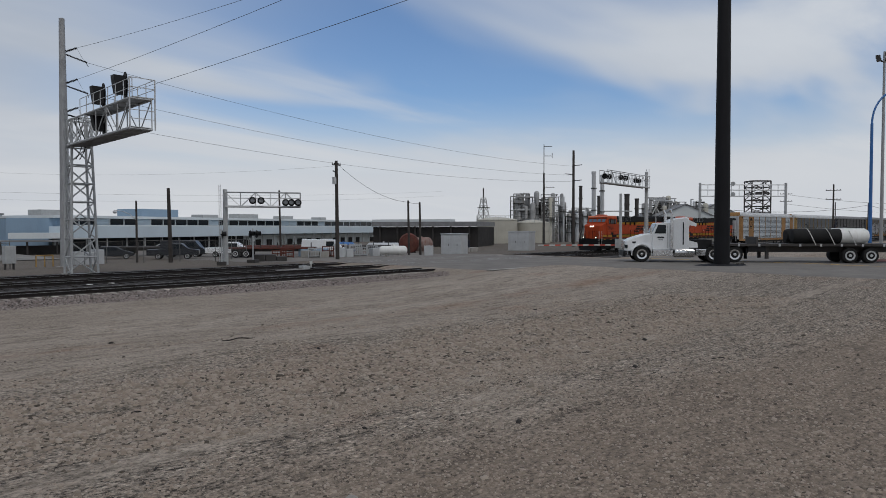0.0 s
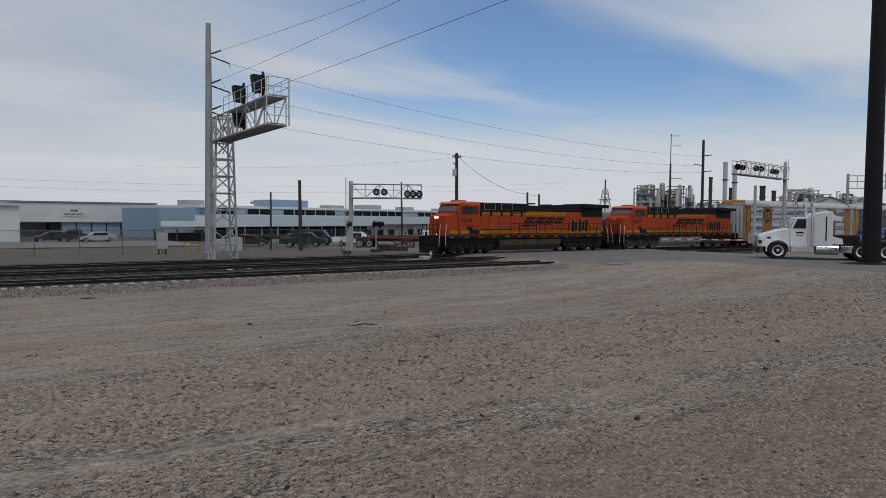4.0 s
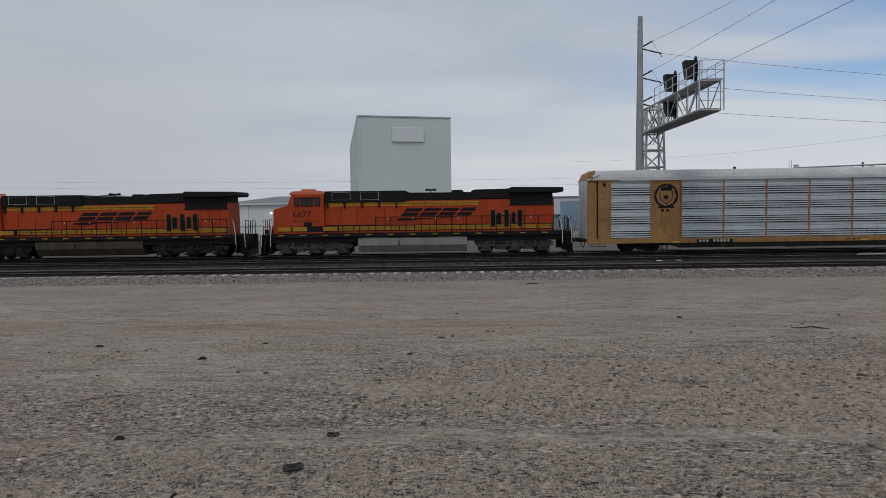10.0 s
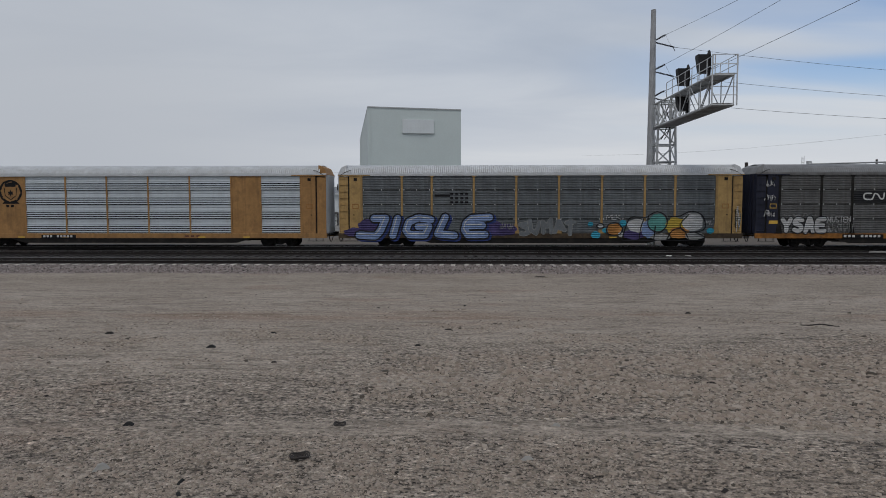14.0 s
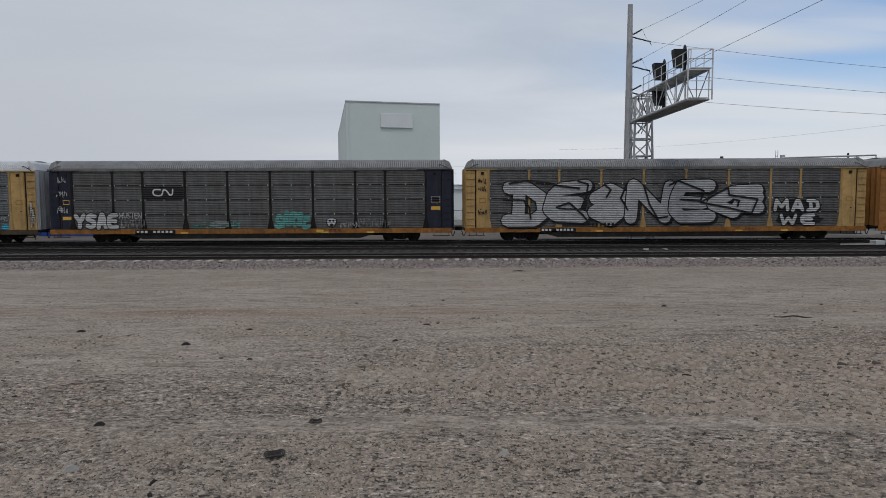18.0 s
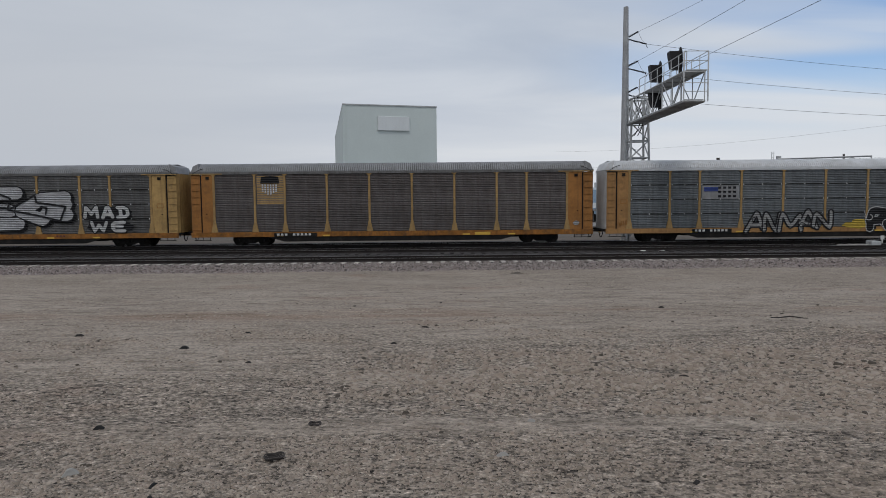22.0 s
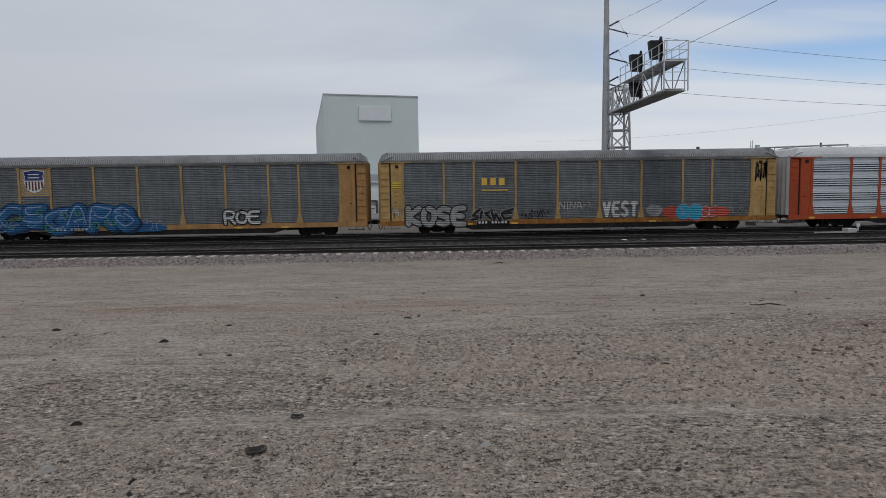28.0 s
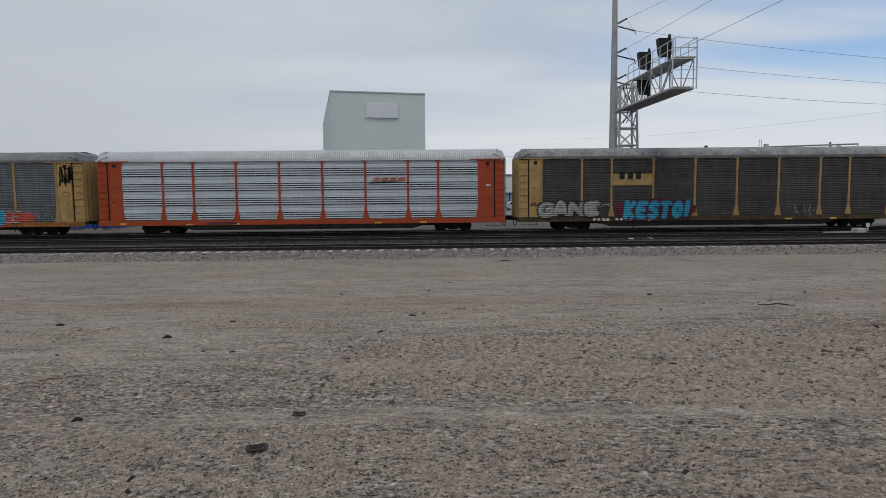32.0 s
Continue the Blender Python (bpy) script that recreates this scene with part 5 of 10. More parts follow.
def blob(root, x, z, sx, sz, material, seed, y=-1.59, label="sprayed patch of colour"):
    rng = random.Random(seed)
    bm = bmesh.new()
    n = 22
    pts = []
    for k in range(n):
        a = 2 * math.pi * k / n
        r = 0.8 + 0.2 * rng.random()
        pts.append((x + sx / 2 + sx / 2 * r * math.cos(a), z + sz / 2 + sz / 2 * r * math.sin(a)))
    flat_poly(bm, pts, y)
    return part("graffiti_patch", bm, material, root, label)


def emblem_ring(root, x, z, r, y=-1.53):
    """A round badge: ring, shield and base, as plain shapes."""
    bm = bmesh.new()
    n = 32
    for k in range(n):
        if k % 4 == 3:
            r0 = r * 0.86
        else:
            r0 = r * 0.80
        a0, a1 = 2 * math.pi * k / n, 2 * math.pi * (k + 1) / n
        flat_poly(bm, [(x + r0 * math.cos(a0), z + r0 * math.sin(a0)), (x + r * math.cos(a0), z + r * math.sin(a0)), (x + r * math.cos(a1), z + r * math.sin(a1)), (x + r0 * math.cos(a1), z + r0 * math.sin(a1))], y)
    flat_poly(bm, [(x - 0.45 * r, z + 0.42 * r), (x + 0.45 * r, z + 0.42 * r), (x + 0.5 * r, z + 0.72 * r), (x + 0.1 * r, z + 0.80 * r), (x - 0.5 * r, z + 0.66 * r)], y)
    for sx in (-1, 1):
        flat_poly(bm, [(x + sx * 0.50 * r, z + 0.35 * r), (x + sx * 0.56 * r, z + 0.35 * r), (x + sx * 0.50 * r, z - 0.35 * r), (x, z - 0.72 * r), (x, z - 0.64 * r), (x + sx * 0.44 * r, z - 0.32 * r)], y - 0.001 * (sx + 2))
    leaf = [(0, 0.22), (0.06, 0.08), (0.2, 0.1), (0.14, -0.02), (0.2, -0.12), (0.03, -0.12), (0.02, -0.25), (-0.02, -0.25), (-0.03, -0.12), (-0.2, -0.12), (-0.14, -0.02), (-0.2, 0.1), (-0.06, 0.08)]
    flat_poly(bm, [(x + a * r * 1.2, z - 0.1 * r + b * r * 1.2) for a, b in leaf], y)
    flat_poly(bm, [(x - 0.75 * r, z - 1.02 * r), (x + 0.75 * r, z - 1.02 * r), (x + 0.6 * r, z - 0.86 * r), (x - 0.6 * r, z - 0.86 * r)], y - 0.004)
    part("emblem", bm, "black", root, "black round emblem of plain shapes")

EDGES = [1.75, 4.6, 6.7, 9.65, 12.62, 15.6, 18.58, 21.55, 23.65, 26.5]
GREY = dict(panel="grey_panel", style="fine", sill="sill_orange", edges=EDGES)


# skeletons of sprayed letters in a unit cell: strokes part at ";"
SPRAY = {
    "A": "0,0 .38,1 .62,1 1,0;.2,.34 .8,.34", "C": "1,.85 .7,1 .3,1 0,.7 0,.3 .3,0 .7,0 1,.15",
    "D": "0,1 .55,1 .95,.75 1,.3 .75,.05 0,0;.22,.95 .3,.05", "E": "1,1 .2,.95 0,.7 0,.3 .2,0 1,0;.05,.52 .8,.52",
    "F": "0,0 0,1 1,1;0,.5 .75,.5", "G": "1,.9 .4,1 .05,.75 0,.3 .25,0 .95,0 1,.5 .5,.5", "I": ".5,0 .5,1",
    "J": ".45,1 1,1 .95,.3 .75,0 0,0", "K": "0,0 0,1;1,1 .1,.45 1,0", "L": ".3,1 .15,.1 1,0",
    "M": "0,0 .08,1 .5,.35 .92,1 1,0", "N": "0,0 .05,1 .92,0 1,1", "O": ".5,1 .12,.85 0,.5 .12,.15 .5,0 .88,.15 1,.5 .88,.85 .5,1",
    "P": "0,0 0,1 .7,1 1,.75 .7,.48 0,.45", "R": "0,0 0,1 .7,1 1,.78 .7,.5 .05,.48;.5,.48 1,0",
    "S": "1,.9 .5,1 .08,.85 .12,.6 .85,.42 .95,.15 .5,0 0,.08", "T": "0,1 1,1;.5,1 .45,0", "V": "0,1 .5,0 1,1",
    "W": "0,1 .22,0 .5,.7 .78,0 1,1", "Y": "0,1 .5,.5 1,1;.5,.5 .45,0", "U": "0,1 .05,.2 .5,0 .95,.2 1,1",
    "8": ".5,.52 .1,.75 .5,1 .9,.75 .5,.52 .05,.28 .5,0 .95,.28 .5,.52", "!": ".6,1 .5,.35;.42,.06 .46,.1", "H": "0,0 0,1;1,0 1,1;0,.5 1,.5",
    "<": "1,.95 .45,.8 0,.5 .45,.15 .6,.4 1,.3;.45,.8 .6,.6 1,.62",
}


def spray_line(bm, pts, w, y):
    """A painted line of even width with round joints; every piece a hair further out."""
    for k, (xa, za) in enumerate(pts):
        yy = y - 0.0003 * k
        flat_poly(bm, [(xa + w / 2 * math.cos(a), za + w / 2 * math.sin(a)) for a in np.arange(0, 6.2, math.pi / 4)], yy)
        if k:
            xb, zb = pts[k - 1]
            d = Vector((xb - xa, zb - za))
            if d.length > 0.01:
                q = Vector((-d.y, d.x)).normalized() * w / 2
                flat_poly(bm, [(xa - q.x, za - q.y), (xb - q.x, zb - q.y), (xb + q.x, zb + q.y), (xa + q.x, za + q.y)], yy - 0.00015)


def rounded(pts, n=3):
    """The same line through its points, bent softly."""
    if len(pts) < 3:
        return pts
    out = []
    ext = [pts[0]] + list(pts) + [pts[-1]]
    for i in range(1, len(ext) - 2):
        p = [Vector(ext[i + k]) for k in (-1, 0, 1, 2)]
        for j in range(n):
            t = j / n
            v = 0.5 * (2 * p[1] + (p[2] - p[0]) * t + (2 * p[0] - 5 * p[1] + 4 * p[2] - p[3]) * t * t + (3 * p[1] - p[0] - 3 * p[2] + p[3]) * t ** 3)
            out.append((v.x, v.y))
    return out + [pts[-1]]


def spray_word(root, text, x0, x1, z0, z1, fill, rim, w, rim_w=0.09, y=-1.59, lean=0.0, seed=1, wobble=0.05, soft=True, overlap=1.0, shadow=None, inner=None, label="large sprayed letter"):
    """A sprayed word: for every letter a rim and a fill, the next letter lapping over the last."""
    rng = random.Random(seed)
    weights = [0.55 if c in "I!" else (1.2 if c in "MW<" else 1.0) for c in text]
    pitch = (x1 - x0) / sum(weights)
    at = x0
    for i, (c, wt) in enumerate(zip(text, weights)):
        cw = pitch * wt * overlap
        up = rng.uniform(-0.5, 1.0) * wobble * (z1 - z0)
        rims, fills, drops, lines = bmesh.new(), bmesh.new(), bmesh.new(), bmesh.new()
        for k, line in enumerate(SPRAY[c].split(";")):
            pts = []
            for token in line.split():
                u, v = (float(q) for q in token.split(","))
                u, v = u + rng.uniform(-wobble, wobble), v + rng.uniform(-wobble, wobble)
                zz = z0 + up + w / 2 + v * (z1 - z0 - w)
                pts.append((at + w / 2 + u * max(cw - w, 0.05) + lean * (zz - z0), zz))
            pts = rounded(pts) if soft else pts
            yy = y - 0.007 * i - 0.0015 * k
            spray_line(rims, pts, w + 2 * rim_w, yy)
            spray_line(fills, pts, w, yy - 0.0045)
            if shadow:
                spray_line(drops, [(a + 0.14, b - 0.10) for a, b in pts], w + 2 * rim_w, y + 0.012)
            if inner:
                spray_line(lines, [(a - 0.12 * w, b + 0.18 * w) for a, b in pts], 0.16 * w, yy - 0.0062)
        at += pitch * wt
        letter = part("graffiti_letter", fills, fill, root, label)
        for bm, m, name in ((rims, rim, "outline"), (drops, shadow, "graffiti_shadow"), (lines, inner, "graffiti_highlight")):
            if m:
                part(name, bm, m, letter)
            else:
                bm.free()


def swirl(root, x, z, r, material, seed, count, sx, sz, y=-1.66, w=0.06):
    """Curled lines sprayed over a mural."""
    rng = random.Random(seed)
    for k in range(count):
        bm = bmesh.new()
        cx, cz, q, a0, turn = x + sx * (k + rng.uniform(0.1, 0.9)) / count, z + sz * rng.uniform(0.2, 0.8), r * rng.uniform(0.6, 1.3), rng.uniform(0, 6.28), rng.choice((-1, 1))
        pts = [(cx + q * (1 - 0.09 * j) * math.cos(a0 + turn * j * 0.62), min(max(cz + q * (1 - 0.09 * j) * math.sin(a0 + turn * j * 0.62), z), z + sz)) for j in range(9)]
        spray_line(bm, pts, w, y - 0.003 * (k % 5))
        part("graffiti_swirl", bm, material, root, "curled sprayed line")


def crest(root, x, z, w, h):
    """A railway crest as plain shapes: white rim, blue head with two pale bars, red and white stripes."""
    def outline(k):
        return [(x - k * w * 0.40, z - k * h * 0.30), (x - k * w * 0.18, z - k * h * 0.46), (x, z - k * h * 0.5), (x + k * w * 0.18, z - k * h * 0.46), (x + k * w * 0.40, z - k * h * 0.30), (x + k * w * 0.48, z + k * h * 0.02), (x + k * w * 0.44, z + k * h * 0.22), (x + k * w * 0.5, z + k * h * 0.42), (x + k * w * 0.2, z + k * h * 0.46), (x, z + k * h * 0.5), (x - k * w * 0.2, z + k * h * 0.46), (x - k * w * 0.5, z + k * h * 0.42), (x - k * w * 0.44, z + k * h * 0.22), (x - k * w * 0.48, z + k * h * 0.02)]

    bm = bmesh.new()
    prism(bm, outline(1.0), -1.522, -1.512)
    part("crest_rim", bm, "mark_white", root, "white crest rim")
    bm = bmesh.new()
    pts = outline(0.93)
    prism(bm, [p for p in pts if p[1] > z + 0.02 * h] + [(x - 0.43 * w, z + 0.03 * h), (x + 0.43 * w, z + 0.03 * h)], -1.530, -1.520)
    part("crest_band", bm, "gr_blue", root, "blue crest head")
    for zz in (0.26, 0.12):
        part("crest_bar", bm_box(x - 0.26 * w, x + 0.26 * w, -1.537, -1.528, z + zz * h, z + (zz + 0.05) * h), "mark_white", root, "pale wordmark bar")
    for k in range(6):
        a = x + (k - 2.5) * 0.145 * w
        low = -0.43 + 0.05 * abs(k - 2.5)
        part("crest_stripe", bm_box(a - 0.036 * w, a + 0.036 * w, -1.530, -1.520, z + low * h, z - 0.01 * h), "gr_maroon", root, "dark upright crest stripe")


def shield(root, x0, x1, z0, z1, top, low):
    """A railway crest as plain shapes: a dark band over upright stripes."""
    plate("crest_sheet", root, x0, x1, z0, z1, "pale_yellow", -1.50, "pale crest sheet")
    cx, w = (x0 + x1) / 2, (x1 - x0) * 0.36
    h = z1 - z0
    bm = bmesh.new()
    prism(bm, [(cx - w, z0 + 0.72 * h), (cx + w, z0 + 0.72 * h), (cx + w * 0.9, z0 + 0.95 * h), (cx, z0 + 0.98 * h), (cx - w * 0.9, z0 + 0.95 * h)], -1.532, -1.514)
    part("crest_band", bm, top, root, "dark crest band")
    bm = bmesh.new()
    for k in range(6):
        a = cx - w * 0.85 + k * w * 1.7 / 6
        drop = abs(k - 2.5) / 2.5 * 0.12 * h
        box(bm, a, a + w * 0.17, -1.532, -1.514, z0 + 0.32 * h + drop, z0 + 0.70 * h)
    part("crest_stripe", bm, low, root, "pale upright crest stripes")


def car_1():
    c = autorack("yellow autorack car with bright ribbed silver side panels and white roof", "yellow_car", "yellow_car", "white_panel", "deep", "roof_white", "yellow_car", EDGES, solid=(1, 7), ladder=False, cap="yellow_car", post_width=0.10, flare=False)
    emblem_ring(c, 5.65, 3.95, 0.84, -1.515)
    bars("wordmark", c, 5.3, 2.72, 0.7, 0.34, "black", 1, -1.515, "dark wordmark bars", 2)
    plate("number_board", c, 7.8, 10.3, 0.62, 0.88, "black", -1.568, "black number board")
    bars("reporting_marks", c, 7.95, 0.60, 2.2, 0.28, "mark_white", 1, -1.585, "white reporting marks", 9)
    bars("data_marks", c, 0.9, 2.2, 0.6, 0.3, "brown_car", 2, -1.575, "small data marks", 3)
    bars("small_sign", c, 18.2, 0.66, 1.2, 0.2, "red_brown", 1, -1.568, "small sill marks", 3)
    return c


def car_2():
    c = autorack("dark grey autorack car, yellow posts, big blue graffiti along its side", "pale_yellow", "post_yellow", roof="roof_white", joints=True, **dict(GREY, sill="sill_dark", panel="bluegrey_panel"))
    for x, z, w, h, k in ((0.4, 0.66, 2.4, 0.8, 3), (1.3, 1.0, 2.6, 1.05, 4), (10.2, 0.75, 2.6, 0.95, 5), (9.6, 1.2, 2.0, 0.85, 6)):
        blob(c, x, z, w, h, "gr_violet", k, -1.580 - 0.001 * k)
    blob(c, 9.0, 1.2, 1.6, 1.0, "gr_green", 7, -1.579)
    spray_word(c, "JIGLE", 1.25, 10.6, 0.58, 2.30, "gr_light", "gr_black", 0.50, 0.11, -1.60, 0.30, 3, 0.03, False, 0.98, "gr_blue", "gr_white", "large light blue sprayed letter")
    bars("wordmark", c, 8.0, 3.0, 1.4, 0.85, "gr_black", 3, -1.535, "faded dark railway marks", 4)
    plate("wordmark", c, 6.9, 8.0, 3.55, 3.72, "gr_black", -1.535, "faded dark bar")
    scrawl(c, 2.2, 1.95, 0.9, 0.5, "gr_pale", 8, 4, w=0.04)
    spray_word(c, "L", 10.4, 10.8, 2.05, 2.55, "gr_white", "grey_panel", 0.06, 0.02, seed=4)
    scrawl(c, 11.4, 1.25, 1.1, 0.55, "gr_pale", 9, 6, w=0.04)
    spray_word(c, "SUMAT", 12.75, 16.75, 0.85, 1.85, "bluegrey_panel", "gr_pale", 0.26, 0.035, -1.585, 0.0, 12, 0.17, False, 1.12, label="pale unreadable sprayed letter")
    for i, (x, z, w, h) in enumerate(((17.6, 1.45, 0.42, 0.36), (17.8, 0.6, 0.75, 0.55), (19.8, 1.45, 0.55, 0.5), (25.8, 0.95, 0.6, 0.45), (18.6, 1.0, 0.45, 0.4))):
        blob(c, x, z, w, h, "gr_cyan", 20 + i, -1.582 - i * 0.001)
    # bubble letters in several colours with one black outline
    for i, (x, z, w, h, m) in enumerate(((18.9, 0.82, 1.15, 0.9, "gr_orange"), (18.2, 1.25, 0.55, 0.45, "gr_white"), (19.7, 0.7, 0.45, 0.42, "gr_white"), (20.0, 0.5, 1.7, 0.85, "gr_violet"), (20.3, 1.0, 1.45, 1.1, "gr_white"), (21.3, 0.6, 1.1, 1.4, "gr_light"), (22.9, 0.9, 1.6, 1.25, "gr_yellow"), (21.75, 1.05, 1.4, 1.42, "gr_teal"), (23.2, 0.55, 1.6, 0.95, "gr_orange"), (24.1, 1.05, 1.6, 1.45, "gr_white"), (21.9, 0.5, 1.5, 0.5, "gr_pale"), (24.3, 0.5, 1.5, 0.6, "gr_pale"))):
        blob(c, x, z, w, h, m, 40 + i, -1.590 - i * 0.0015)
    ink = bmesh.new()
    for i, line in enumerate(("20,.55 20.3,1.6 20.6,2.1 21.4,2.1 21.7,2.1", "21.2,.6 21.3,1.4 21.5,2.0", "21.8,2.2 22.4,2.5 23.0,2.2 23.1,1.6 22.7,1.1 22.2,1.15 21.8,1.5 21.8,2.2", "22.2,.5 22.3,1.5", "23.2,2.15 24.0,2.2 24.6,2.5 25.3,2.4 25.7,1.9 25.6,1.2 24.4,1.1 24.0,1.6 24.6,2.3", "23.1,.55 23.5,1.2 24.2,1.3 24.6,.6", "20,.52 25.6,.52", "18.9,1.2 19.1,1.65 19.7,1.7 20.05,1.25 19.7,.85 19.1,.9 18.9,1.2", "18.2,1.5 18.5,1.7 18.75,1.5 18.5,1.3 18.2,1.5", "25.6,.55 25.7,.75 25.0,1.1")):
        spray_line(ink, rounded([tuple(float(q) for q in t.split(",")) for t in line.split()]), 0.075, -1.612 - 0.002 * i)
    part("graffiti_outline", ink, "gr_black", c, "black outline of bubble letter")
    spray_word(c, "MEK", 18.9, 19.9, 1.95, 2.3, "gr_white", "gr_black", 0.05, 0.01, seed=31, label="small white sprayed letter")
    scrawl(c, 25.8, 1.6, 0.5, 0.3, "gr_white", 32, 3, w=0.03)
    scrawl(c, 27.75, 1.0, 0.45, 1.9, "gr_white", 33, 4, -1.56, 0.05)
    return c


def car_3():
    c = autorack("dark grey autorack car with dark blue ends and small pale graffiti", "dark_blue", "soot_and_shade", roof="roof_grey", joints=True, **GREY)
    plate("logo_board", c, 6.77, 9.57, 3.12, 3.94, "gr_black", -1.575, "black logo board")
    bm = bmesh.new()
    spray_line(bm, rounded([(7.95, 3.75), (7.55, 3.74), (7.45, 3.55), (7.55, 3.36), (8.0, 3.35), (8.12, 3.6), (8.2, 3.74), (8.4, 3.66), (8.6, 3.38), (8.78, 3.42), (8.82, 3.76)]), 0.10, -1.59)
    part("logo", bm, "mark_white", c, "one white winding logo line")
    spray_word(c, "YSAE", 1.85, 4.95, 1.0, 2.12, "gr_white", "gr_black", 0.30, 0.06, -1.59, 0.0, 41, 0.04, True, 1.06, label="pale bubble letter")
    scrawl(c, 2.0, 2.12, 2.4, 0.25, "gr_pale", 40, 9, w=0.04)
    spray_word(c, "MUSTEN", 5.0, 6.6, 1.72, 2.15, "gr_white", "grey_panel", 0.05, 0.01, seed=47, wobble=0.1)
    scrawl(c, 5.0, 1.0, 1.8, 0.75, "gr_pale", 48, 12, w=0.06)
    scrawl(c, 10.1, 0.95, 3.4, 0.6, "gr_teal", 42, 14, -1.585, 0.05)
    blob(c, 11.3, 1.0, 1.5, 0.6, "gr_pale", 49, -1.583)
    spray_word(c, "SARDE", 15.85, 18.3, 1.02, 2.08, "gr_teal", "grey_panel", 0.24, 0.03, -1.585, 0.1, 43, 0.12, True, 1.15, label="faded teal sprayed letter")
    blob(c, 19.45, 1.0, 0.85, 0.85, "gr_black", 44, -1.588)
    blob(c, 19.52, 1.06, 0.7, 0.74, "gr_white", 44, -1.591)
    bm = bmesh.new()
    for x, z, r in ((19.76, 1.52, 0.08), (20.0, 1.52, 0.08), (19.88, 1.2, 0.14)):
        flat_poly(bm, [(x + r * math.cos(a), z + r * math.sin(a)) for a in np.linspace(0, 2 * math.pi, 9)[:-1]], -1.595)
    part("graffiti_mark", bm, "gr_black", c, "dark marks on a sprayed round shape")
    scrawl(c, 20.5, 1.02, 1.2, 0.45, "gr_white", 45, 8, -1.585, 0.045)
    scrawl(c, 21.7, 1.0, 2.4, 0.7, "gr_pale", 50, 14, -1.585, 0.05)
    plate("small_plate", c, 26.85, 27.5, 2.75, 3.2, "gr_pale", -1.545, "small framed data plate")
    plate("small_plate", c, 26.9, 27.45, 2.8, 3.15, "gr_black", -1.558, "small dark data plate")
    plate("small_plate", c, 26.85, 27.5, 2.25, 2.5, "mark_yellow", -1.545, "small yellow data plate")
    plate("small_plate", c, 1.05, 1.65, 1.65, 1.88, "mark_yellow", -1.545, "small yellow data plate")
    for k, z in enumerate((2.1, 3.2, 4.2)):
        scrawl(c, 0.7, z, 0.75, 0.5, "gr_white", 46 + k, 5, -1.575, 0.05)
    bars("sill_mark", c, 19.7, 0.68, 0.9, 0.26, "gr_maroon", 1, -1.572, "dark red sill marks", 3)
    plate("sill_patch", c, 18.8, 19.3, 0.70, 0.90, "mark_yellow", -1.568, "clean yellow sill patch")
    plate("number_board", c, 6.1, 8.9, 0.64, 0.92, "black", -1.568, "black number board")
    bars("reporting_marks", c, 6.2, 0.62, 2.6, 0.28, "mark_white", 1, -1.585, "white reporting marks", 9)
    return c


def car_4():
    c = autorack("autorack car with pale yellow ends and a huge silver mural", "pale_yellow", "post_yellow", roof="roof_grey", joints=True, **GREY)
    spray_word(c, "DE8NE<", 2.75, 20.6, 1.08, 4.15, "gr_silver", "gr_black", 0.86, 0.08, -1.60, 0.04, 7, 0.07, False, 1.13, "gr_black", None, "huge silver sprayed mural letter")
    ink = bmesh.new()
    for i, line in enumerate(("2.8,2.95 4.2,2.9 4.6,2.4 4.7,1.6", "3.2,4.05 4.4,4.25 5.9,4.1 6.6,3.9 8.1,3.7", "6.5,2.4 7.4,2.7 8.3,1.9 8.9,1.2", "8.0,4.2 8.7,4.0 8.6,3.2 8.2,2.2", "9.9,3.9 10.3,3.6 10.0,3.1", "11.4,4.0 11.0,3.0 11.5,2.2", "12.6,3.9 13.0,2.6 13.6,1.6 14.3,1.7", "14.4,3.9 15.0,4.2 16.8,3.5 16.6,2.8 15.2,2.9", "16.6,2.7 18.5,3.7 18.6,3.2 20.6,2.9 20.2,1.9 18.6,2.3 16.6,2.7", "18.9,2.9 19.3,2.8 19.2,2.4")):
        spray_line(ink, [tuple(float(q) for q in t.split(",")) for t in line.split()], 0.13, -1.668 - 0.002 * i)
    part("graffiti_outline", ink, "gr_black", c, "black inner lines of the mural")
    bm = bmesh.new()
    for k in range(6):
        flat_poly(bm, [(8.95 + 0.28 * k, 1.30), (9.07 + 0.28 * k, 0.98), (9.19 + 0.28 * k, 1.30)], -1.665)
    part("graffiti_mark", bm, "gr_black", c, "row of dark sprayed points")
    for x, z, w, h, k in ((21.5, 1.7, 3.9, 1.25, 14), (21.8, 1.0, 3.6, 1.0, 15)):
        blob(c, x, z, w, h, "gr_black", k, -1.580 - 0.0001 * k)
    spray_word(c, "MAD", 21.75, 25.1, 2.0, 2.92, "gr_white", "gr_black", 0.24, 0.07, -1.60, 0.0, 5, 0.03, False, 0.9, label="white sprayed letter")
    spray_word(c, "WE", 22.2, 24.9, 1.05, 1.86, "gr_white", "gr_black", 0.22, 0.07, -1.60, 0.0, 6, 0.03, False, 0.85, label="white sprayed letter")
    for k, (z, h) in enumerate(((4.0, 0.5), (3.5, 0.4), (1.8, 0.45))):
        scrawl(c, 1.0, z, 0.6, h, "gr_black", 60 + k, 5, -1.575, 0.035)
    plate("number_board", c, 5.4, 7.9, 0.66, 0.92, "black", -1.568, "black number board")
    bars("reporting_marks", c, 5.5, 0.63, 2.3, 0.28, "mark_white", 1, -1.585, "white reporting marks", 9)
    bars("sill_mark", c, 19.8, 0.68, 0.7, 0.24, "red_brown", 1, -1.572, "dark red sill marks", 3)
    return c


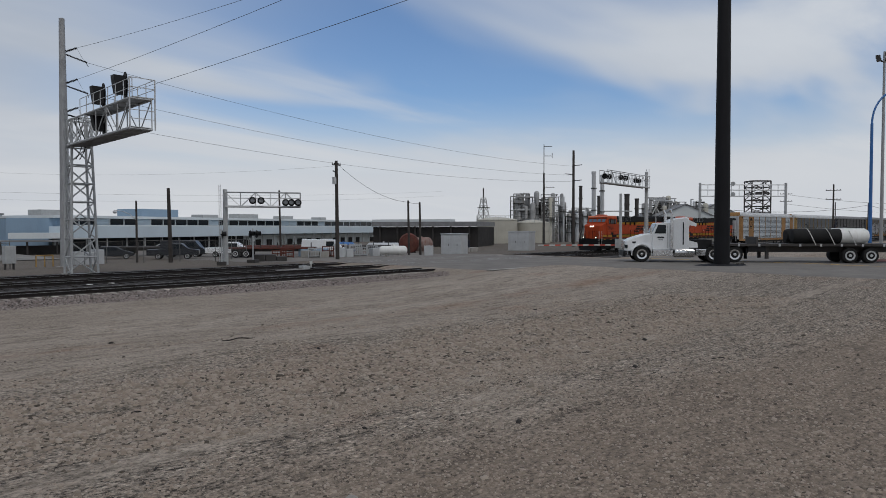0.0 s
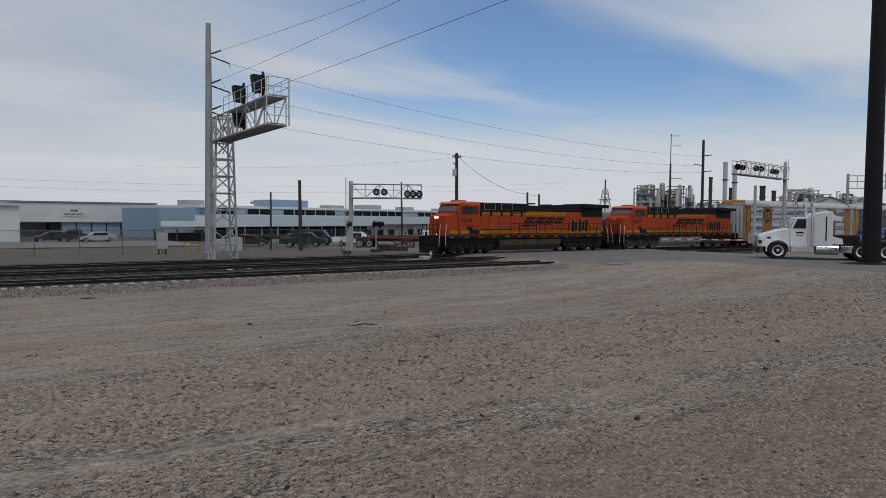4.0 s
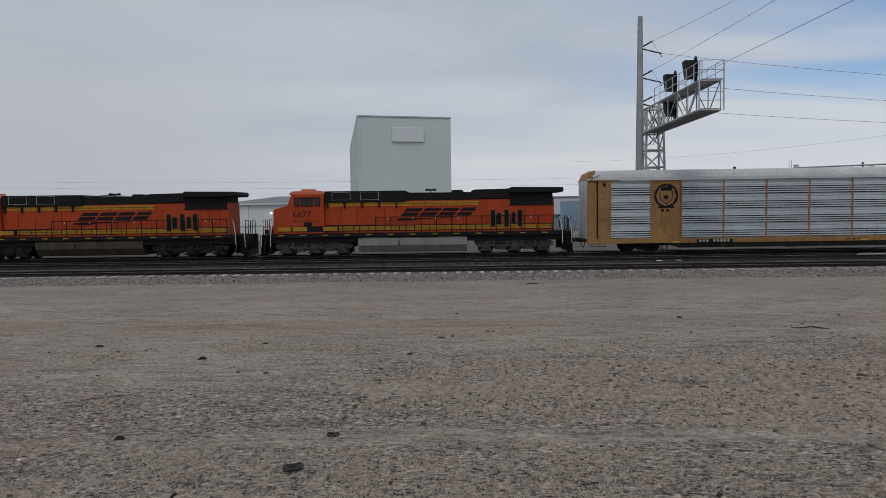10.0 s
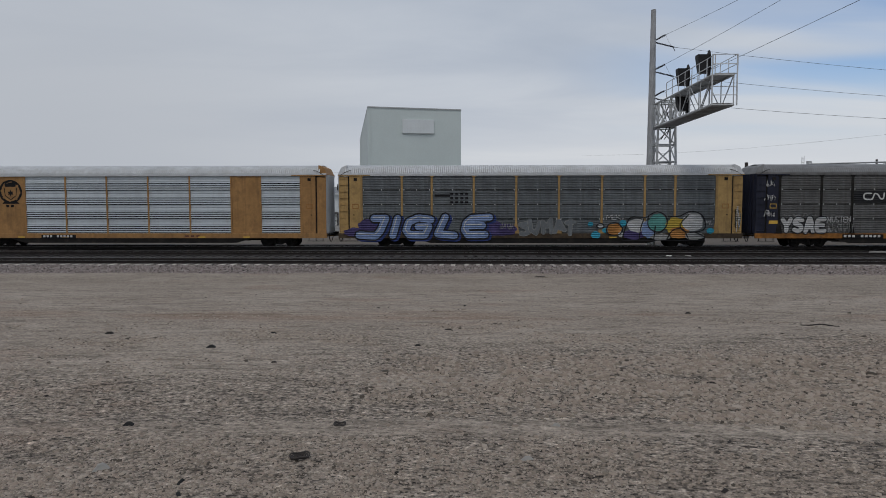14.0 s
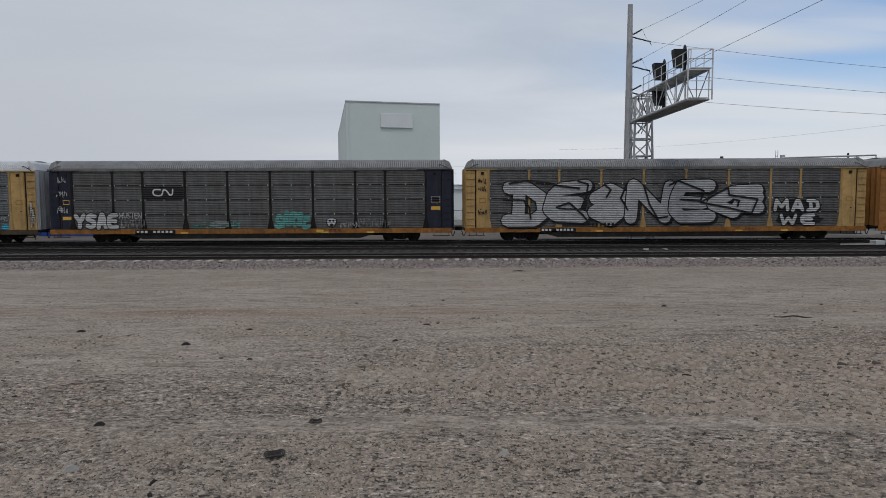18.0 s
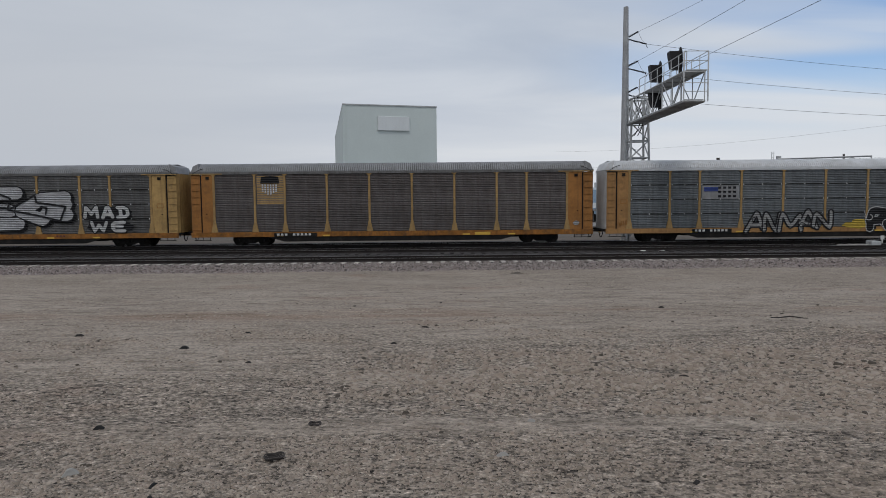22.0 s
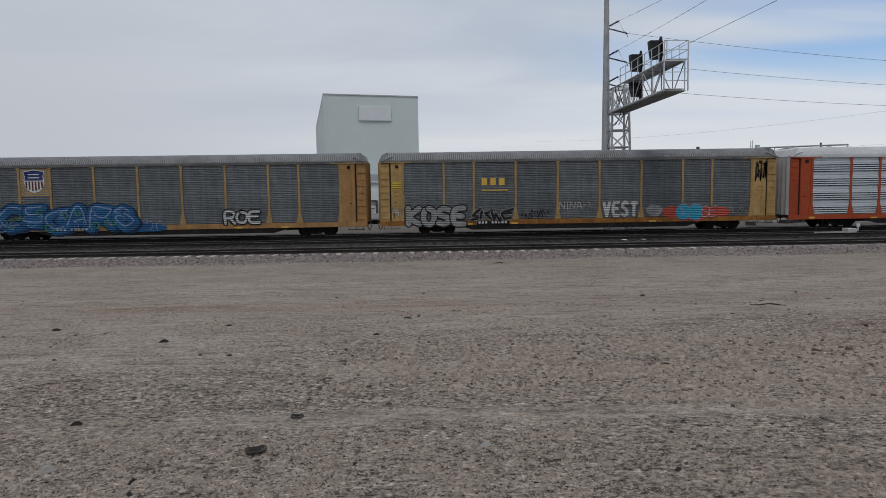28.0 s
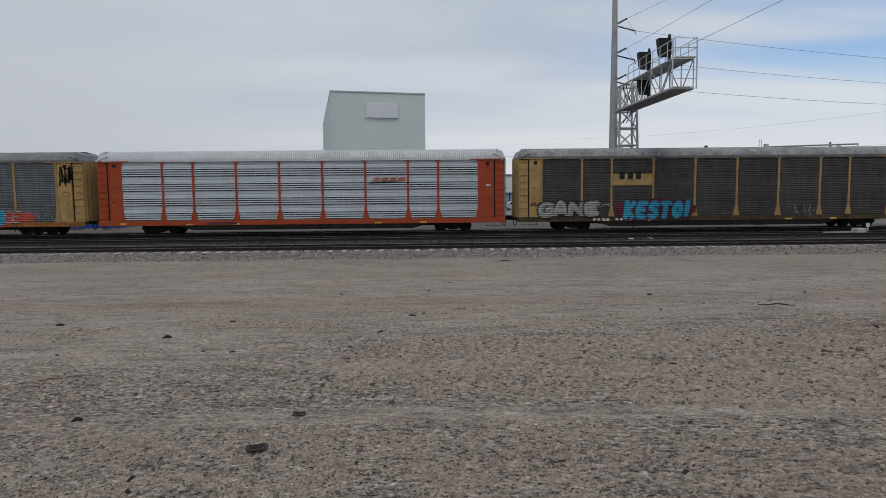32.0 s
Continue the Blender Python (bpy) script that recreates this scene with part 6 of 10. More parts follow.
def car_5():
    c = autorack("weathered grey autorack car with rust brown ends and yellow posts", "brown_car", "post_yellow", roof="roof_grey", **dict(GREY, panel="rusty_panel"))
    shield(c, 4.75, 6.6, 2.9, 4.95, "gr_black", "gr_white")
    plate("number_board", c, 5.9, 8.9, 0.64, 0.90, "soot_and_shade", -1.568, "dark number board")
    bars("reporting_marks", c, 6.1, 0.62, 2.5, 0.28, "mark_white", 1, -1.585, "white reporting marks", 9)
    plate("sill_mark", c, 20.0, 21.1, 0.66, 0.86, "mark_yellow", -1.568, "yellow sill mark")
    blob(c, 26.9, 1.25, 0.5, 0.35, "gr_pale", 64, -1.56)
    return c


def car_6():
    c = autorack("blue grey autorack car, yellow ends, black and white graffiti", "yellow_car", "post_yellow", "bluegrey_panel", "fine", "roof_white", "yellow_car", EDGES, joints=True)
    plate("wordmark_sheet", c, 6.85, 9.5, 3.02, 3.96, "roof_grey", -1.528, "paler repainted panel")
    plate("wordmark", c, 7.0, 8.0, 3.55, 3.85, "gr_blue", -1.545, "dark striped bar")
    bars("wordmark", c, 8.0, 3.02, 1.4, 0.9, "gr_black", 3, -1.548, "dark railway marks", 4)
    spray_word(c, "ANMAN", 9.9, 15.9, 0.72, 1.95, "gr_pale", "gr_black", 0.20, 0.11, -1.59, 0.05, 51, 0.12, True, 1.20, None, None, "white sprayed letters with dark outline")
    for k, (x, z, w, h) in enumerate(((16.7, 0.85, 2.2, 0.5), (17.3, 0.8, 1.4, 0.75), (20.0, 1.1, 1.0, 0.6), (24.2, 0.9, 1.9, 0.85), (25.2, 0.95, 1.4, 0.6))):
        blob(c, x, z, w, h, "gr_yellow", 52 + k, -1.580 - 0.001 * k)
    spray_word(c, "RSKE", 18.45, 24.9, 0.60, 2.40, "gr_black", "gr_white", 0.50, 0.06, -1.59, 0.06, 13, 0.13, True, 1.30, "gr_black", None, "black sprayed letters with white outline")
    swirl(c, 18.6, 0.65, 0.30, "gr_white", 67, 7, 6.4, 1.6, -1.63, 0.05)
    swirl(c, 10.0, 0.75, 0.24, "gr_black", 68, 7, 5.8, 1.1, -1.63, 0.06)
    scrawl(c, 0.95, 1.1, 1.0, 0.5, "brown_car", 65, 6, -1.56, 0.04)
    plate("number_board", c, 6.2, 9.0, 0.64, 0.92, "black", -1.568, "black number board")
    bars("reporting_marks", c, 6.4, 0.63, 2.4, 0.28, "mark_white", 1, -1.585, "white reporting marks", 9)
    return c


def car_7():
    c = autorack("grey autorack car with yellow ends, crest and bright blue graffiti", "yellow_car", "post_yellow", "bluegrey_panel", "fine", "roof_grey", "yellow_car", EDGES)
    plate("crest_sheet", c, 4.68, 6.62, 3.05, 4.98, "pale_yellow", -1.50, "pale yellow crest sheet")
    crest(c, 5.62, 4.12, 1.45, 1.6)
    spray_word(c, "CSGAR8", 3.0, 12.1, 0.55, 2.4, "gr_deep", "gr_navy", 0.62, 0.08, -1.60, 0.05, 17, 0.12, True, 1.30, "gr_navy", "gr_light", "deep blue interlocking sprayed letter")
    blob(c, 1.9, 0.5, 1.6, 1.0, "gr_deep", 18, -1.586)
    blob(c, 11.6, 0.45, 3.0, 0.7, "gr_deep", 19, -1.587)
    swirl(c, 2.0, 0.6, 0.36, "gr_pale", 61, 3, 1.6, 1.2)
    swirl(c, 3.2, 0.6, 0.34, "gr_green", 62, 9, 8.6, 1.7, -1.665, 0.11)
    swirl(c, 3.2, 0.6, 0.30, "gr_light", 63, 14, 8.8, 1.7, -1.69, 0.045)
    swirl(c, 11.9, 0.5, 0.34, "gr_light", 66, 4, 2.4, 1.1, -1.64, 0.05)
    spray_word(c, "ROE", 18.4, 20.9, 0.95, 1.9, "gr_white", "gr_black", 0.18, 0.09, -1.60, 0.0, 8, 0.04, True, 1.05, label="white sprayed letter")
    bars("small_tag", c, 7.0, 0.62, 2.2, 0.24, "gr_white", 1, -1.665, "white reporting marks", 9)
    return c


def car_8():
    c = autorack("grey autorack car with worn yellow ends and several sprayed words", "pale_yellow", "post_yellow", roof="roof_grey", **dict(GREY, panel="bluegrey_panel"))
    bars("wordmark", c, 7.25, 3.05, 1.85, 0.95, "mark_yellow", 1, -1.545, "gold wordmark bars", 3)
    plate("wordmark", c, 7.25, 9.1, 3.02, 3.10, "mark_yellow", -1.545, "gold underline")
    spray_word(c, "KOSE", 1.9, 6.1, 0.55, 2.0, "gr_pale", "gr_black", 0.38, 0.09, -1.60, 0.0, 70, 0.025, True, 1.08, None, None, "silver sprayed letter")
    spray_word(c, "SKWE", 6.5, 9.3, 0.95, 1.75, "gr_black", "gr_pale", 0.18, 0.05, -1.59, 0.1, 71, 0.2, False, 1.25, label="black and pale sprayed letter")
    scrawl(c, 9.9, 0.98, 2.2, 0.7, "gr_black", 72, 8, -1.585, 0.045)
    spray_word(c, "NINA", 12.72, 14.4, 1.62, 2.15, "gr_white", "grey_panel", 0.055, 0.005, -1.585, 0.0, 73, 0.05, False, 0.9, label="thin white sprayed letter")
    scrawl(c, 14.4, 1.5, 1.1, 0.7, "gr_pale", 74, 7, -1.585, 0.045)
    spray_word(c, "VEST", 15.8, 18.4, 1.02, 2.15, "gr_white", "grey_panel", 0.22, 0.04, -1.60, 0.0, 75, 0.04, False, 0.92, label="pale sprayed letter")
    blob(c, 18.85, 1.0, 1.35, 0.95, "gr_pale", 76, -1.583)
    for k, (x, z, w, h) in enumerate(((20.0, 0.85, 1.6, 0.95), (22.4, 0.8, 1.6, 1.0), (23.4, 0.9, 1.7, 0.8))):
        blob(c, x, z, w, h, "gr_red", 77 + k, -1.585 - 0.001 * k)
    spray_word(c, "OS", 21.1, 22.9, 0.80, 1.85, "gr_cyan", "gr_light", 0.36, 0.07, -1.60, 0.0, 80, 0.04, True, 1.05, "gr_red", None, "cyan sprayed letter")
    spray_word(c, "SE", 22.9, 24.0, 0.95, 1.70, "gr_white", "gr_red", 0.05, 0.01, -1.60, 0.0, 81, 0.06, True, 1.0)
    scrawl(c, 25.0, 1.1, 1.2, 0.5, "gr_pale", 82, 7, -1.585, 0.045)
    scrawl(c, 25.6, 1.95, 0.7, 0.25, "gr_pale", 83, 4, -1.585, 0.03)
    scrawl(c, 26.75, 3.4, 0.85, 1.5, "gr_black", 84, 8, -1.575, 0.07)
    scrawl(c, 0.95, 1.2, 0.6, 0.8, "gr_white", 85, 6, -1.575, 0.03)
    plate("small_plate", c, 1.0, 1.6, 3.2, 3.75, "gr_yellow", -1.545, "yellow data plate")
    plate("number_board", c, 6.9, 9.2, 0.64, 0.90, "soot_and_shade", -1.568, "dark number board")
    bars("reporting_marks", c, 7.0, 0.62, 2.1, 0.28, "mark_white", 1, -1.585, "white reporting marks", 9)
    return c


def car_9():
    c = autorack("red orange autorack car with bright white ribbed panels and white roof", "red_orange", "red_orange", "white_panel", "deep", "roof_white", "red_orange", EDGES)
    for k in range(4):
        for a, b in ((3.62, 3.71), (3.75, 3.84)):
            bm = bmesh.new()
            x = 19.05 + 0.58 * k
            prism(bm, [(x + 0.6 * (z - 3.62) + q, z) for q, z in ((0, a), (0.48, a), (0.48, b), (0.04, b))], -1.565, -1.555)
            part("wordmark", bm, "red_orange", c, "orange slanted wordmark bar")
    bm = bmesh.new()
    prism(bm, [(18.75, 3.44), (18.95, 3.56), (21.3, 3.58), (19.6, 3.50)], -1.566, -1.555)
    part("wordmark_swoosh", bm, "gr_black", c, "dark swoosh")
    plate("number_board", c, 7.6, 9.6, 0.68, 0.86, "red_brown", -1.568, "dull number board")
    plate("small_plate", c, 27.0, 27.3, 3.2, 3.32, "mark_white", -1.56, "small white data plate")
    plate("sill_mark", c, 1.6, 2.0, 0.70, 0.84, "mark_yellow", -1.568, "yellow sill mark")
    return c


def car_10():
    c = autorack("dark grey autorack car with yellow ends and cyan graffiti", "pale_yellow", "post_yellow", roof="roof_streaked", **dict(GREY, panel="dark_panel", sill="sill_dark"))
    plate("logo_board", c, 6.78, 9.58, 3.15, 3.96, "pale_yellow", -1.535, "faded yellow logo board")
    bars("logo", c, 7.25, 3.20, 1.75, 1.0, "gr_black", 1, -1.550, "dark logo bars", 3)
    for k, (x, z, w, h) in enumerate(((6.8, 0.75, 2.2, 1.4), (8.2, 0.7, 3.2, 1.6), (10.6, 0.7, 2.2, 1.55))):
        blob(c, x, z, w, h, "gr_maroon", 81 + k, -1.580 - 0.001 * k)
    spray_word(c, "KESTO!", 7.5, 12.2, 0.76, 2.05, "gr_cyan", "gr_deep", 0.34, 0.05, -1.60, 0.14, 84, 0.03, False, 0.94, "gr_maroon", None, "cyan sprayed letter")
    spray_word(c, "GANE", 1.5, 5.75, 0.95, 2.05, "gr_pale", "gr_black", 0.40, 0.07, -1.60, 0.0, 83, 0.07, True, 1.14, None, "gr_white", "pale bubble letter")
    scrawl(c, 5.8, 1.6, 0.9, 0.4, "gr_white", 86, 5, -1.585, 0.04)
    scrawl(c, 0.95, 1.7, 0.7, 0.35, "gr_black", 87, 5, -1.56, 0.04)
    scrawl(c, 19.6, 0.9, 2.0, 0.9, "gr_pale", 88, 7, -1.585, 0.04)
    bars("reporting_marks", c, 5.4, 0.60, 3.2, 0.28, "mark_white", 1, -1.575, "white reporting marks", 10)
    return c


# front end of each vehicle along the train, and the vehicle
TRAIN = [(-25.30, locomotive("7064", "tank_brown", "truck_dark", "headlight")), (-2.25, locomotive("6677", "tank_grey", "truck_grey", "lamp_off"))]
for i, build in enumerate((car_1, car_2, car_3, car_4, car_5, car_6, car_7, car_8, car_9, car_10)):
    TRAIN.append((20.75 + 29.14 * i + max(0.14 - 0.08 * i, 0.0), build()))
TRAIN[1][1]["label"] = "second orange and black road locomotive with grey tank, number 6677"

# ---- masts, signals and poles ----
def cable(name, p0, p1, sag, r, parent=None, n=14, label=""):
    bm = bmesh.new()
    p0, p1 = Vector(p0), Vector(p1)
    axis = (p1 - p0).normalized()
    side = axis.cross(Vector((0, 0, 1))).normalized()
    rings = []
    for i in range(n + 1):
        t = i / n
        p = p0.lerp(p1, t) - Vector((0, 0, sag * 4 * t * (1 - t)))
        rings.append([bm.verts.new(p + side * (r * a) + Vector((0, 0, r * b))) for a, b in ((1, 0), (0, 1), (-1, 0), (0, -1))])
    for a, b in zip(rings, rings[1:]):
        for k in range(4):
            bm.faces.new((a[k], a[(k + 1) % 4], b[(k + 1) % 4], b[k]))
    if parent is not None:
        return part(name, bm, "cable", parent, label)
    return tagged(new(name, finish(bm, name, "cable")), label or "thin overhead power wire", "power line")


def power_mast():
    x, y = 17.6, 63.0
    root = thing("power_mast", Matrix.Translation((x, y, 0.1)), "tall tapered grey steel power line mast", "utility pole")
    bm = bmesh.new()
    tube(bm, (0, 0, 0), (0, 0, 21.0), 0.46, 0.22, 12)
    part("shaft", bm, "mast_steel", root, "tapered twelve-sided steel shaft", True)
    bm = bmesh.new()
    tube(bm, (0, 0, 0.0), (0, 0, 0.12), 0.75, n=16)
    part("base_plate", bm, "concrete", root)
    for z in (18.4, 15.75, 13.35):
        bm = bmesh.new()
        a, b = Vector((0.28, 0, z - 0.1)), Vector((1.05, -0.35, z + 0.28))
        for k in range(9):
            p, q = a.lerp(b, k / 9), a.lerp(b, (k + 0.55) / 9)
            tube(bm, p, q, 0.095, n=8)
        tube(bm, a, b, 0.045, n=6)
        part("strain_insulator", bm, "insulator", root, "dark ribbed insulator")
        bm = bmesh.new()
        a, b = Vector((0.28, 0, z - 0.35)), Vector((2.0, 0.1, z - 0.75))
        for k in range(16):
            p, q = a.lerp(b, k / 16), a.lerp(b, (k + 0.5) / 16)
            tube(bm, p, q, 0.075, n=8)
        tube(bm, a, b, 0.03, n=6)
        tube(bm, b + Vector((-0.1, 0, -0.05)), b + Vector((0.05, 0, -0.32)), 0.03, n=5)
        part("strain_insulator", bm, "insulator", root, "dark ribbed insulator")
        cable("jumper", (1.05, -0.35, z + 0.28), (2.0, 0.1, z - 0.75), 0.25, 0.014, root, 8)
    bm = bmesh.new()
    for k in range(40):
        z = 1.5 + k * 0.42
        s = 1 if k % 2 else -1
        tube(bm, (0.0, -0.38, z), (s * 0.16, -0.50, z), 0.02, n=4)
    part("climbing_step", bm, "mast_steel", root)
    return x, y


mx, my = power_mast()
for z, end in ((18.4, (21.0, 42.1, 18.3)), (15.75, (19.0, 33.3, 15.7)), (13.35, (18.9, 23.6, 13.3))):
    a = Vector((mx + 1.05, my - 0.35, z + 0.38))
    cable("power_wire", a, a + (Vector(end) - a) * 2.2, 0.4, 0.014)
for z, end in ((18.4, 14.4), (15.75, 12.8), (13.35, 11.7)):
    cable("power_wire", (mx + 2.0, my + 0.1, z - 0.65), (101.3, 68.4, end), 1.5, 0.014, None, 24)
for z0, z1 in ((9.5, 9.0), (8.2, 7.6)):
    cable("power_wire", (-160, 150, z0 + 4), (-4, 146, z1 + 1.2), 1.0, 0.012, None, 14)
    cable("power_wire", (-4, 146, z1 + 1.2), (150, 150, z1 + 6), 1.5, 0.012, None, 14)


def lattice(bm, legs, z0, z1, bays, r, crossed=True):
    """A braced tower on four legs; its bays hold one diagonal or two."""
    lo, hi = legs
    for a, b in zip(lo, hi):
        tube(bm, (*a, z0), (*b, z1), r * 1.5, n=6)
    for k in range(bays + 1):
        t = k / bays
        z = z0 + (z1 - z0) * t
        ring = [Vector((*a, z)).lerp(Vector((*b, z)), t) for a, b in zip(lo, hi)]
        t2 = (k + 1) / bays
        z2 = z0 + (z1 - z0) * t2
        nxt = [Vector((*a, z2)).lerp(Vector((*b, z2)), t2) for a, b in zip(lo, hi)]
        for i in range(4):
            j = (i + 1) % 4
            tube(bm, ring[i], ring[j], r, n=5)
            if k < bays:
                tube(bm, ring[i] if k % 2 else ring[j], nxt[j] if k % 2 else nxt[i], r * 0.9, n=5)
                if crossed:
                    tube(bm, ring[j] if k % 2 else ring[i], nxt[i] if k % 2 else nxt[j], r * 0.9, n=5)


def signal_head(parent, x, y, z, w=0.78, h=1.15):
    """A hooded colour-light signal seen from the side of its background plate."""
    bm = bmesh.new()
    prism(bm, [(x - 0.42 * w, z), (x + 0.30 * w, z), (x + 0.34 * w, z + h), (x - 0.62 * w, z + h), (x - 0.60 * w, z + 0.8 * h)], y - 0.28, y + 0.28)
    head = part("signal_head", bm, "signal_black", parent, "black hooded signal head")
    bm = bmesh.new()
    n = 14
    ring = [(y + 0.42 * math.cos(2 * math.pi * k / n), z + h / 2 + (0.32 + h / 2) * math.sin(2 * math.pi * k / n)) for k in range(n)]
    a = [bm.verts.new((x + 0.36 * w, yy, zz)) for yy, zz in ring]
    b = [bm.verts.new((x + 0.42 * w, yy, zz)) for yy, zz in ring]
    bm.faces.new(a)
    bm.faces.new(b[::-1])
    for i in range(n):
        bm.faces.new((a[i], a[(i + 1) % n], b[(i + 1) % n], b[i]))
    part("background_plate", bm, "signal_black", head)


def cantilever_signal():
    root = thing("cantilever_signal", Matrix.Translation((0, 0, 0.1)), "grey lattice railway signal cantilever with black signal heads over the tracks", "railway signal")
    x0, x1, y0, y1 = 14.95, 16.25, 51.7, 53.0
    bm = bmesh.new()
    legs = [(x0, y0), (x1, y0), (x1, y1), (x0, y1)]
    feet = [(x0 - 0.2, y0 - 0.15), (x1 + 0.25, y0 - 0.15), (x1 + 0.25, y1 + 0.15), (x0 - 0.2, y1 + 0.15)]
    lattice(bm, (feet, legs), 0.0, 9.1, 7, 0.058, False)
    part("tower", bm, "signal_grey", root, "braced lattice tower")
    bm = bmesh.new()
    lattice(bm, (legs, legs), 9.1, 11.0, 1, 0.058)
    part("tower_head", bm, "signal_grey", root)
    for p in feet:
        bm = bmesh.new()
        box(bm, p[0] - 0.18, p[0] + 0.18, p[1] - 0.18, p[1] + 0.18, 0.0, 0.10)
        part("foot", bm, "concrete", root)
    tip, base = 40.2, 51.7
    bm = bmesh.new()
    n = 6
    for x in (14.72, 15.97):
        tube(bm, (x, base, 9.12), (x, tip, 9.12), 0.075, n=6)
        tube(bm, (x, base, 10.85), (x, tip, 10.85), 0.06, n=6)
        for k in range(n + 1):
            y = base + (tip - base) * k / n
            tube(bm, (x, y, 9.12), (x, y, 10.85), 0.035, n=5)
            if k < n:
                y2 = base + (tip - base) * (k + 1) / n
                tube(bm, (x, y, 9.12 if k % 2 else 10.85), (x, y2, 10.85 if k % 2 else 9.12), 0.035, n=5)
    for k in range(n + 1):
        y = base + (tip - base) * k / n
        tube(bm, (14.72, y, 9.12), (15.97, y, 9.12), 0.04, n=5)
        tube(bm, (14.72, y, 10.85), (15.97, y, 10.85), 0.04, n=5)
    part("arm_truss", bm, "signal_grey", root, "cantilever truss arm")
    # grating on cross beams
    grate = part("lower_walkway", bm_box(14.78, 15.92, tip, base, 9.20, 9.23), "signal_grey", root, "grated lower walkway")
    for k in range(19):
        y = tip + 0.3 + k * 0.6
        part("cross_beam", bm_box(14.74, 15.96, y - 0.035, y + 0.035, 9.06, 9.197), "mast_steel", grate)
    bm = bmesh.new()
    box(bm, 14.92, 16.12, tip, base - 2.5, 10.92, 10.98)
    part("upper_walkway", bm, "signal_grey", root, "grated upper walkway")
    for x in (14.87, 16.17):
        bm = bmesh.new()
        for z in (11.5, 12.05):
            tube(bm, (x, tip, z), (x, base - 2.2, z), 0.025, n=5)
        for k in range(8):
            y = tip + (base - 2.2 - tip) * k / 7
            tube(bm, (x, y, 10.95), (x, y, 12.05), 0.028, n=5)
        part("walkway_railing", bm, "galv", root, "pale walkway railing")
    bm = bmesh.new()
    for z in (9.7, 10.2, 11.5, 12.05):
        tube(bm, (14.72, tip, z), (16.17, tip, z), 0.025, n=5)
    for x in (14.72, 16.17):
        tube(bm, (x, tip, 9.1), (x, tip, 12.05), 0.045, n=6)
    part("end_railing", bm, "galv", root)
    bm = bmesh.new()
    for x in (14.75, 14.75):
        for s in (-0.18, 0.18):
            tube(bm, (x, 52.3 + s, 0.2), (x, 52.3 + s, 11.8), 0.022, n=5)
    for z in np.arange(0.5, 11.7, 0.33):
        tube(bm, (14.75, 52.12, z), (14.75, 52.48, z), 0.014, n=4)
    part("ladder", bm, "galv", root)
    for dx_ in (0.25, 0.5):
        bm = bmesh.new()
        prev = Vector((15.0 + dx_, 51.9, 8.2))
        for k in range(1, 9):
            p = Vector((15.0 + dx_ + 0.3 * math.sin(k * 0.6), 51.9 - k * 0.12, 8.2 + k * 0.36))
            tube(bm, prev, p, 0.03, n=5)
            prev = p
        part("cable_loop", bm, "rubber", root)
    signal_head(root, 15.77, 44.6, 11.8)
    signal_head(root, 15.77, 48.6, 11.7)
    signal_head(root, 15.77, 48.6, 9.9)
    for y, z0, z1 in ((44.6, 9.2, 12.9), (48.6, 9.2, 12.6)):
        bm = bmesh.new()
        tube(bm, (16.17, y, z0), (16.17, y, z1), 0.05, n=8)
        part("signal_post", bm, "galv", root)
    bm = bmesh.new()
    for z in np.arange(9.4, 12.7, 0.3):
        tube(bm, (16.32, 48.45, z), (16.32, 48.75, z), 0.015, n=4)
        tube(bm, (16.32, 44.45, z), (16.32, 44.75, z), 0.015, n=4)
    part("signal_ladder", bm, "galv", root)


cantilever_signal()


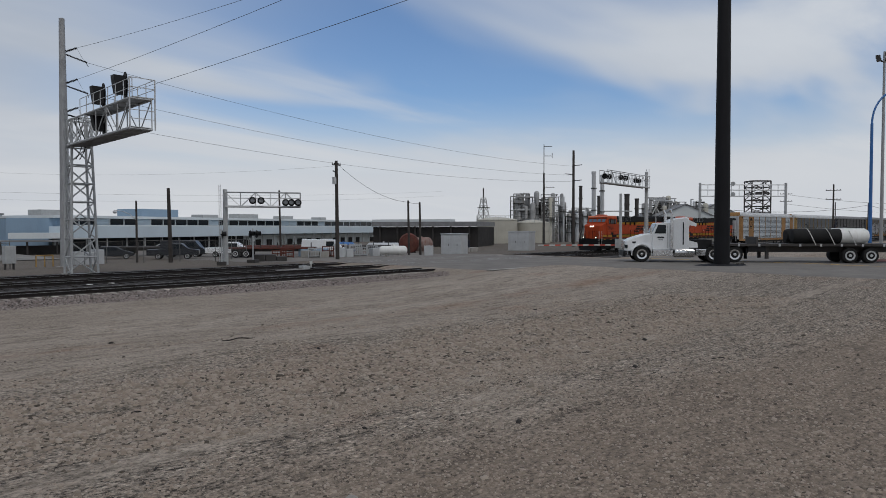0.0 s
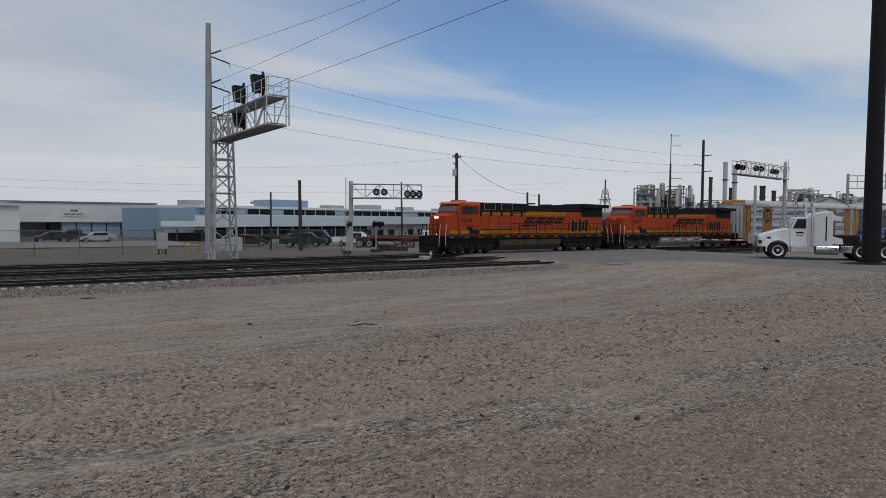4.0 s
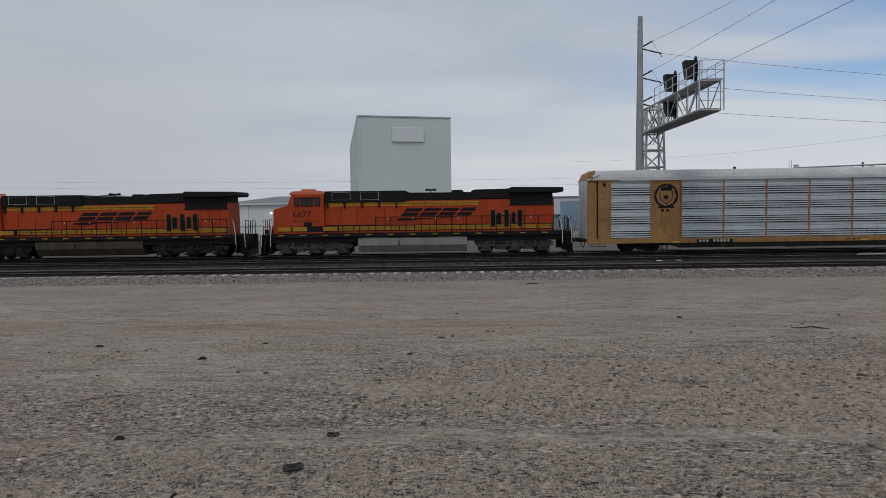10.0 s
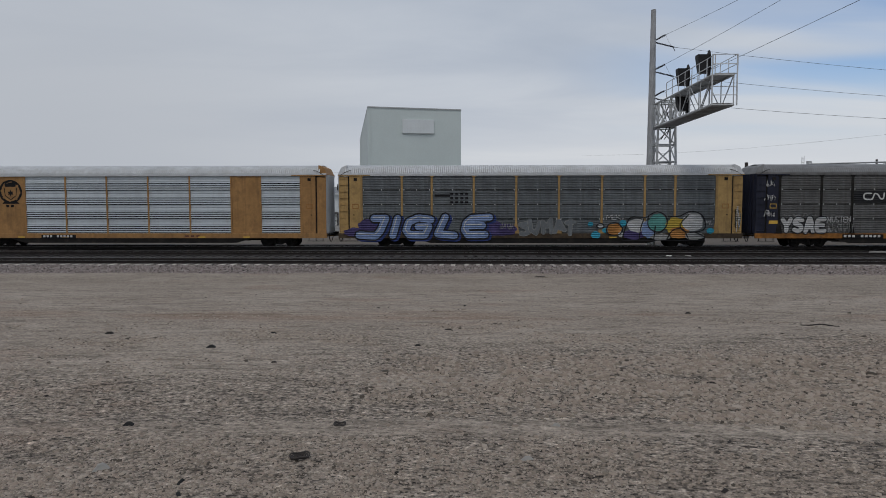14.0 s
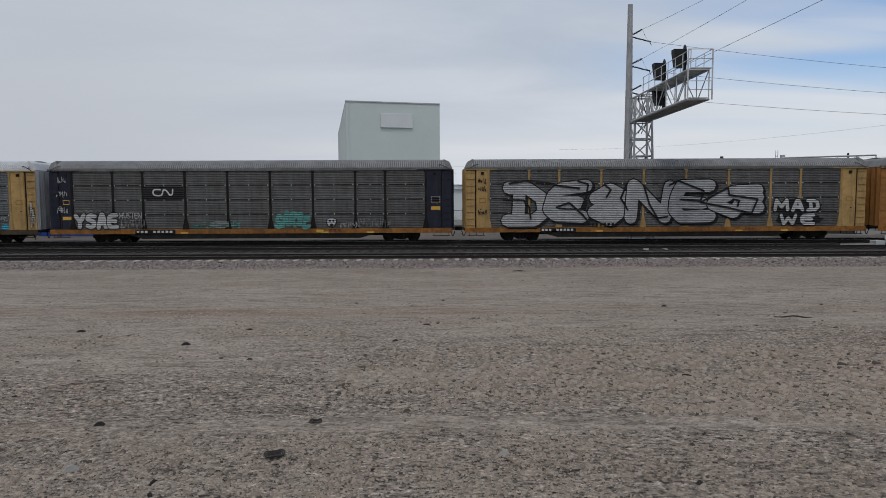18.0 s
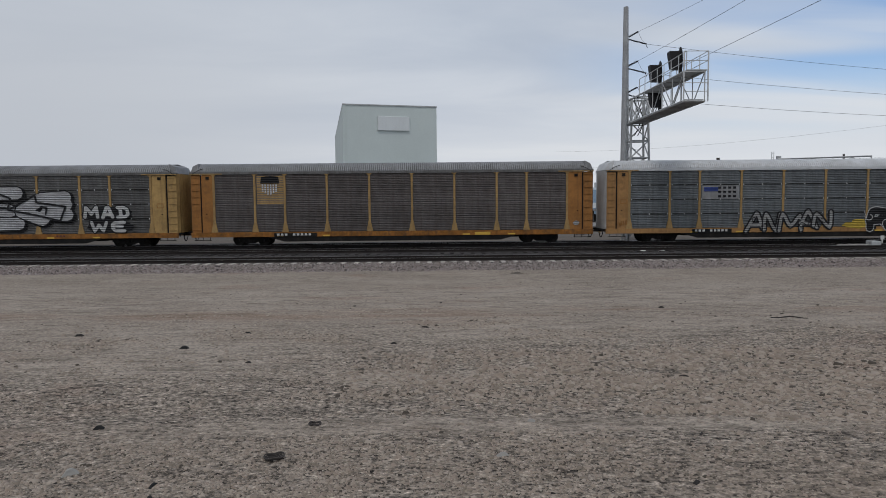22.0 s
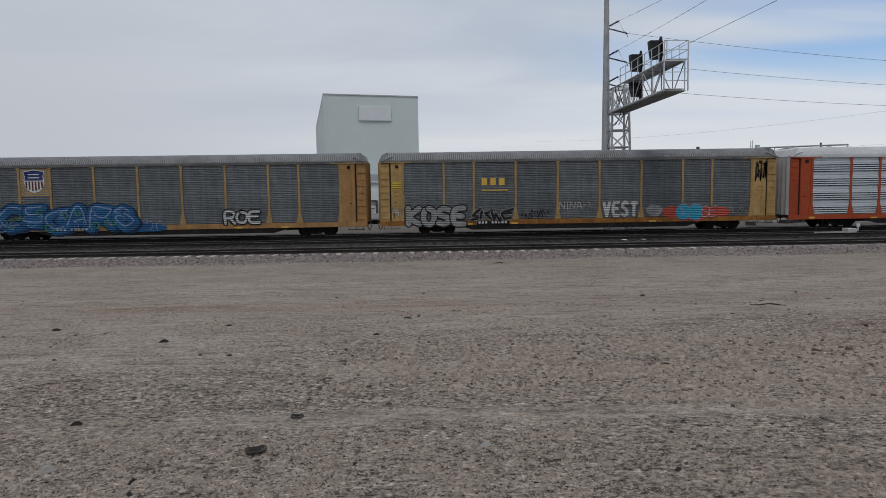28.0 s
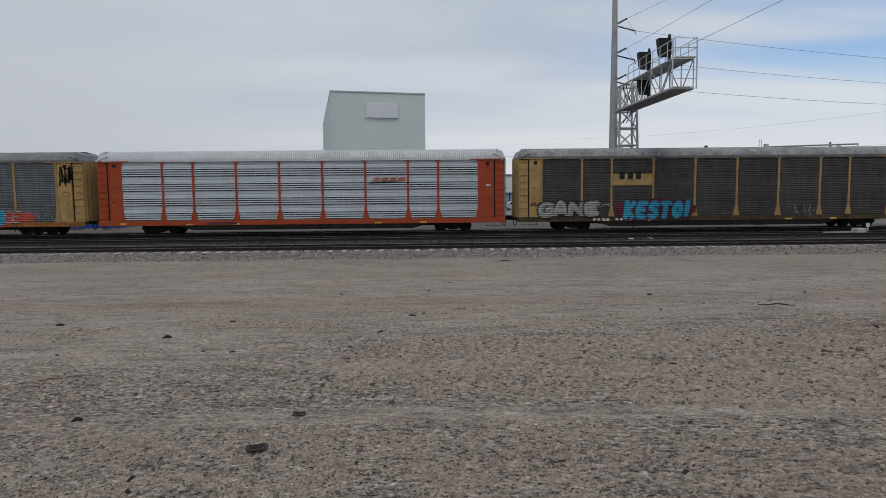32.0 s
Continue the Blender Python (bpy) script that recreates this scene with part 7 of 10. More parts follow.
def small_cantilever(base, tip, z_low, z_high, top, label, lamps, dark=False):
    """A cantilever or gantry with paired round lamps along its truss."""
    root = thing("crossing_gantry", Matrix.Identity(4), label, "railway signal")
    b, t = Vector(base), Vector(tip)
    g = 0.1
    bm = bmesh.new()
    tube(bm, (b.x, b.y, g), (b.x, b.y, top), 0.24, 0.2, 12)
    part("post", bm, "signal_grey", root, "grey steel post", True)
    d = (t - b).normalized()
    side = Vector((-d.y, d.x)) * 0.45
    n = max(4, int((t - b).length / 1.1))
    bm = bmesh.new()
    for s in (-1, 1):
        o = side * s
        tube(bm, (b.x + o.x, b.y + o.y, z_low), (t.x + o.x, t.y + o.y, z_low), 0.06, n=5)
        tube(bm, (b.x + o.x, b.y + o.y, z_high), (t.x + o.x, t.y + o.y, z_high), 0.045, n=5)
        tube(bm, (b.x + o.x, b.y + o.y, z_low * 0.4 + z_high * 0.6), (t.x + o.x, t.y + o.y, z_low * 0.4 + z_high * 0.6), 0.02, n=5)
        for k in range(n + 1):
            p = b.lerp(t, k / n) + o
            tube(bm, (p.x, p.y, z_low), (p.x, p.y, z_high), 0.028, n=5)
            if k < n:
                q = b.lerp(t, (k + 1) / n) + o
                lohi = (z_low, z_high) if k % 2 else (z_high, z_low)
                tube(bm, (p.x, p.y, lohi[0]), (q.x, q.y, lohi[1]), 0.025, n=5)
    part("truss", bm, "signal_grey", root, "open truss arm")
    bm = bmesh.new()
    ends = [b - side, b + side, t + side, t - side]
    slab(bm, [(p.x, p.y) for p in ends], z_low + 0.04, z_low + 0.1)
    part("walkway", bm, "galv", root)
    bm = bmesh.new()
    for s in (-0.18, 0.18):
        tube(bm, (b.x - d.x * 0.45, b.y - d.y * 0.45 + s, g), (b.x - d.x * 0.45, b.y - d.y * 0.45 + s, top + 0.4), 0.025, n=5)
    for z in np.arange(0.5, top + 0.3, 0.35):
        tube(bm, (b.x - d.x * 0.45, b.y - d.y * 0.45 - 0.18, z), (b.x - d.x * 0.45, b.y - d.y * 0.45 + 0.18, z), 0.016, n=4)
    part("ladder", bm, "galv", root)
    for f_, z in lamps:
        p = b.lerp(t, f_)
        view = Vector((-p.x, -p.y)).normalized()
        q = Vector((p.x, p.y)) + view * 0.6
        bm = bmesh.new()
        tube(bm, (q.x, q.y, z), (q.x - view.x * 0.05, q.y - view.y * 0.05, z), 0.32, n=16)
        head = part("lamp_plate", bm, "signal_black", root, "round black lamp background")
        bm = bmesh.new()
        tube(bm, (q.x + view.x * 0.06, q.y + view.y * 0.06, z), (q.x, q.y, z), 0.20, n=14)
        part("lamp", bm, "galv" if not dark else "signal_black", head, "unlit round warning lamp")
        bm = bmesh.new()
        tube(bm, (q.x + view.x * 0.3, q.y + view.y * 0.3, z + 0.05), (q.x, q.y, z + 0.05), 0.22, 0.24, 12, False)
        part("hood", bm, "signal_black", head)
    return root


small_cantilever((28.7, 56.3), (34.4, 53.0), 5.35, 6.65, 6.9, "grey road crossing cantilever with unlit round lamps", ((0.36, 5.9), (0.47, 5.9), (0.80, 5.75), (0.88, 5.75), (0.97, 5.75)))
gantry = small_cantilever((79.0, 42.3), (66.2, 40.7), 8.45, 9.9, 10.5, "grey gantry across the tracks with dark crossing lamps", ((0.20, 9.2), (0.28, 9.2), (0.52, 9.3), (0.62, 9.3), (0.88, 9.2), (0.97, 9.2)), True)


def wood_pole(name, x, y, z0, top, r, label, arms=(), lean=0.0, category="utility pole", material="wood_pole", arm_dir=(1, 0)):
    root = thing(name, Matrix.Translation((x, y, z0)), label, category)
    bm = bmesh.new()
    h = top - z0
    tube(bm, (0, 0, 0), (lean * h, 0, h), r, r * 0.72, 10)
    part("pole_shaft", bm, material, root, "", True)
    for z, half in arms:
        bm = bmesh.new()
        p = Vector((lean * (z - z0), 0, z - z0))
        d = Vector((*arm_dir, 0))
        tube(bm, p - d * half, p + d * half, 0.06, n=6)
        part("crossarm", bm, material, root)
        for s in (-0.9, -0.45, 0.45, 0.9):
            bm = bmesh.new()
            q = p + d * half * s
            tube(bm, q, q + Vector((0, 0, 0.2)), 0.05, n=6)
            part("insulator", bm, "insulator", root)
    return root


p1 = wood_pole("utility_pole", 39.2, 53.9, 0.1, 10.0, 0.2, "dark wooden utility pole with a small transformer", ((9.6, 0.5),), -0.008)
bm = bmesh.new()
tube(bm, (-0.4, -0.1, 7.6), (-0.4, -0.1, 8.3), 0.2, n=12)
part("transformer", bm, "galv", p1, "grey can transformer")
bm = bmesh.new()
tube(bm, (-0.1, 0, 8.7), (-0.55, -0.1, 8.9), 0.05, n=6)
part("bracket", bm, "insulator", p1)
wood_pole("utility_pole", 53.8, 59.6, 0.2, 6.7, 0.16, "short dark wooden pole", (), -0.02)
wood_pole("utility_pole", 55.0, 58.9, 0.2, 6.5, 0.16, "short dark wooden pole beside its twin", (), -0.015)
wood_pole("utility_pole", 26.5, 62.9, 0.2, 7.2, 0.2, "grey weathered wooden pole with a conduit", (), -0.02)
wood_pole("utility_pole", 42.6, 69.9, -0.1, 7.9, 0.13, "slim dark pole in the vehicle yard", (), -0.02)
tall = wood_pole("utility_pole", 101.3, 68.4, -0.2, 17.2, 0.28, "tall dark power pole with side arms", (), 0.0)
for z, s in ((14.7, 1), (13.1, -1), (12.0, 1)):
    bm = bmesh.new()
    tube(bm, (0, 0, z), (s * 1.1, -s * 1.0, z + 0.15), 0.07, n=6)
    part("side_arm", bm, "insulator", tall)
lp = wood_pole("street_lamp", 25.3, 68.0, 0.0, 6.15, 0.12, "dark wooden lamp pole with a curved lamp arm", (), 0.0, "street lamp")
bm = bmesh.new()
pts = [(0, 0, 4.2), (-0.6, 0, 4.8), (-1.3, 0, 5.1), (-1.9, 0, 5.15)]
for a, b in zip(pts, pts[1:]):
    tube(bm, a, b, 0.035, n=6)
part("lamp_arm", bm, "galv", lp)
bm = bmesh.new()
lathe(bm, [(0.05, 5.2), (0.16, 5.1), (0.20, 4.98), (0.10, 4.86)], 12, (-2.0, 0, 0))
part("lamp_head", bm, "galv", lp)
cable("power_wire", (39.1, 53.9, 9.8), (54.0, 59.6, 6.5), 0.9, 0.02)
cable("power_wire", (53.6, 59.6, 6.5), (55.0, 58.9, 6.4), 0.1, 0.015)
cable("power_wire", (39.1, 53.9, 9.5), (16.0, 90.0, 9.8), 0.6, 0.006)
for x, y, top, r in ((176, 57, 12.8, 0.2), (150, 39.7, 12.0, 0.2), (183, 48, 9.5, 0.15), (196, 44, 9.6, 0.15), (214, 40, 9.0, 0.15)):
    wood_pole("utility_pole", x, y, 0.0, top, r, "far dark utility pole with crossarms", ((top - 1.2, 1.4), (top - 3.0, 1.4)) if top > 11 else (), 0.0, "utility pole", "wood_pole", (0.5, -0.86))
for z in (7.2, 9.5):
    cable("power_wire", (176, 57, z + 2), (250, 20, z + 2), 2.0, 0.03)
cable("power_wire", (112, 60, 8.5), (196, 44, 9.0), 2.0, 0.04)
cable("power_wire", (196, 44, 9.0), (260, 30, 9.0), 2.0, 0.04)
# antenna mast
bm = bmesh.new()
tube(bm, (115.5, 85.4, 0), (115.5, 85.4, 15.0), 0.28, 0.18, 8)
tube(bm, (115.5, 85.4, 15.0), (115.5, 85.4, 21.0), 0.09, n=6)
tube(bm, (115.5, 85.4, 20.6), (116.8, 84.2, 20.6), 0.06, n=5)
tube(bm, (115.5, 85.4, 18.6), (116.8, 84.2, 18.6), 0.06, n=5)
tube(bm, (116.8, 84.2, 18.2), (116.8, 84.2, 19.2), 0.05, n=5)
tube(bm, (115.5, 85.4, 12.0), (117.2, 83.9, 12.0), 0.06, n=5)
tagged(new("antenna_mast", finish(bm, "antenna_mast", "dark_steel")), "slim grey antenna mast with short booms", "antenna")


def dark_pole():
    gx, gy = 42.4, 17.5
    z = ground_z(gx, gy)
    root = thing("dark_pole", Matrix.Translation((gx, gy, z)), "thick black pole standing in the gravel by the road", "pole")
    bm = bmesh.new()
    tube(bm, (0, 0, -0.1), (0, 0, 22.0), 0.49, 0.36, 14)
    part("pole_shaft", bm, "black_pole", root, "", True)
    rng = random.Random(2)
    bm = bmesh.new()
    n = 20
    ring = []
    for k in range(n):
        a = 2 * math.pi * k / n
        r = 0.95 + 0.35 * rng.random() + (0.6 if k in (7, 8, 9, 17, 18) else 0)
        ring.append(bm.verts.new((r * math.cos(a), r * math.sin(a), 0.02)))
    top = [bm.verts.new((v.co.x * 0.6, v.co.y * 0.6, 0.13)) for v in ring]
    for k in range(n):
        bm.faces.new((ring[k], ring[(k + 1) % n], top[(k + 1) % n], top[k]))
    bm.faces.new(top)
    part("footing", bm, "black_pole", root, "dark crumbling footing")


dark_pole()


def curved_lamp():
    root = thing("street_lamp", Matrix.Translation((63.9, 14.2, 0.9)), "tall blue steel street lamp with an arched arm", "street lamp")
    bm = bmesh.new()
    tube(bm, (0, 0, 0), (0, 0, 11.0), 0.15, 0.11, 10)
    prev = Vector((0, 0, 11.0))
    for k in range(1, 9):
        a = k / 8 * radians(80)
        p = Vector((0.82, -0.57, 0)) * (2.6 * (1 - math.cos(a))) + Vector((0, 0, 11.0 + 2.8 * math.sin(a)))
        tube(bm, prev, p, 0.08, n=8)
        prev = p
    part("arched_post", bm, "blue_paint", root, "dark blue post", True)
    bm = bmesh.new()
    tube(bm, prev, prev + Vector((0.6, -0.42, 0.0)), 0.13, 0.1, 8)
    part("lamp_head", bm, "galv", root)


curved_lamp()
hm = thing("flood_light_mast", Matrix.Translation((88.2, 18.5, 0.5)), "tall slim grey mast with clustered floodlights", "flood light")
bm = bmesh.new()
tube(bm, (0, 0, 0), (0, 0, 22.5), 0.2, 0.12, 8)
part("shaft", bm, "mast_steel", hm)
for k in range(5):
    bm = bmesh.new()
    a = radians(72 * k)
    tube(bm, (0, 0, 21.3), (0.7 * math.cos(a), 0.7 * math.sin(a), 21.5 + 0.5 * (k % 2)), 0.05, n=5)
    box(bm, 0.7 * math.cos(a) - 0.2, 0.7 * math.cos(a) + 0.2, 0.7 * math.sin(a) - 0.2, 0.7 * math.sin(a) + 0.2, 21.4 + 0.5 * (k % 2), 21.75 + 0.5 * (k % 2))
    part("floodlight", bm, "dark_steel", hm)


# ---- trackside cabinets and small gear ----
def cabinet(x, y, turn, w, d, h, label):
    root = thing("equipment_cabinet", pose(x, y, 0.1, 0, 0, turn), label, "cabinet", "trackside cabinets")
    part("body", bm_box(0, w, 0, d, 0.12, h), "galv", root, "galvanised steel housing", bevel=0.02)
    part("plinth", bm_box(-0.1, w + 0.1, -0.1, d + 0.1, 0, 0.12), "concrete", root)
    part("roof", bm_box(-0.08, w + 0.08, -0.08, d + 0.08, h, h + 0.08), "galv", root, bevel=0.02)
    for k in (0.28, 0.72):
        door = part("door", bm_box(w * k - 0.42, w * k + 0.42, -0.025, 0.0, 0.3, h - 0.25), "galv", root)
        part("handle", bm_box(w * k + 0.25, w * k + 0.31, -0.06, -0.025, h * 0.45, h * 0.55), "dark_steel", door)


cabinet(57.2, 57.6, -70, 2.6, 2.2, 2.55, "large galvanised signal cabinet beside the crossing")
cabinet(73.6, 60.6, -72, 3.1, 2.6, 2.75, "large galvanised equipment cabinet farther along the line")
jb = thing("junction_box", pose(51.6, 53.9, 0.1, 0, 0, -40), "small grey junction box on a stand", "junction box")
part("box", bm_box(-0.5, 0.5, -0.3, 0.3, 0.25, 1.35), "galv", jb, bevel=0.02)
part("stand", bm_box(-0.4, 0.4, -0.2, 0.2, 0.0, 0.25), "concrete", jb)

xm = thing("crossing_signal", Matrix.Translation((65.0, 37.8, 0.3)), "grey crossing signal mast with crossarm and lowered gate", "crossing signal")
bm = bmesh.new()
tube(bm, (0, 0, 0), (0, 0, 6.8), 0.17, 0.14, 10)
part("mast", bm, "signal_grey", xm, "", True)
part("gate_box", bm_box(-0.5, 0.5, -0.4, 0.4, 0.9, 1.9), "signal_grey", xm, bevel=0.03)
bm = bmesh.new()
tube(bm, (-1.7, 1.3, 4.9), (1.0, -0.8, 4.9), 0.06, n=6)
part("crossarm", bm, "signal_grey", xm)
ga = thing("crossing_gate", pose(65.0, 37.8, 1.55, 0, 0, 142), "lowered red and white striped crossing gate arm", "crossing gate")
for k in range(14):
    part("gate_stripe", bm_box(0.5 + k * 0.62, 0.5 + (k + 1) * 0.62 - 0.004, -0.02, 0.02, -0.07, 0.07), "mark_white" if k % 2 else "gr_red", ga)
xb = thing("crossbuck_sign", Matrix.Translation((80.6, 41.8, 0.2)), "white X-shaped crossing sign on a post", "road sign")
bm = bmesh.new()
tube(bm, (0, 0, 0), (0, 0, 6.6), 0.07, n=8)
part("post", bm, "signal_grey", xb)
bm = bmesh.new()
for s in (-1, 1):
    bar(bm, (-0.32, s * 0.0 + 0.3, 5.9 - s * 0.9), (0.32, -0.3, 5.9 + s * 0.9), 0.12)
part("blade", bm, "mark_white", xb)

sw = thing("switch_machine", pose(27.6, 43.9, 0.12, 0, 0, -2), "pale switch machine between the tracks", "switch machine")
part("housing", bm_box(-1.3, 0.9, -0.25, 0.25, 0.02, 0.22), "concrete", sw, bevel=0.03)
part("motor_box", bm_box(0.9, 1.5, -0.35, 0.35, 0.0, 0.42), "signal_grey", sw, bevel=0.03)
part("throw_rod", bm_box(0.4, 0.5, -1.2, -0.25, 0.05, 0.1), "rail", sw)
bm = bmesh.new()
tube(bm, (1.9, 0.2, 0.0), (1.9, 0.2, 0.55), 0.05, n=6)
box(bm, 1.78, 2.02, 0.17, 0.2, 0.5, 0.75)
part("marker", bm, "mark_white", sw)


# ---- fence ----
def fence(points, label, h=2.1, gap=3.05):
    root = thing("chain_link_fence", Matrix.Identity(4), label, "fence")
    for a, b in zip(points, points[1:]):
        a, b = Vector(a), Vector(b)
        n = max(1, int((b - a).length / gap))
        for k in range(n + 1):
            p = a.lerp(b, k / n)
            z = ground_z(p.x, p.y)
            bm = bmesh.new()
            tube(bm, (p.x, p.y, z), (p.x, p.y, z + h + 0.05), 0.035, n=6)
            tube(bm, (p.x, p.y, z + h + 0.05), (p.x, p.y - 0.18, z + h + 0.35), 0.02, n=5)
            part("post", bm, "fence", root)
            if k < n:
                q = a.lerp(b, (k + 1) / n)
                z2 = ground_z(q.x, q.y)
                bm = bmesh.new()
                tube(bm, (p.x, p.y, z + h), (q.x, q.y, z2 + h), 0.025, n=5)
                part("top_rail", bm, "fence", root)
                bm = bmesh.new()
                m = 16
                for i in range(-m // 2, m + 1):
                    for s in (1, -1):
                        u0, u1 = i / m, i / m + h / (b - a).length * n * 0.9
                        z_a, z_b = 0.05, h - 0.02
                        if u0 < 0:
                            z_a += (0 - u0) / (u1 - u0) * (z_b - z_a)
                            u0c = 0.0
                        else:
                            u0c = u0
                        u1c = u1
                        if u1 > 1:
                            z_b = z_a + (1 - u0c) / (u1 - u0c) * (z_b - z_a)
                            u1c = 1.0
                        if u1c - u0c < 0.02:
                            continue
                        fa, fb = (u0c, u1c) if s > 0 else (1 - u0c, 1 - u1c)
                        pa, pb = p.lerp(q, fa), p.lerp(q, fb)
                        tube(bm, (pa.x, pa.y, z + z_a), (pb.x, pb.y, z + z_b), 0.005, n=3, caps=False)
                ob = part("wire_mesh", bm, "fence", root)
                ob["kind"] = "stuff"


fence([(-58, 63.6), (-24, 63.6), (-6, 63.2), (13.4, 62.6)], "chain link fence along the far side of the tracks")
fence([(19.5, 69.0), (30.5, 62.0), (36.0, 66.0)], "chain link fence round the vehicle yard")

# ---- buildings ----
BASE = -1.05


def wall_seams(parent, x0, x1, y, z0, z1, gap, material):
    for x in np.arange(x0 + gap, x1 - 0.2, gap):
        part("wall_seam", bm_box(x, x + 0.05, y - 0.03, y, z0, z1), material, parent)


def dock_building():
    root = thing("dock_warehouse", Matrix.Identity(4), "long white metal warehouse with a row of loading dock doors", "warehouse")
    x0, x1, y0, y1, eave = -36.2, 4.45, 102.0, 138.0, 4.9
    openings = [(-24.6, -22.2), (-20.9, -18.7), (-16.7, -14.45), (-12.6, -10.35), (-8.7, -6.45), (-5.0, -2.8)]
    # front wall in pieces round the dock openings
    xs = [x0] + [v for o in openings for v in o] + [x1]
    for i in range(0, len(xs), 2):
        part("wall", bm_box(xs[i], xs[i + 1], y0, y0 + 0.3, BASE, eave), "white_wall", root)
    for a, b in openings:
        part("wall", bm_box(a, b, y0, y0 + 0.3, 1.95, eave), "white_wall", root)
        part("wall", bm_box(a, b, y0, y0 + 0.3, BASE, -0.75), "concrete", root)
        door = part("dock_door", bm_box(a + 0.12, b - 0.12, y0 + 0.12, y0 + 0.18, -0.75, 1.95), "dock_white", root, "white sectional dock door")
        for k in range(1, 5):
            part("door_joint", bm_box(a + 0.12, b - 0.12, y0 + 0.10, y0 + 0.12, -0.75 + k * 0.54, -0.73 + k * 0.54), "concrete", door)
        for k in (0.3, 0.7):
            part("door_window", bm_box(a + (b - a) * k - 0.28, a + (b - a) * k + 0.28, y0 + 0.095, y0 + 0.12, 0.72, 0.86), "glass", door)
        bm = bmesh.new()
        box(bm, a - 0.08, a + 0.2, y0 - 0.35, y0 + 0.02, -0.9, 2.1)
        box(bm, b - 0.2, b + 0.08, y0 - 0.35, y0 + 0.02, -0.9, 2.1)
        box(bm, a + 0.2, b - 0.2, y0 - 0.35, y0 + 0.02, 1.9, 2.15)
        part("dock_seal", bm, "dark_steel", root, "black padded dock seal")
        for k in (a + 0.35, b - 0.55):
            part("dock_bumper", bm_box(k, k + 0.2, y0 - 0.25, y0 - 0.003, -0.98, -0.7), "rubber", root)
        part("dock_light", bm_box((a + b) / 2 - 0.12, (a + b) / 2 + 0.12, y0 - 0.15, y0 - 0.003, 3.3, 3.5), "dark_steel", root)
        part("wall_box", bm_box(b + 0.35, b + 0.6, y0 - 0.2, y0 - 0.003, 0.0, 0.5), "dark_steel", root)
    for a, b, c, d in ((x0, x0 + 0.3, y0 + 0.3, y1), (x1 - 0.3, x1, y0 + 0.3, y1)):
        part("wall", bm_box(a, b, c, d, BASE, eave), "white_wall", root)
    part("wall", bm_box(x0, x1, y1, y1 + 0.3, BASE, eave), "white_wall", root)
    wall_seams(root, x0, x1, y0, 2.3, eave, 5.1, "concrete")
    bm = bmesh.new()
    ridge, zr = (y0 + y1) / 2, 6.45
    v = [bm.verts.new(p) for p in ((x0 - 0.3, y0 - 0.3, eave), (x1 + 0.3, y0 - 0.3, eave), (x1 + 0.3, y1 + 0.3, eave), (x0 - 0.3, y1 + 0.3, eave), (x0 + 5.0, ridge, zr), (x1 - 5.0, ridge, zr))]
    for f in ((0, 1, 5, 4), (1, 2, 5), (2, 3, 4, 5), (3, 0, 4), (3, 2, 1, 0)):
        bm.faces.new([v[i] for i in f])
    part("roof", bm, "roof_metal", root, "low grey hipped metal roof")
    part("gutter", bm_box(x0 - 0.3, x1 + 0.3, y0 - 0.42, y0 - 0.3, eave - 0.12, eave + 0.08), "white_wall", root)
    for a, b, z0, z1, m, nm in ((-27.9, -27.2, -0.6, 1.4, "pink_door", "door"), (0.47, 1.15, -0.6, 1.45, "pink_door", "door"), (-30.7, -28.6, -0.5, 1.55, "dock_white", "overhead_door")):
        part("door_frame", bm_box(a - 0.1, b + 0.1, y0 - 0.05, y0 - 0.003, z0, z1 + 0.1), "signal_grey", root)
        part(nm, bm_box(a, b, y0 - 0.09, y0 - 0.05, z0, z1), m, root, "faded red personnel door" if m == "pink_door" else "white overhead door")
    wf = part("window", bm_box(-35.1, -34.2, y0 - 0.06, y0 - 0.003, 0.2, 1.15), "white_wall", root, "small window")
    for k in range(4):
        part("pane", bm_box(-35.02 + (k % 2) * 0.43, -34.64 + (k % 2) * 0.43, y0 - 0.08, y0 - 0.06, 0.28 + (k // 2) * 0.43, 0.66 + (k // 2) * 0.43), "glass", wf)
    for a in (-27.0, 1.4):
        st = thing("loading_steps", Matrix.Translation((a, y0 - 1.6, BASE)), "concrete landing with a pipe handrail", "steps")
        for k in range(3):
            part("tread", bm_box(k * 0.35, 2.6, 0.2, 1.58, k * 0.17, (k + 1) * 0.17), "concrete", st)
        bm = bmesh.new()
        railing(bm, 0.0, 2.6, 0.25, 0.1, 1.5, 4, 0.025)
        railing(bm, 0.0, 2.6, 0.25, 0.1, 1.0, 2, 0.025)
        part("handrail", bm, "white_rail", st)
    part("flue", bm_box(-20.4, -20.2, y0 + 8, y0 + 8.2, 5.4, 6.6), "dark_steel", root)
    part("wall_lamp", bm_box(-27.7, -27.5, y0 - 0.2, y0 - 0.003, 3.35, 3.55), "headlight", root, "small lit wall lamp")


dock_building()


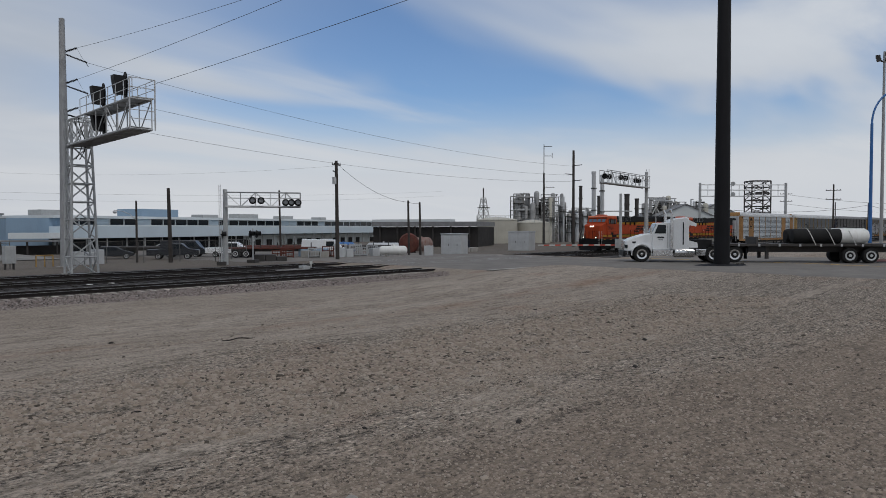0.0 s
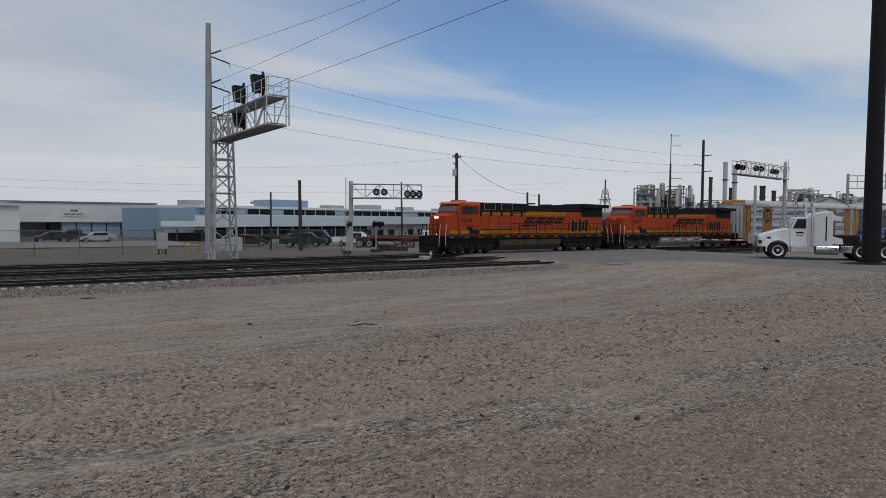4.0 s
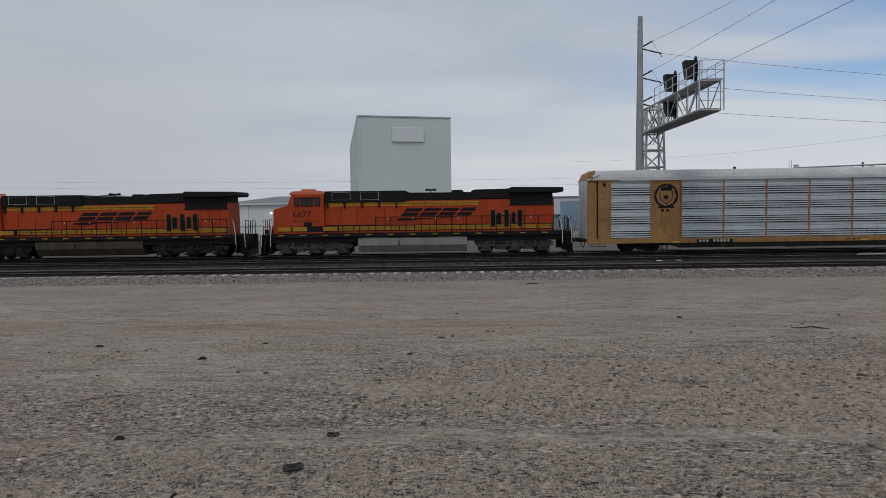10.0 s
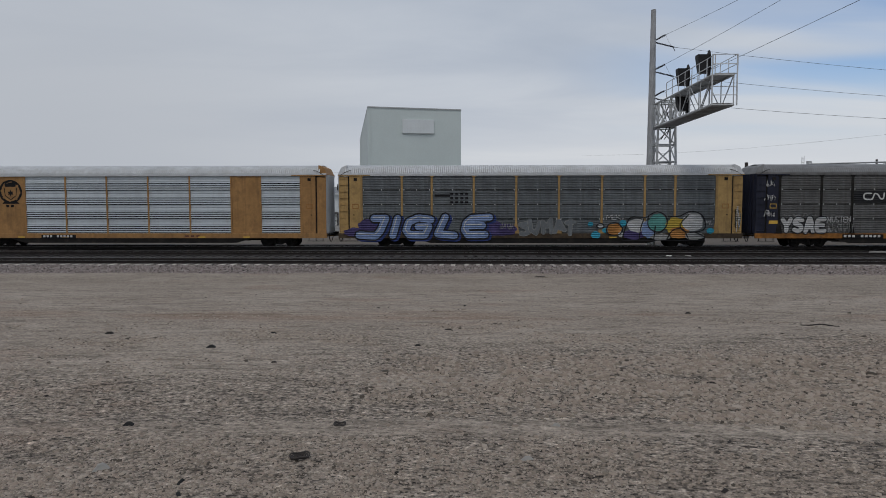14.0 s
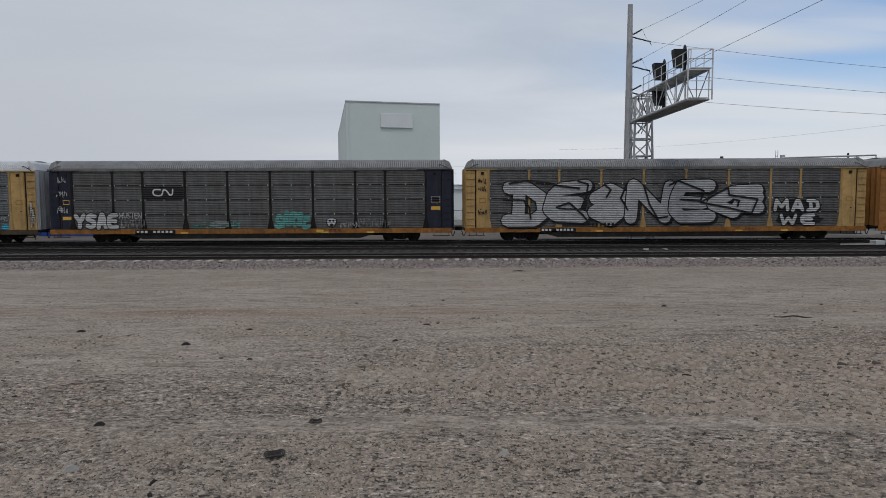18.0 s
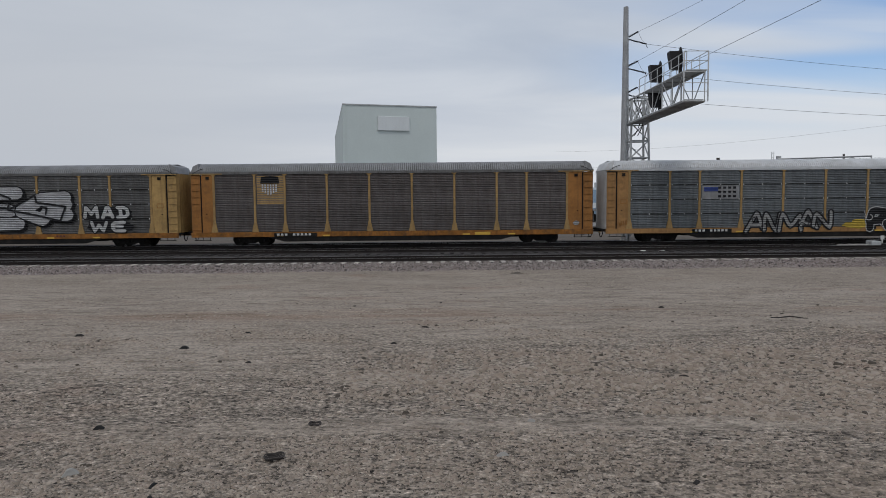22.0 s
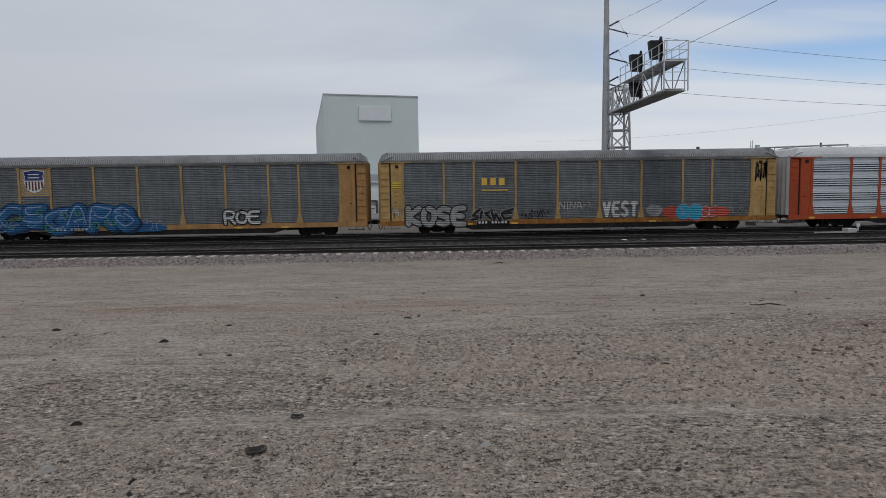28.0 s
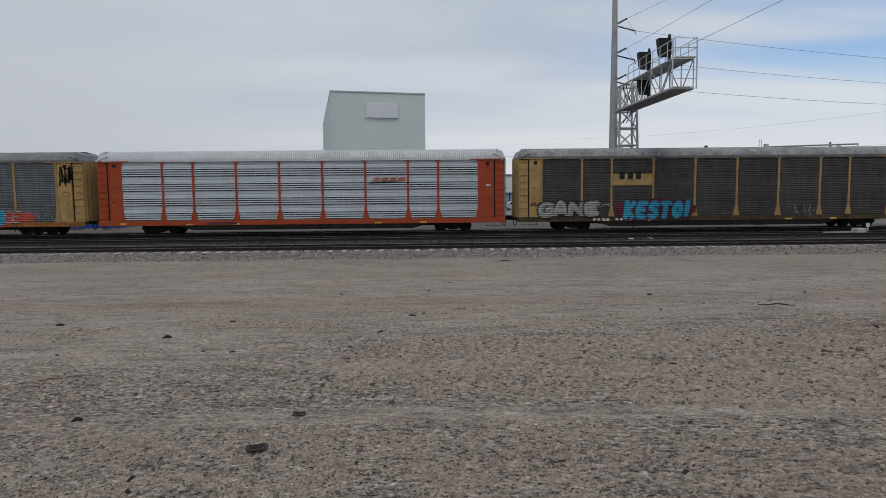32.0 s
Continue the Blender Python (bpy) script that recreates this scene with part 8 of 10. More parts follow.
def dock_apron():
    """Pale concrete yard before the docks, laid in slabs."""
    root = thing("dock_apron", Matrix.Identity(4), "pale worn concrete apron before the loading docks", "pavement", "", "structure")
    for i in range(12):
        for j in range(4):
            x, y = -40.0 + i * 5.2, 82.0 + j * 4.95
            bm = bmesh.new()
            v = [bm.verts.new((px_, py_, ground_z(px_, py_) + 0.05)) for px_, py_ in ((x, y), (x + 5.15, y), (x + 5.15, y + 4.9), (x, y + 4.9))]
            bm.faces.new(v)
            r = bmesh.ops.extrude_face_region(bm, geom=bm.faces[:])
            bmesh.ops.translate(bm, verts=[q for q in r["geom"] if isinstance(q, bmesh.types.BMVert)], vec=(0, 0, 0.06))
            part("concrete_slab", bm, "apron", root)


dock_apron()


def tall_building():
    root = thing("tall_elevator_building", Matrix.Identity(4), "tall windowless pale grey-green clad building with a blank sign", "industrial building")
    fl, fr, bl = Vector((-18.5, 133.4)), Vector((0.0, 138.4)), Vector((-30.7, 203.9))
    br = fr + bl - fl
    bm = bmesh.new()
    slab(bm, [fl, fr, br, bl], BASE, 22.4)
    part("wall", bm, "grey_wall", root, "pale clad walls")
    bm = bmesh.new()
    c = (fl + br) / 2
    slab(bm, [c + (p - c) * 1.004 for p in (fl, fr, br, bl)], 22.4, 22.62)
    part("roof_edge", bm, "signal_grey", root, "pale grey roof trim")
    d = (fr - fl)
    nrm = Vector((d.y, -d.x)).normalized()
    a, b = fl + d * 0.36 + nrm * 0.02, fl + d * 0.70 + nrm * 0.02
    bm = bmesh.new()
    slab(bm, [a, b, b + nrm * 0.35, a + nrm * 0.35], 17.5, 20.3)
    part("blank_sign", bm, "white_wall", root, "blank white sign board", bevel=0.03)
    for k in (0.03,):
        p = fl + d * k + nrm * 0.01
        bm = bmesh.new()
        slab(bm, [p, p + d * 0.006, p + d * 0.006 + nrm * 0.08, p + nrm * 0.08], BASE, 22.4)
        part("corner_trim", bm, "grey_wall", root)


tall_building()


def gable_building():
    root = thing("gable_warehouse", Matrix.Identity(4), "wide white metal shed with a low gable", "warehouse")
    xl, xr, xm_, y0, y1 = -71.0, -40.6, -55.6, 107.6, 134.0
    bm = bmesh.new()
    prism(bm, [(xl, BASE), (xr, BASE), (xr, 5.15), (xm_, 6.62), (xl, 5.15)], y0, y1)
    part("wall", bm, "white_wall", root, "white clad walls")
    for s, a, b in ((-1, xl - 0.3, xm_), (1, xm_, xr + 0.3)):
        bm = bmesh.new()
        za, zb = (5.12, 6.66) if s < 0 else (6.66, 5.12)
        prism(bm, [(a, za), (b, zb), (b, zb + 0.16), (a, za + 0.16)], y0 - 0.35, y1 + 0.3)
        part("roof", bm, "roof_metal", root, "grey metal roof slope")
    lv = part("wall_vent", bm_box(-44.3, -42.9, y0 - 0.08, y0 - 0.003, 3.0, 4.4), "signal_grey", root, "louvred wall vent")
    for k in range(8):
        part("slat", bm_box(-44.2, -43.0, y0 - 0.12, y0 - 0.08, 3.06 + k * 0.165, 3.15 + k * 0.165), "concrete", lv)
    part("flue", bm_box(-41.6, -41.3, y0 + 1.2, y0 + 1.5, 5.4, 6.3), "dark_steel", root)
    part("downpipe", bm_box(-40.62, -40.5, y0 - 0.1, y0, BASE, 5.1), "concrete", root)
    for y in (y0 + 9, y0 + 18):
        part("side_seam", bm_box(xr, xr + 0.04, y, y + 0.1, BASE, 5.1), "concrete", root)


gable_building()


def canopy_warehouse():
    root = thing("canopy_warehouse", Matrix.Identity(4), "white warehouse with a deep open bay and blue panels", "warehouse")
    y0, y1, top = 131.0, 165.0, 5.75
    part("wall", bm_box(0.5, 10.0, y0 + 6, y1, BASE, top - 0.2), "white_wall", root)
    part("wall", bm_box(23.6, 26.9, y0, y1, BASE, top), "white_wall", root)
    part("fascia", bm_box(0.5, 23.6, y0, y0 + 0.4, 2.45, top), "white_wall", root, "broad white fascia over the open bay")
    part("wall", bm_box(10.0, 23.6, y0 + 7, y0 + 7.4, BASE, 2.6), "shadow_wall", root)
    part("roof", bm_box(0.2, 27.2, y0 - 0.2, y1, top, top + 0.25), "roof_metal", root)
    for k in range(5):
        a = 11.8 + k * 2.35
        part("blue_panel", bm_box(a, a + 2.15, y0 + 0.5, y0 + 0.6, 0.1 + BASE, 2.4), "blue_wall", root, "light blue bay panel")
        part("mullion", bm_box(a - 0.17, a, y0 + 0.42, y0 + 0.62, BASE, 2.45), "dark_blue", root)
    part("end_panel", bm_box(10.0, 11.6, y0 + 0.5, y0 + 0.6, BASE, 2.45), "dark_blue", root)
    sg = part("sign", bm_box(11.9, 15.6, y0 - 0.1, y0 - 0.003, 3.45, 4.85), "dock_white", root, "white sign with dark marks")
    bm = bmesh.new()
    for k in range(8):
        box(bm, 12.2 + k * 0.38, 12.46 + k * 0.38, y0 - 0.13, y0 - 0.1, 3.75, 3.95)
    prism(bm, [(13.3, 4.2), (13.7, 4.4), (14.1, 4.2), (14.3, 4.65), (13.7, 4.5), (13.1, 4.65)], y0 - 0.13, y0 - 0.1)
    part("sign_marks", bm, "dark_steel", sg, "unreadable dark sign marks")


canopy_warehouse()


def long_factory():
    """The low blue and white factory that runs away beside the yard."""
    p, q = Vector((28.5, 103.5)), Vector((113.5, 134.0))
    d = (q - p)
    L, ang = d.length, math.degrees(math.atan2(d.y, d.x))
    root = thing("long_factory", pose(p.x, p.y, 0, 0, 0, ang), "long low white and pale blue factory with strip windows", "factory")
    part("wall", bm_box(0, L, 3.0, 24.0, BASE, 4.9), "blue_wall", root, "light blue wall")
    part("bay_wall", bm_box(0.4, L, 2.6, 2.98, BASE, 2.1), "white_wall", root, "loading bay wall")
    part("fascia", bm_box(0.0, L * 0.42, -2.2, 3.0, 2.05, 3.75), "pale_blue", root, "pale fascia over the bays")
    part("fascia", bm_box(L * 0.42, L, 0.2, 3.0, 2.3, 3.75), "pale_blue", root, "pale fascia over the bays")
    part("clerestory", bm_box(2.0, L, 2.2, 3.0, 3.76, 3.95), "white_wall", root)
    part("parapet", bm_box(0, L, 2.0, 24.2, 4.95, 5.35), "white_wall", root, "white parapet")
    n = 34
    for k in range(n):
        a = 2.0 + k * (L - 3) / n
        w = (L - 3) / n
        part("window", bm_box(a + 0.12, a + w - 0.12, 2.9, 2.99, 4.0, 4.9), "pale_blue" if k in (2, 5, 11, 19, 20, 24) else "glass", root)
        part("mullion", bm_box(a - 0.08, a + 0.08, 2.85, 3.0, 3.95, 4.95), "white_wall", root)
    for k in range(26):
        a = 2.5 + k * (L - 4) / 26
        if k % 5 == 4 and k > 10:
            part("bay_door", bm_box(a, a + 2.2, 2.5, 2.59, BASE, 1.9), "dock_white", root)
        else:
            part("bay_door", bm_box(a, a + (3.15 if k < 11 else 1.6), 2.5, 2.59, BASE, 1.95 if k < 11 else 1.2), "glass" if k < 11 else "shadow_wall", root)
        part("bay_post", bm_box(a - 0.30, a - 0.20, -1.9 if k < 11 else 0.4, -1.7 if k < 11 else 0.6, BASE, 2.05 if k < 11 else 2.3), "signal_grey", root)
    for a, w, h in ((2.2, 3.0, 0.9), (34.0, 4.0, 0.7), (44.0, 5.5, 1.0), (58.0, 3.2, 0.8), (72, 2.0, 0.7)):
        part("roof_unit", bm_box(a, a + w, 8, 11, 5.35, 5.35 + h), "signal_grey", root, "rooftop machinery box")
    part("roof_house", bm_box(20.0, 28.0, 8, 14, 5.35, 6.8), "blue_wall", root, "blue rooftop penthouse")
    # lower blue wing at its near end
    wing = thing("blue_wing", Matrix.Identity(4), "light blue clad wing with a white lean-to canopy", "factory")
    bm = bmesh.new()
    slab(bm, [(27.2, 131.5), (23.5, 112.0), (29.6, 105.6), (34, 128)], BASE, 4.95)
    part("wall", bm, "blue_wall", wing)
    bm = bmesh.new()
    slab(bm, [(21.5, 101.5), (28.5, 99.0), (30.0, 104.5), (23.5, 108.0)], 2.1, 2.85)
    part("canopy", bm, "white_wall", wing, "stepped white canopy")
    bm = bmesh.new()
    slab(bm, [(19.8, 99.5), (26.5, 97.5), (28.0, 101.5), (21.0, 104)], 1.7, 1.9)
    part("lower_canopy", bm, "roof_metal", wing, "dark lean-to roof")
    # added panel: stands for the shade and a dark mass under the lean-to
    bm = bmesh.new()
    slab(bm, [(20.6, 101.0), (27.6, 98.8), (27.7, 99.0), (20.7, 101.2)], BASE, 1.2)
    part("dark_screen", bm, "shadow_wall", wing, "dark panel for the shade and dark goods under the lean-to")
    for x, y in ((20.2, 99.8), (23.0, 99.0), (26.2, 98.0)):
        part("canopy_post", bm_box(x, x + 0.2, y, y + 0.2, BASE, 1.75), "dark_steel", wing)


long_factory()


def brown_shed():
    root = thing("brown_shed", Matrix.Identity(4), "dark brown open shed with a pale roof edge", "shed")
    a, b = Vector((79.0, 97.5)), Vector((88.8, 80.0))
    d = (b - a).normalized()
    nrm = Vector((-d.y, d.x))
    # solid block coloured near black for the shade inside the open shed
    bm = bmesh.new()
    slab(bm, [a, b, b - nrm * -14, a - nrm * -14], BASE, 3.6)
    part("wall", bm, "shadow_wall", root, "solid dark block for the shaded open interior")
    bm = bmesh.new()
    slab(bm, [a - nrm * 0.8, b - nrm * 0.8, b + nrm * 15, a + nrm * 15], 3.7, 4.55)
    part("roof", bm, "roof_grey", root, "grey metal roof")
    bm = bmesh.new()
    slab(bm, [a - nrm * 0.6, a + d * 15 - nrm * 0.6, a + d * 15 + nrm * 3, a + nrm * 3], 4.55, 5.0)
    part("roof_edge", bm, "white_wall", root, "pale roof edge")
    for k in range(6):
        p = a + d * (1.5 + k * 3.4) - nrm * 0.3
        part("post", bm_box(p.x - 0.12, p.x + 0.12, p.y - 0.12, p.y + 0.12, BASE, 3.7), "dark_steel", root)


brown_shed()


# ---- process plant ----
def storage_tank(x, y, r, h, material, label):
    root = thing("storage_tank", Matrix.Translation((x, y, BASE)), label, "storage tank")
    bm = bmesh.new()
    lathe(bm, [(r, 0), (r, h), (r * 0.96, h + 0.15), (r * 0.5, h + 0.55), (0.1, h + 0.75)], 40)
    part("shell", bm, material, root, "", True)
    for z in (h * 0.33, h * 0.66, h):
        bm = bmesh.new()
        lathe(bm, [(r + 0.02, z - 0.06), (r + 0.06, z - 0.06), (r + 0.06, z + 0.06), (r + 0.02, z + 0.06)], 40)
        part("hoop", bm, material, root)
    bm = bmesh.new()
    for k in range(24):
        a0, a1 = 2 * math.pi * k / 24, 2 * math.pi * (k + 1) / 24
        tube(bm, (r * math.cos(a0), r * math.sin(a0), h + 1.0), (r * math.cos(a1), r * math.sin(a1), h + 1.0), 0.03, n=4)
        tube(bm, (r * math.cos(a0), r * math.sin(a0), h), (r * math.cos(a0), r * math.sin(a0), h + 1.0), 0.03, n=4)
    part("top_railing", bm, "plant_steel", root)


storage_tank(115.5, 98.4, 4.6, 6.2, "beige_tank", "squat beige storage tank with a top rail")
storage_tank(124.0, 95.0, 4.0, 5.6, "beige_tank", "second squat beige storage tank")


def flare_tower():
    root = thing("flare_tower", Matrix.Translation((151, 134, BASE)), "slender dark lattice flare tower", "tower")
    bm = bmesh.new()
    lattice(bm, ([(-2.2, -2.2), (2.2, -2.2), (2.2, 2.2), (-2.2, 2.2)], [(-0.5, -0.5), (0.5, -0.5), (0.5, 0.5), (-0.5, 0.5)]), 0, 13.5, 6, 0.08)
    part("lattice", bm, "plant_steel", root)
    bm = bmesh.new()
    tube(bm, (0, 0, 0), (0, 0, 16.4), 0.2, n=8)
    part("flare_stack", bm, "dark_steel", root)
    part("platform", bm_box(-1.4, 1.4, -1.4, 1.4, 10.4, 10.6), "dark_steel", root)


flare_tower()


def process_unit(x, y, w, d, h, seed, label):
    """A thicket of columns, frames, platforms and bent pipes."""
    rng = random.Random(seed)
    root = thing("process_unit", pose(x, y, BASE, 0, 0, -43), label, "process plant", "process plant units")
    for i in range(int(w / 0.55)):
        px_, py_ = rng.uniform(0, w), rng.uniform(0, d)
        r, hh = rng.uniform(0.22, 0.75), h * rng.uniform(0.68, 1.0)
        bm = bmesh.new()
        lathe(bm, [(r, 0), (r, hh), (r * 0.8, hh + r * 0.5), (r * 0.25, hh + r * 0.8)], 14, (px_, py_, 0))
        col = part("column", bm, rng.choice(["plant_steel", "galv", "plant_steel", "beige_tank"]), root, "", True)
        for k in range(2):
            z = hh * rng.uniform(0.4, 0.95)
            bm = bmesh.new()
            lathe(bm, [(r, z), (r + 0.7, z), (r + 0.7, z + 0.12), (r, z + 0.12)], 12, (px_, py_, 0))
            for q in range(10):
                a0, a1 = 2 * math.pi * q / 10, 2 * math.pi * (q + 1) / 10
                R = r + 0.66
                tube(bm, (px_ + R * math.cos(a0), py_ + R * math.sin(a0), z + 1), (px_ + R * math.cos(a1), py_ + R * math.sin(a1), z + 1), 0.03, n=4)
            part("platform", bm, "dark_steel", col)
    for i in range(int(w / 0.38)):
        x0, x1 = sorted((rng.uniform(0, w), rng.uniform(0, w)))
        x1 = min(x1, x0 + 4.0)
        y0, z = rng.uniform(-0.8, d), rng.uniform(0.3, 1.0) * h
        bm = bmesh.new()
        pts = [(x0, y0, 0.5), (x0, y0, z), (x1, y0, z), (x1, y0 + 1, z), (x1, y0 + 1, z * 0.35)]
        for a, b in zip(pts, pts[1:]):
            tube(bm, a, b, rng.choice([0.07, 0.1, 0.14, 0.2]), n=7)
        part("pipe", bm, rng.choice(["galv", "plant_steel", "dark_steel"]), root)
    for i in range(max(1, int(w / 2.2))):
        x0 = rng.uniform(0, w - 2.5)
        bm = bmesh.new()
        hh = h * rng.uniform(0.55, 0.95)
        sq = [(x0, 0), (x0 + 2.6, 0), (x0 + 2.6, 2.4), (x0, 2.4)]
        lattice(bm, (sq, sq), 0, hh, max(2, int(hh / 2.3)), 0.09)
        for z in np.arange(2.2, hh, 2.3):
            box(bm, x0, x0 + 2.6, 0, 2.4, z, z + 0.1)
        part("steel_frame", bm, rng.choice(["dark_steel", "plant_steel"]), root)


process_unit(126.3, 102.4, 13.5, 8, 13.0, 4, "cluster of grey process columns, frames and pipes")
process_unit(137.0, 94.5, 9.0, 6, 9.6, 8, "lower cluster of grey pipes and vessels")
process_unit(159.5, 85.5, 11.5, 8, 12.4, 15, "far cluster of pale columns and pipes behind the train")
process_unit(169.5, 78.5, 5.0, 5, 12.0, 23, "pair of far domed columns")


def stack(x, y, r, h, material, label):
    root = thing("chimney_stack", Matrix.Translation((x, y, BASE)), label, "chimney")
    bm = bmesh.new()
    lathe(bm, [(r * 1.1, 0), (r, h * 0.5), (r, h - 0.3), (r * 1.12, h - 0.3), (r * 1.12, h)], 16)
    part("flue", bm, material, root, "", True)
    for z in (h * 0.55, h * 0.8):
        bm = bmesh.new()
        lathe(bm, [(r, z), (r + 0.12, z), (r + 0.12, z + 0.15), (r, z + 0.15)], 16)
        part("band", bm, "dark_steel", root)


stack(112.4, 74.2, 0.32, 12.7, "dark_steel", "thin dark chimney stack of the plant")
stack(119.5, 74.5, 0.35, 11.0, "dark_steel", "thin dark chimney stack")
stack(84.1, 53.3, 0.30, 12.6, "galv", "slim silver flue beside the crossing gantry")
stack(85.9, 53.0, 0.30, 12.2, "galv", "second slim silver flue beside the gantry")
stack(121.0, 69.0, 0.50, 11.2, "dark_steel", "dark boiler stack behind the train")
stack(122.4, 67.6, 0.38, 10.3, "dark_steel", "short dark chimney stack of the plant")


def far_shed(x, y, w, d, eave, ridge, label):
    root = thing("far_shed", pose(x, y, BASE, 0, 0, -43), label, "shed")
    bm = bmesh.new()
    prism(bm, [(0, 0), (w, 0), (w, eave), (w * 0.5, ridge), (0, eave)], 0, d)
    part("wall", bm, "white_wall", root)
    for a, b, za, zb in ((-0.3, w * 0.5, eave - 0.1, ridge + 0.05), (w * 0.5, w + 0.3, ridge + 0.05, eave - 0.1)):
        bm = bmesh.new()
        prism(bm, [(a, za), (b, zb), (b, zb + 0.2), (a, za + 0.2)], -0.3, d + 0.3)
        part("roof", bm, "roof_grey", root)


far_shed(157.0, 80.5, 13.5, 20, 7.4, 10.2, "pale far shed with a gable roof")
far_shed(181.0, 84.0, 15.0, 20, 7.8, 10.8, "second pale far shed with a gable roof")
lt = thing("loading_tower", pose(180.0, 66.6, BASE, 0, 0, -43), "dark far steel loading tower", "tower")
bm = bmesh.new()
sq = [(0, 0), (5.0, 0), (5.0, 4.0), (0, 4.0)]
lattice(bm, (sq, sq), 0, 16.6, 10, 0.12, False)
part("frame", bm, "dark_steel", lt)
for k in range(6):
    part("hopper", bm_box(0.4 + (k % 2) * 2.3, 2.4 + (k % 2) * 2.3, 0.4, 3.6, 3 + k * 2.1, 3.3 + k * 2.1), "dark_steel", lt)
fs = thing("far_signal_bridge", Matrix.Identity(4), "pale far signal bridge with round signal boards", "railway signal")
bm = bmesh.new()
for z in (10.6, 12.0, 13.2):
    tube(bm, (150.0, 67.0, z), (165.0, 53.5, z), 0.12, n=5)
for k in range(12):
    p = Vector((150.0, 67.0)).lerp(Vector((165.0, 53.5)), k / 11)
    tube(bm, (p.x, p.y, 10.6), (p.x, p.y, 13.2), 0.07, n=5)
part("truss", bm, "galv", fs)
for k in (0.38,):
    p = Vector((150.0, 67.0)).lerp(Vector((165.0, 53.5)), k)
    bm = bmesh.new()
    tube(bm, (p.x - 0.4, p.y - 0.2, 13.4), (p.x - 0.45, p.y - 0.22, 13.4), 0.5, n=14)
    tube(bm, (p.x - 0.4, p.y - 0.2, 11.0), (p.x - 0.45, p.y - 0.22, 11.0), 0.5, n=14)
    part("signal_board", bm, "signal_grey", fs)
bm = bmesh.new()
for x, y in ((150.0, 67.0), (165.0, 53.5)):
    tube(bm, (x, y, -0.5), (x, y, 13.6), 0.3, n=8)
part("post", bm, "signal_grey", fs)


# ---- yard things behind the tracks ----
def lying_tank(x, y, z, turn, r, L, material, label, saddle=True):
    root = thing("storage_tank", pose(x, y, z, 0, 0, turn), label, "storage tank")
    bm = bmesh.new()
    c = r + 0.25
    lathe(bm, [(0.1, -L / 2 - r * 0.55), (r * 0.6, -L / 2 - r * 0.42), (r * 0.92, -L / 2 - r * 0.15), (r, -L / 2), (r, L / 2), (r * 0.92, L / 2 + r * 0.15), (r * 0.6, L / 2 + r * 0.42), (0.1, L / 2 + r * 0.55)], 22, (0, 0, c), "x")
    part("shell", bm, material, root, "", True)
    for k in (-0.6, 0.6):
        part("saddle", bm_box(k * L / 2 - 0.1, k * L / 2 + 0.1, -r * 0.7, r * 0.7, 0, c - r * 0.6), "concrete", root)
    bm = bmesh.new()
    tube(bm, (0, 0, c + r - 0.03), (0, 0, c + r + 0.18), 0.13, n=10)
    part("dome", bm, material, root)


lying_tank(48.9, 56.8, 0.18, -46, 0.5, 2.6, "white_tank", "small white propane tank on saddles")
lying_tank(57.0, 77.0, -0.3, -42, 0.75, 2.6, "blue_paint", "bright blue tank in the vehicle yard")
lying_tank(61.2, 73.2, -0.5, -42, 0.8, 4.0, "galv", "grey tank in the vehicle yard")
lying_tank(68.0, 72.6, -0.5, -60, 1.15, 2.2, "rust_tank", "faded rusty red tank in the yard")
rt = thing("storage_tank", pose(59.2, 65.6, -0.1, 0, 0, -42), "large rust-red upright round tank end", "storage tank")
bm = bmesh.new()
lathe(bm, [(0.3, -1.2), (1.2, -0.95), (1.35, -0.6), (1.35, 1.2)], 24, (0, 0, 1.5), "y")
part("shell", bm, "red_brown", rt, "", True)
part("cradle", bm_box(-0.9, 0.9, -0.8, 1.0, 0, 0.4), "dark_steel", rt)


def road_wheel(name, parent, x, y, r, w, side, hub="galv"):
    bm = bmesh.new()
    lathe(bm, [(r * 0.55, -w / 2), (r * 0.93, -w / 2), (r, -w * 0.35), (r, w * 0.35), (r * 0.93, w / 2), (r * 0.55, w / 2)], 26, (x, y, r), "y")
    tyre = part(name, bm, "rubber", parent, "", True)
    bm = bmesh.new()
    o = y + side * (w / 2 + 0.005)
    lathe(bm, [(r * 0.64, o - side * 0.06), (r * 0.64, o + side * 0.02), (r * 0.52, o + side * 0.01), (r * 0.2, o - side * 0.05), (r * 0.18, o + side * 0.05), (0.02, o + side * 0.06)] if side > 0 else [(0.02, o + side * 0.06), (r * 0.18, o + side * 0.05), (r * 0.2, o - side * 0.05), (r * 0.52, o + side * 0.01), (r * 0.64, o + side * 0.02), (r * 0.64, o - side * 0.06)], 20, (x, 0, r), "y")
    rim = part("rim", bm, hub, tyre, "", True)
    bm = bmesh.new()
    for k in range(10):
        a = 2 * math.pi * k / 10
        cx, cz = x + 0.36 * r * math.cos(a), r + 0.36 * r * math.sin(a)
        tube(bm, (cx, o - side * 0.03, cz), (cx, o + side * 0.004, cz), 0.035 * r / 0.5, n=6)
    part("rim_hole", bm, "signal_black", rim)


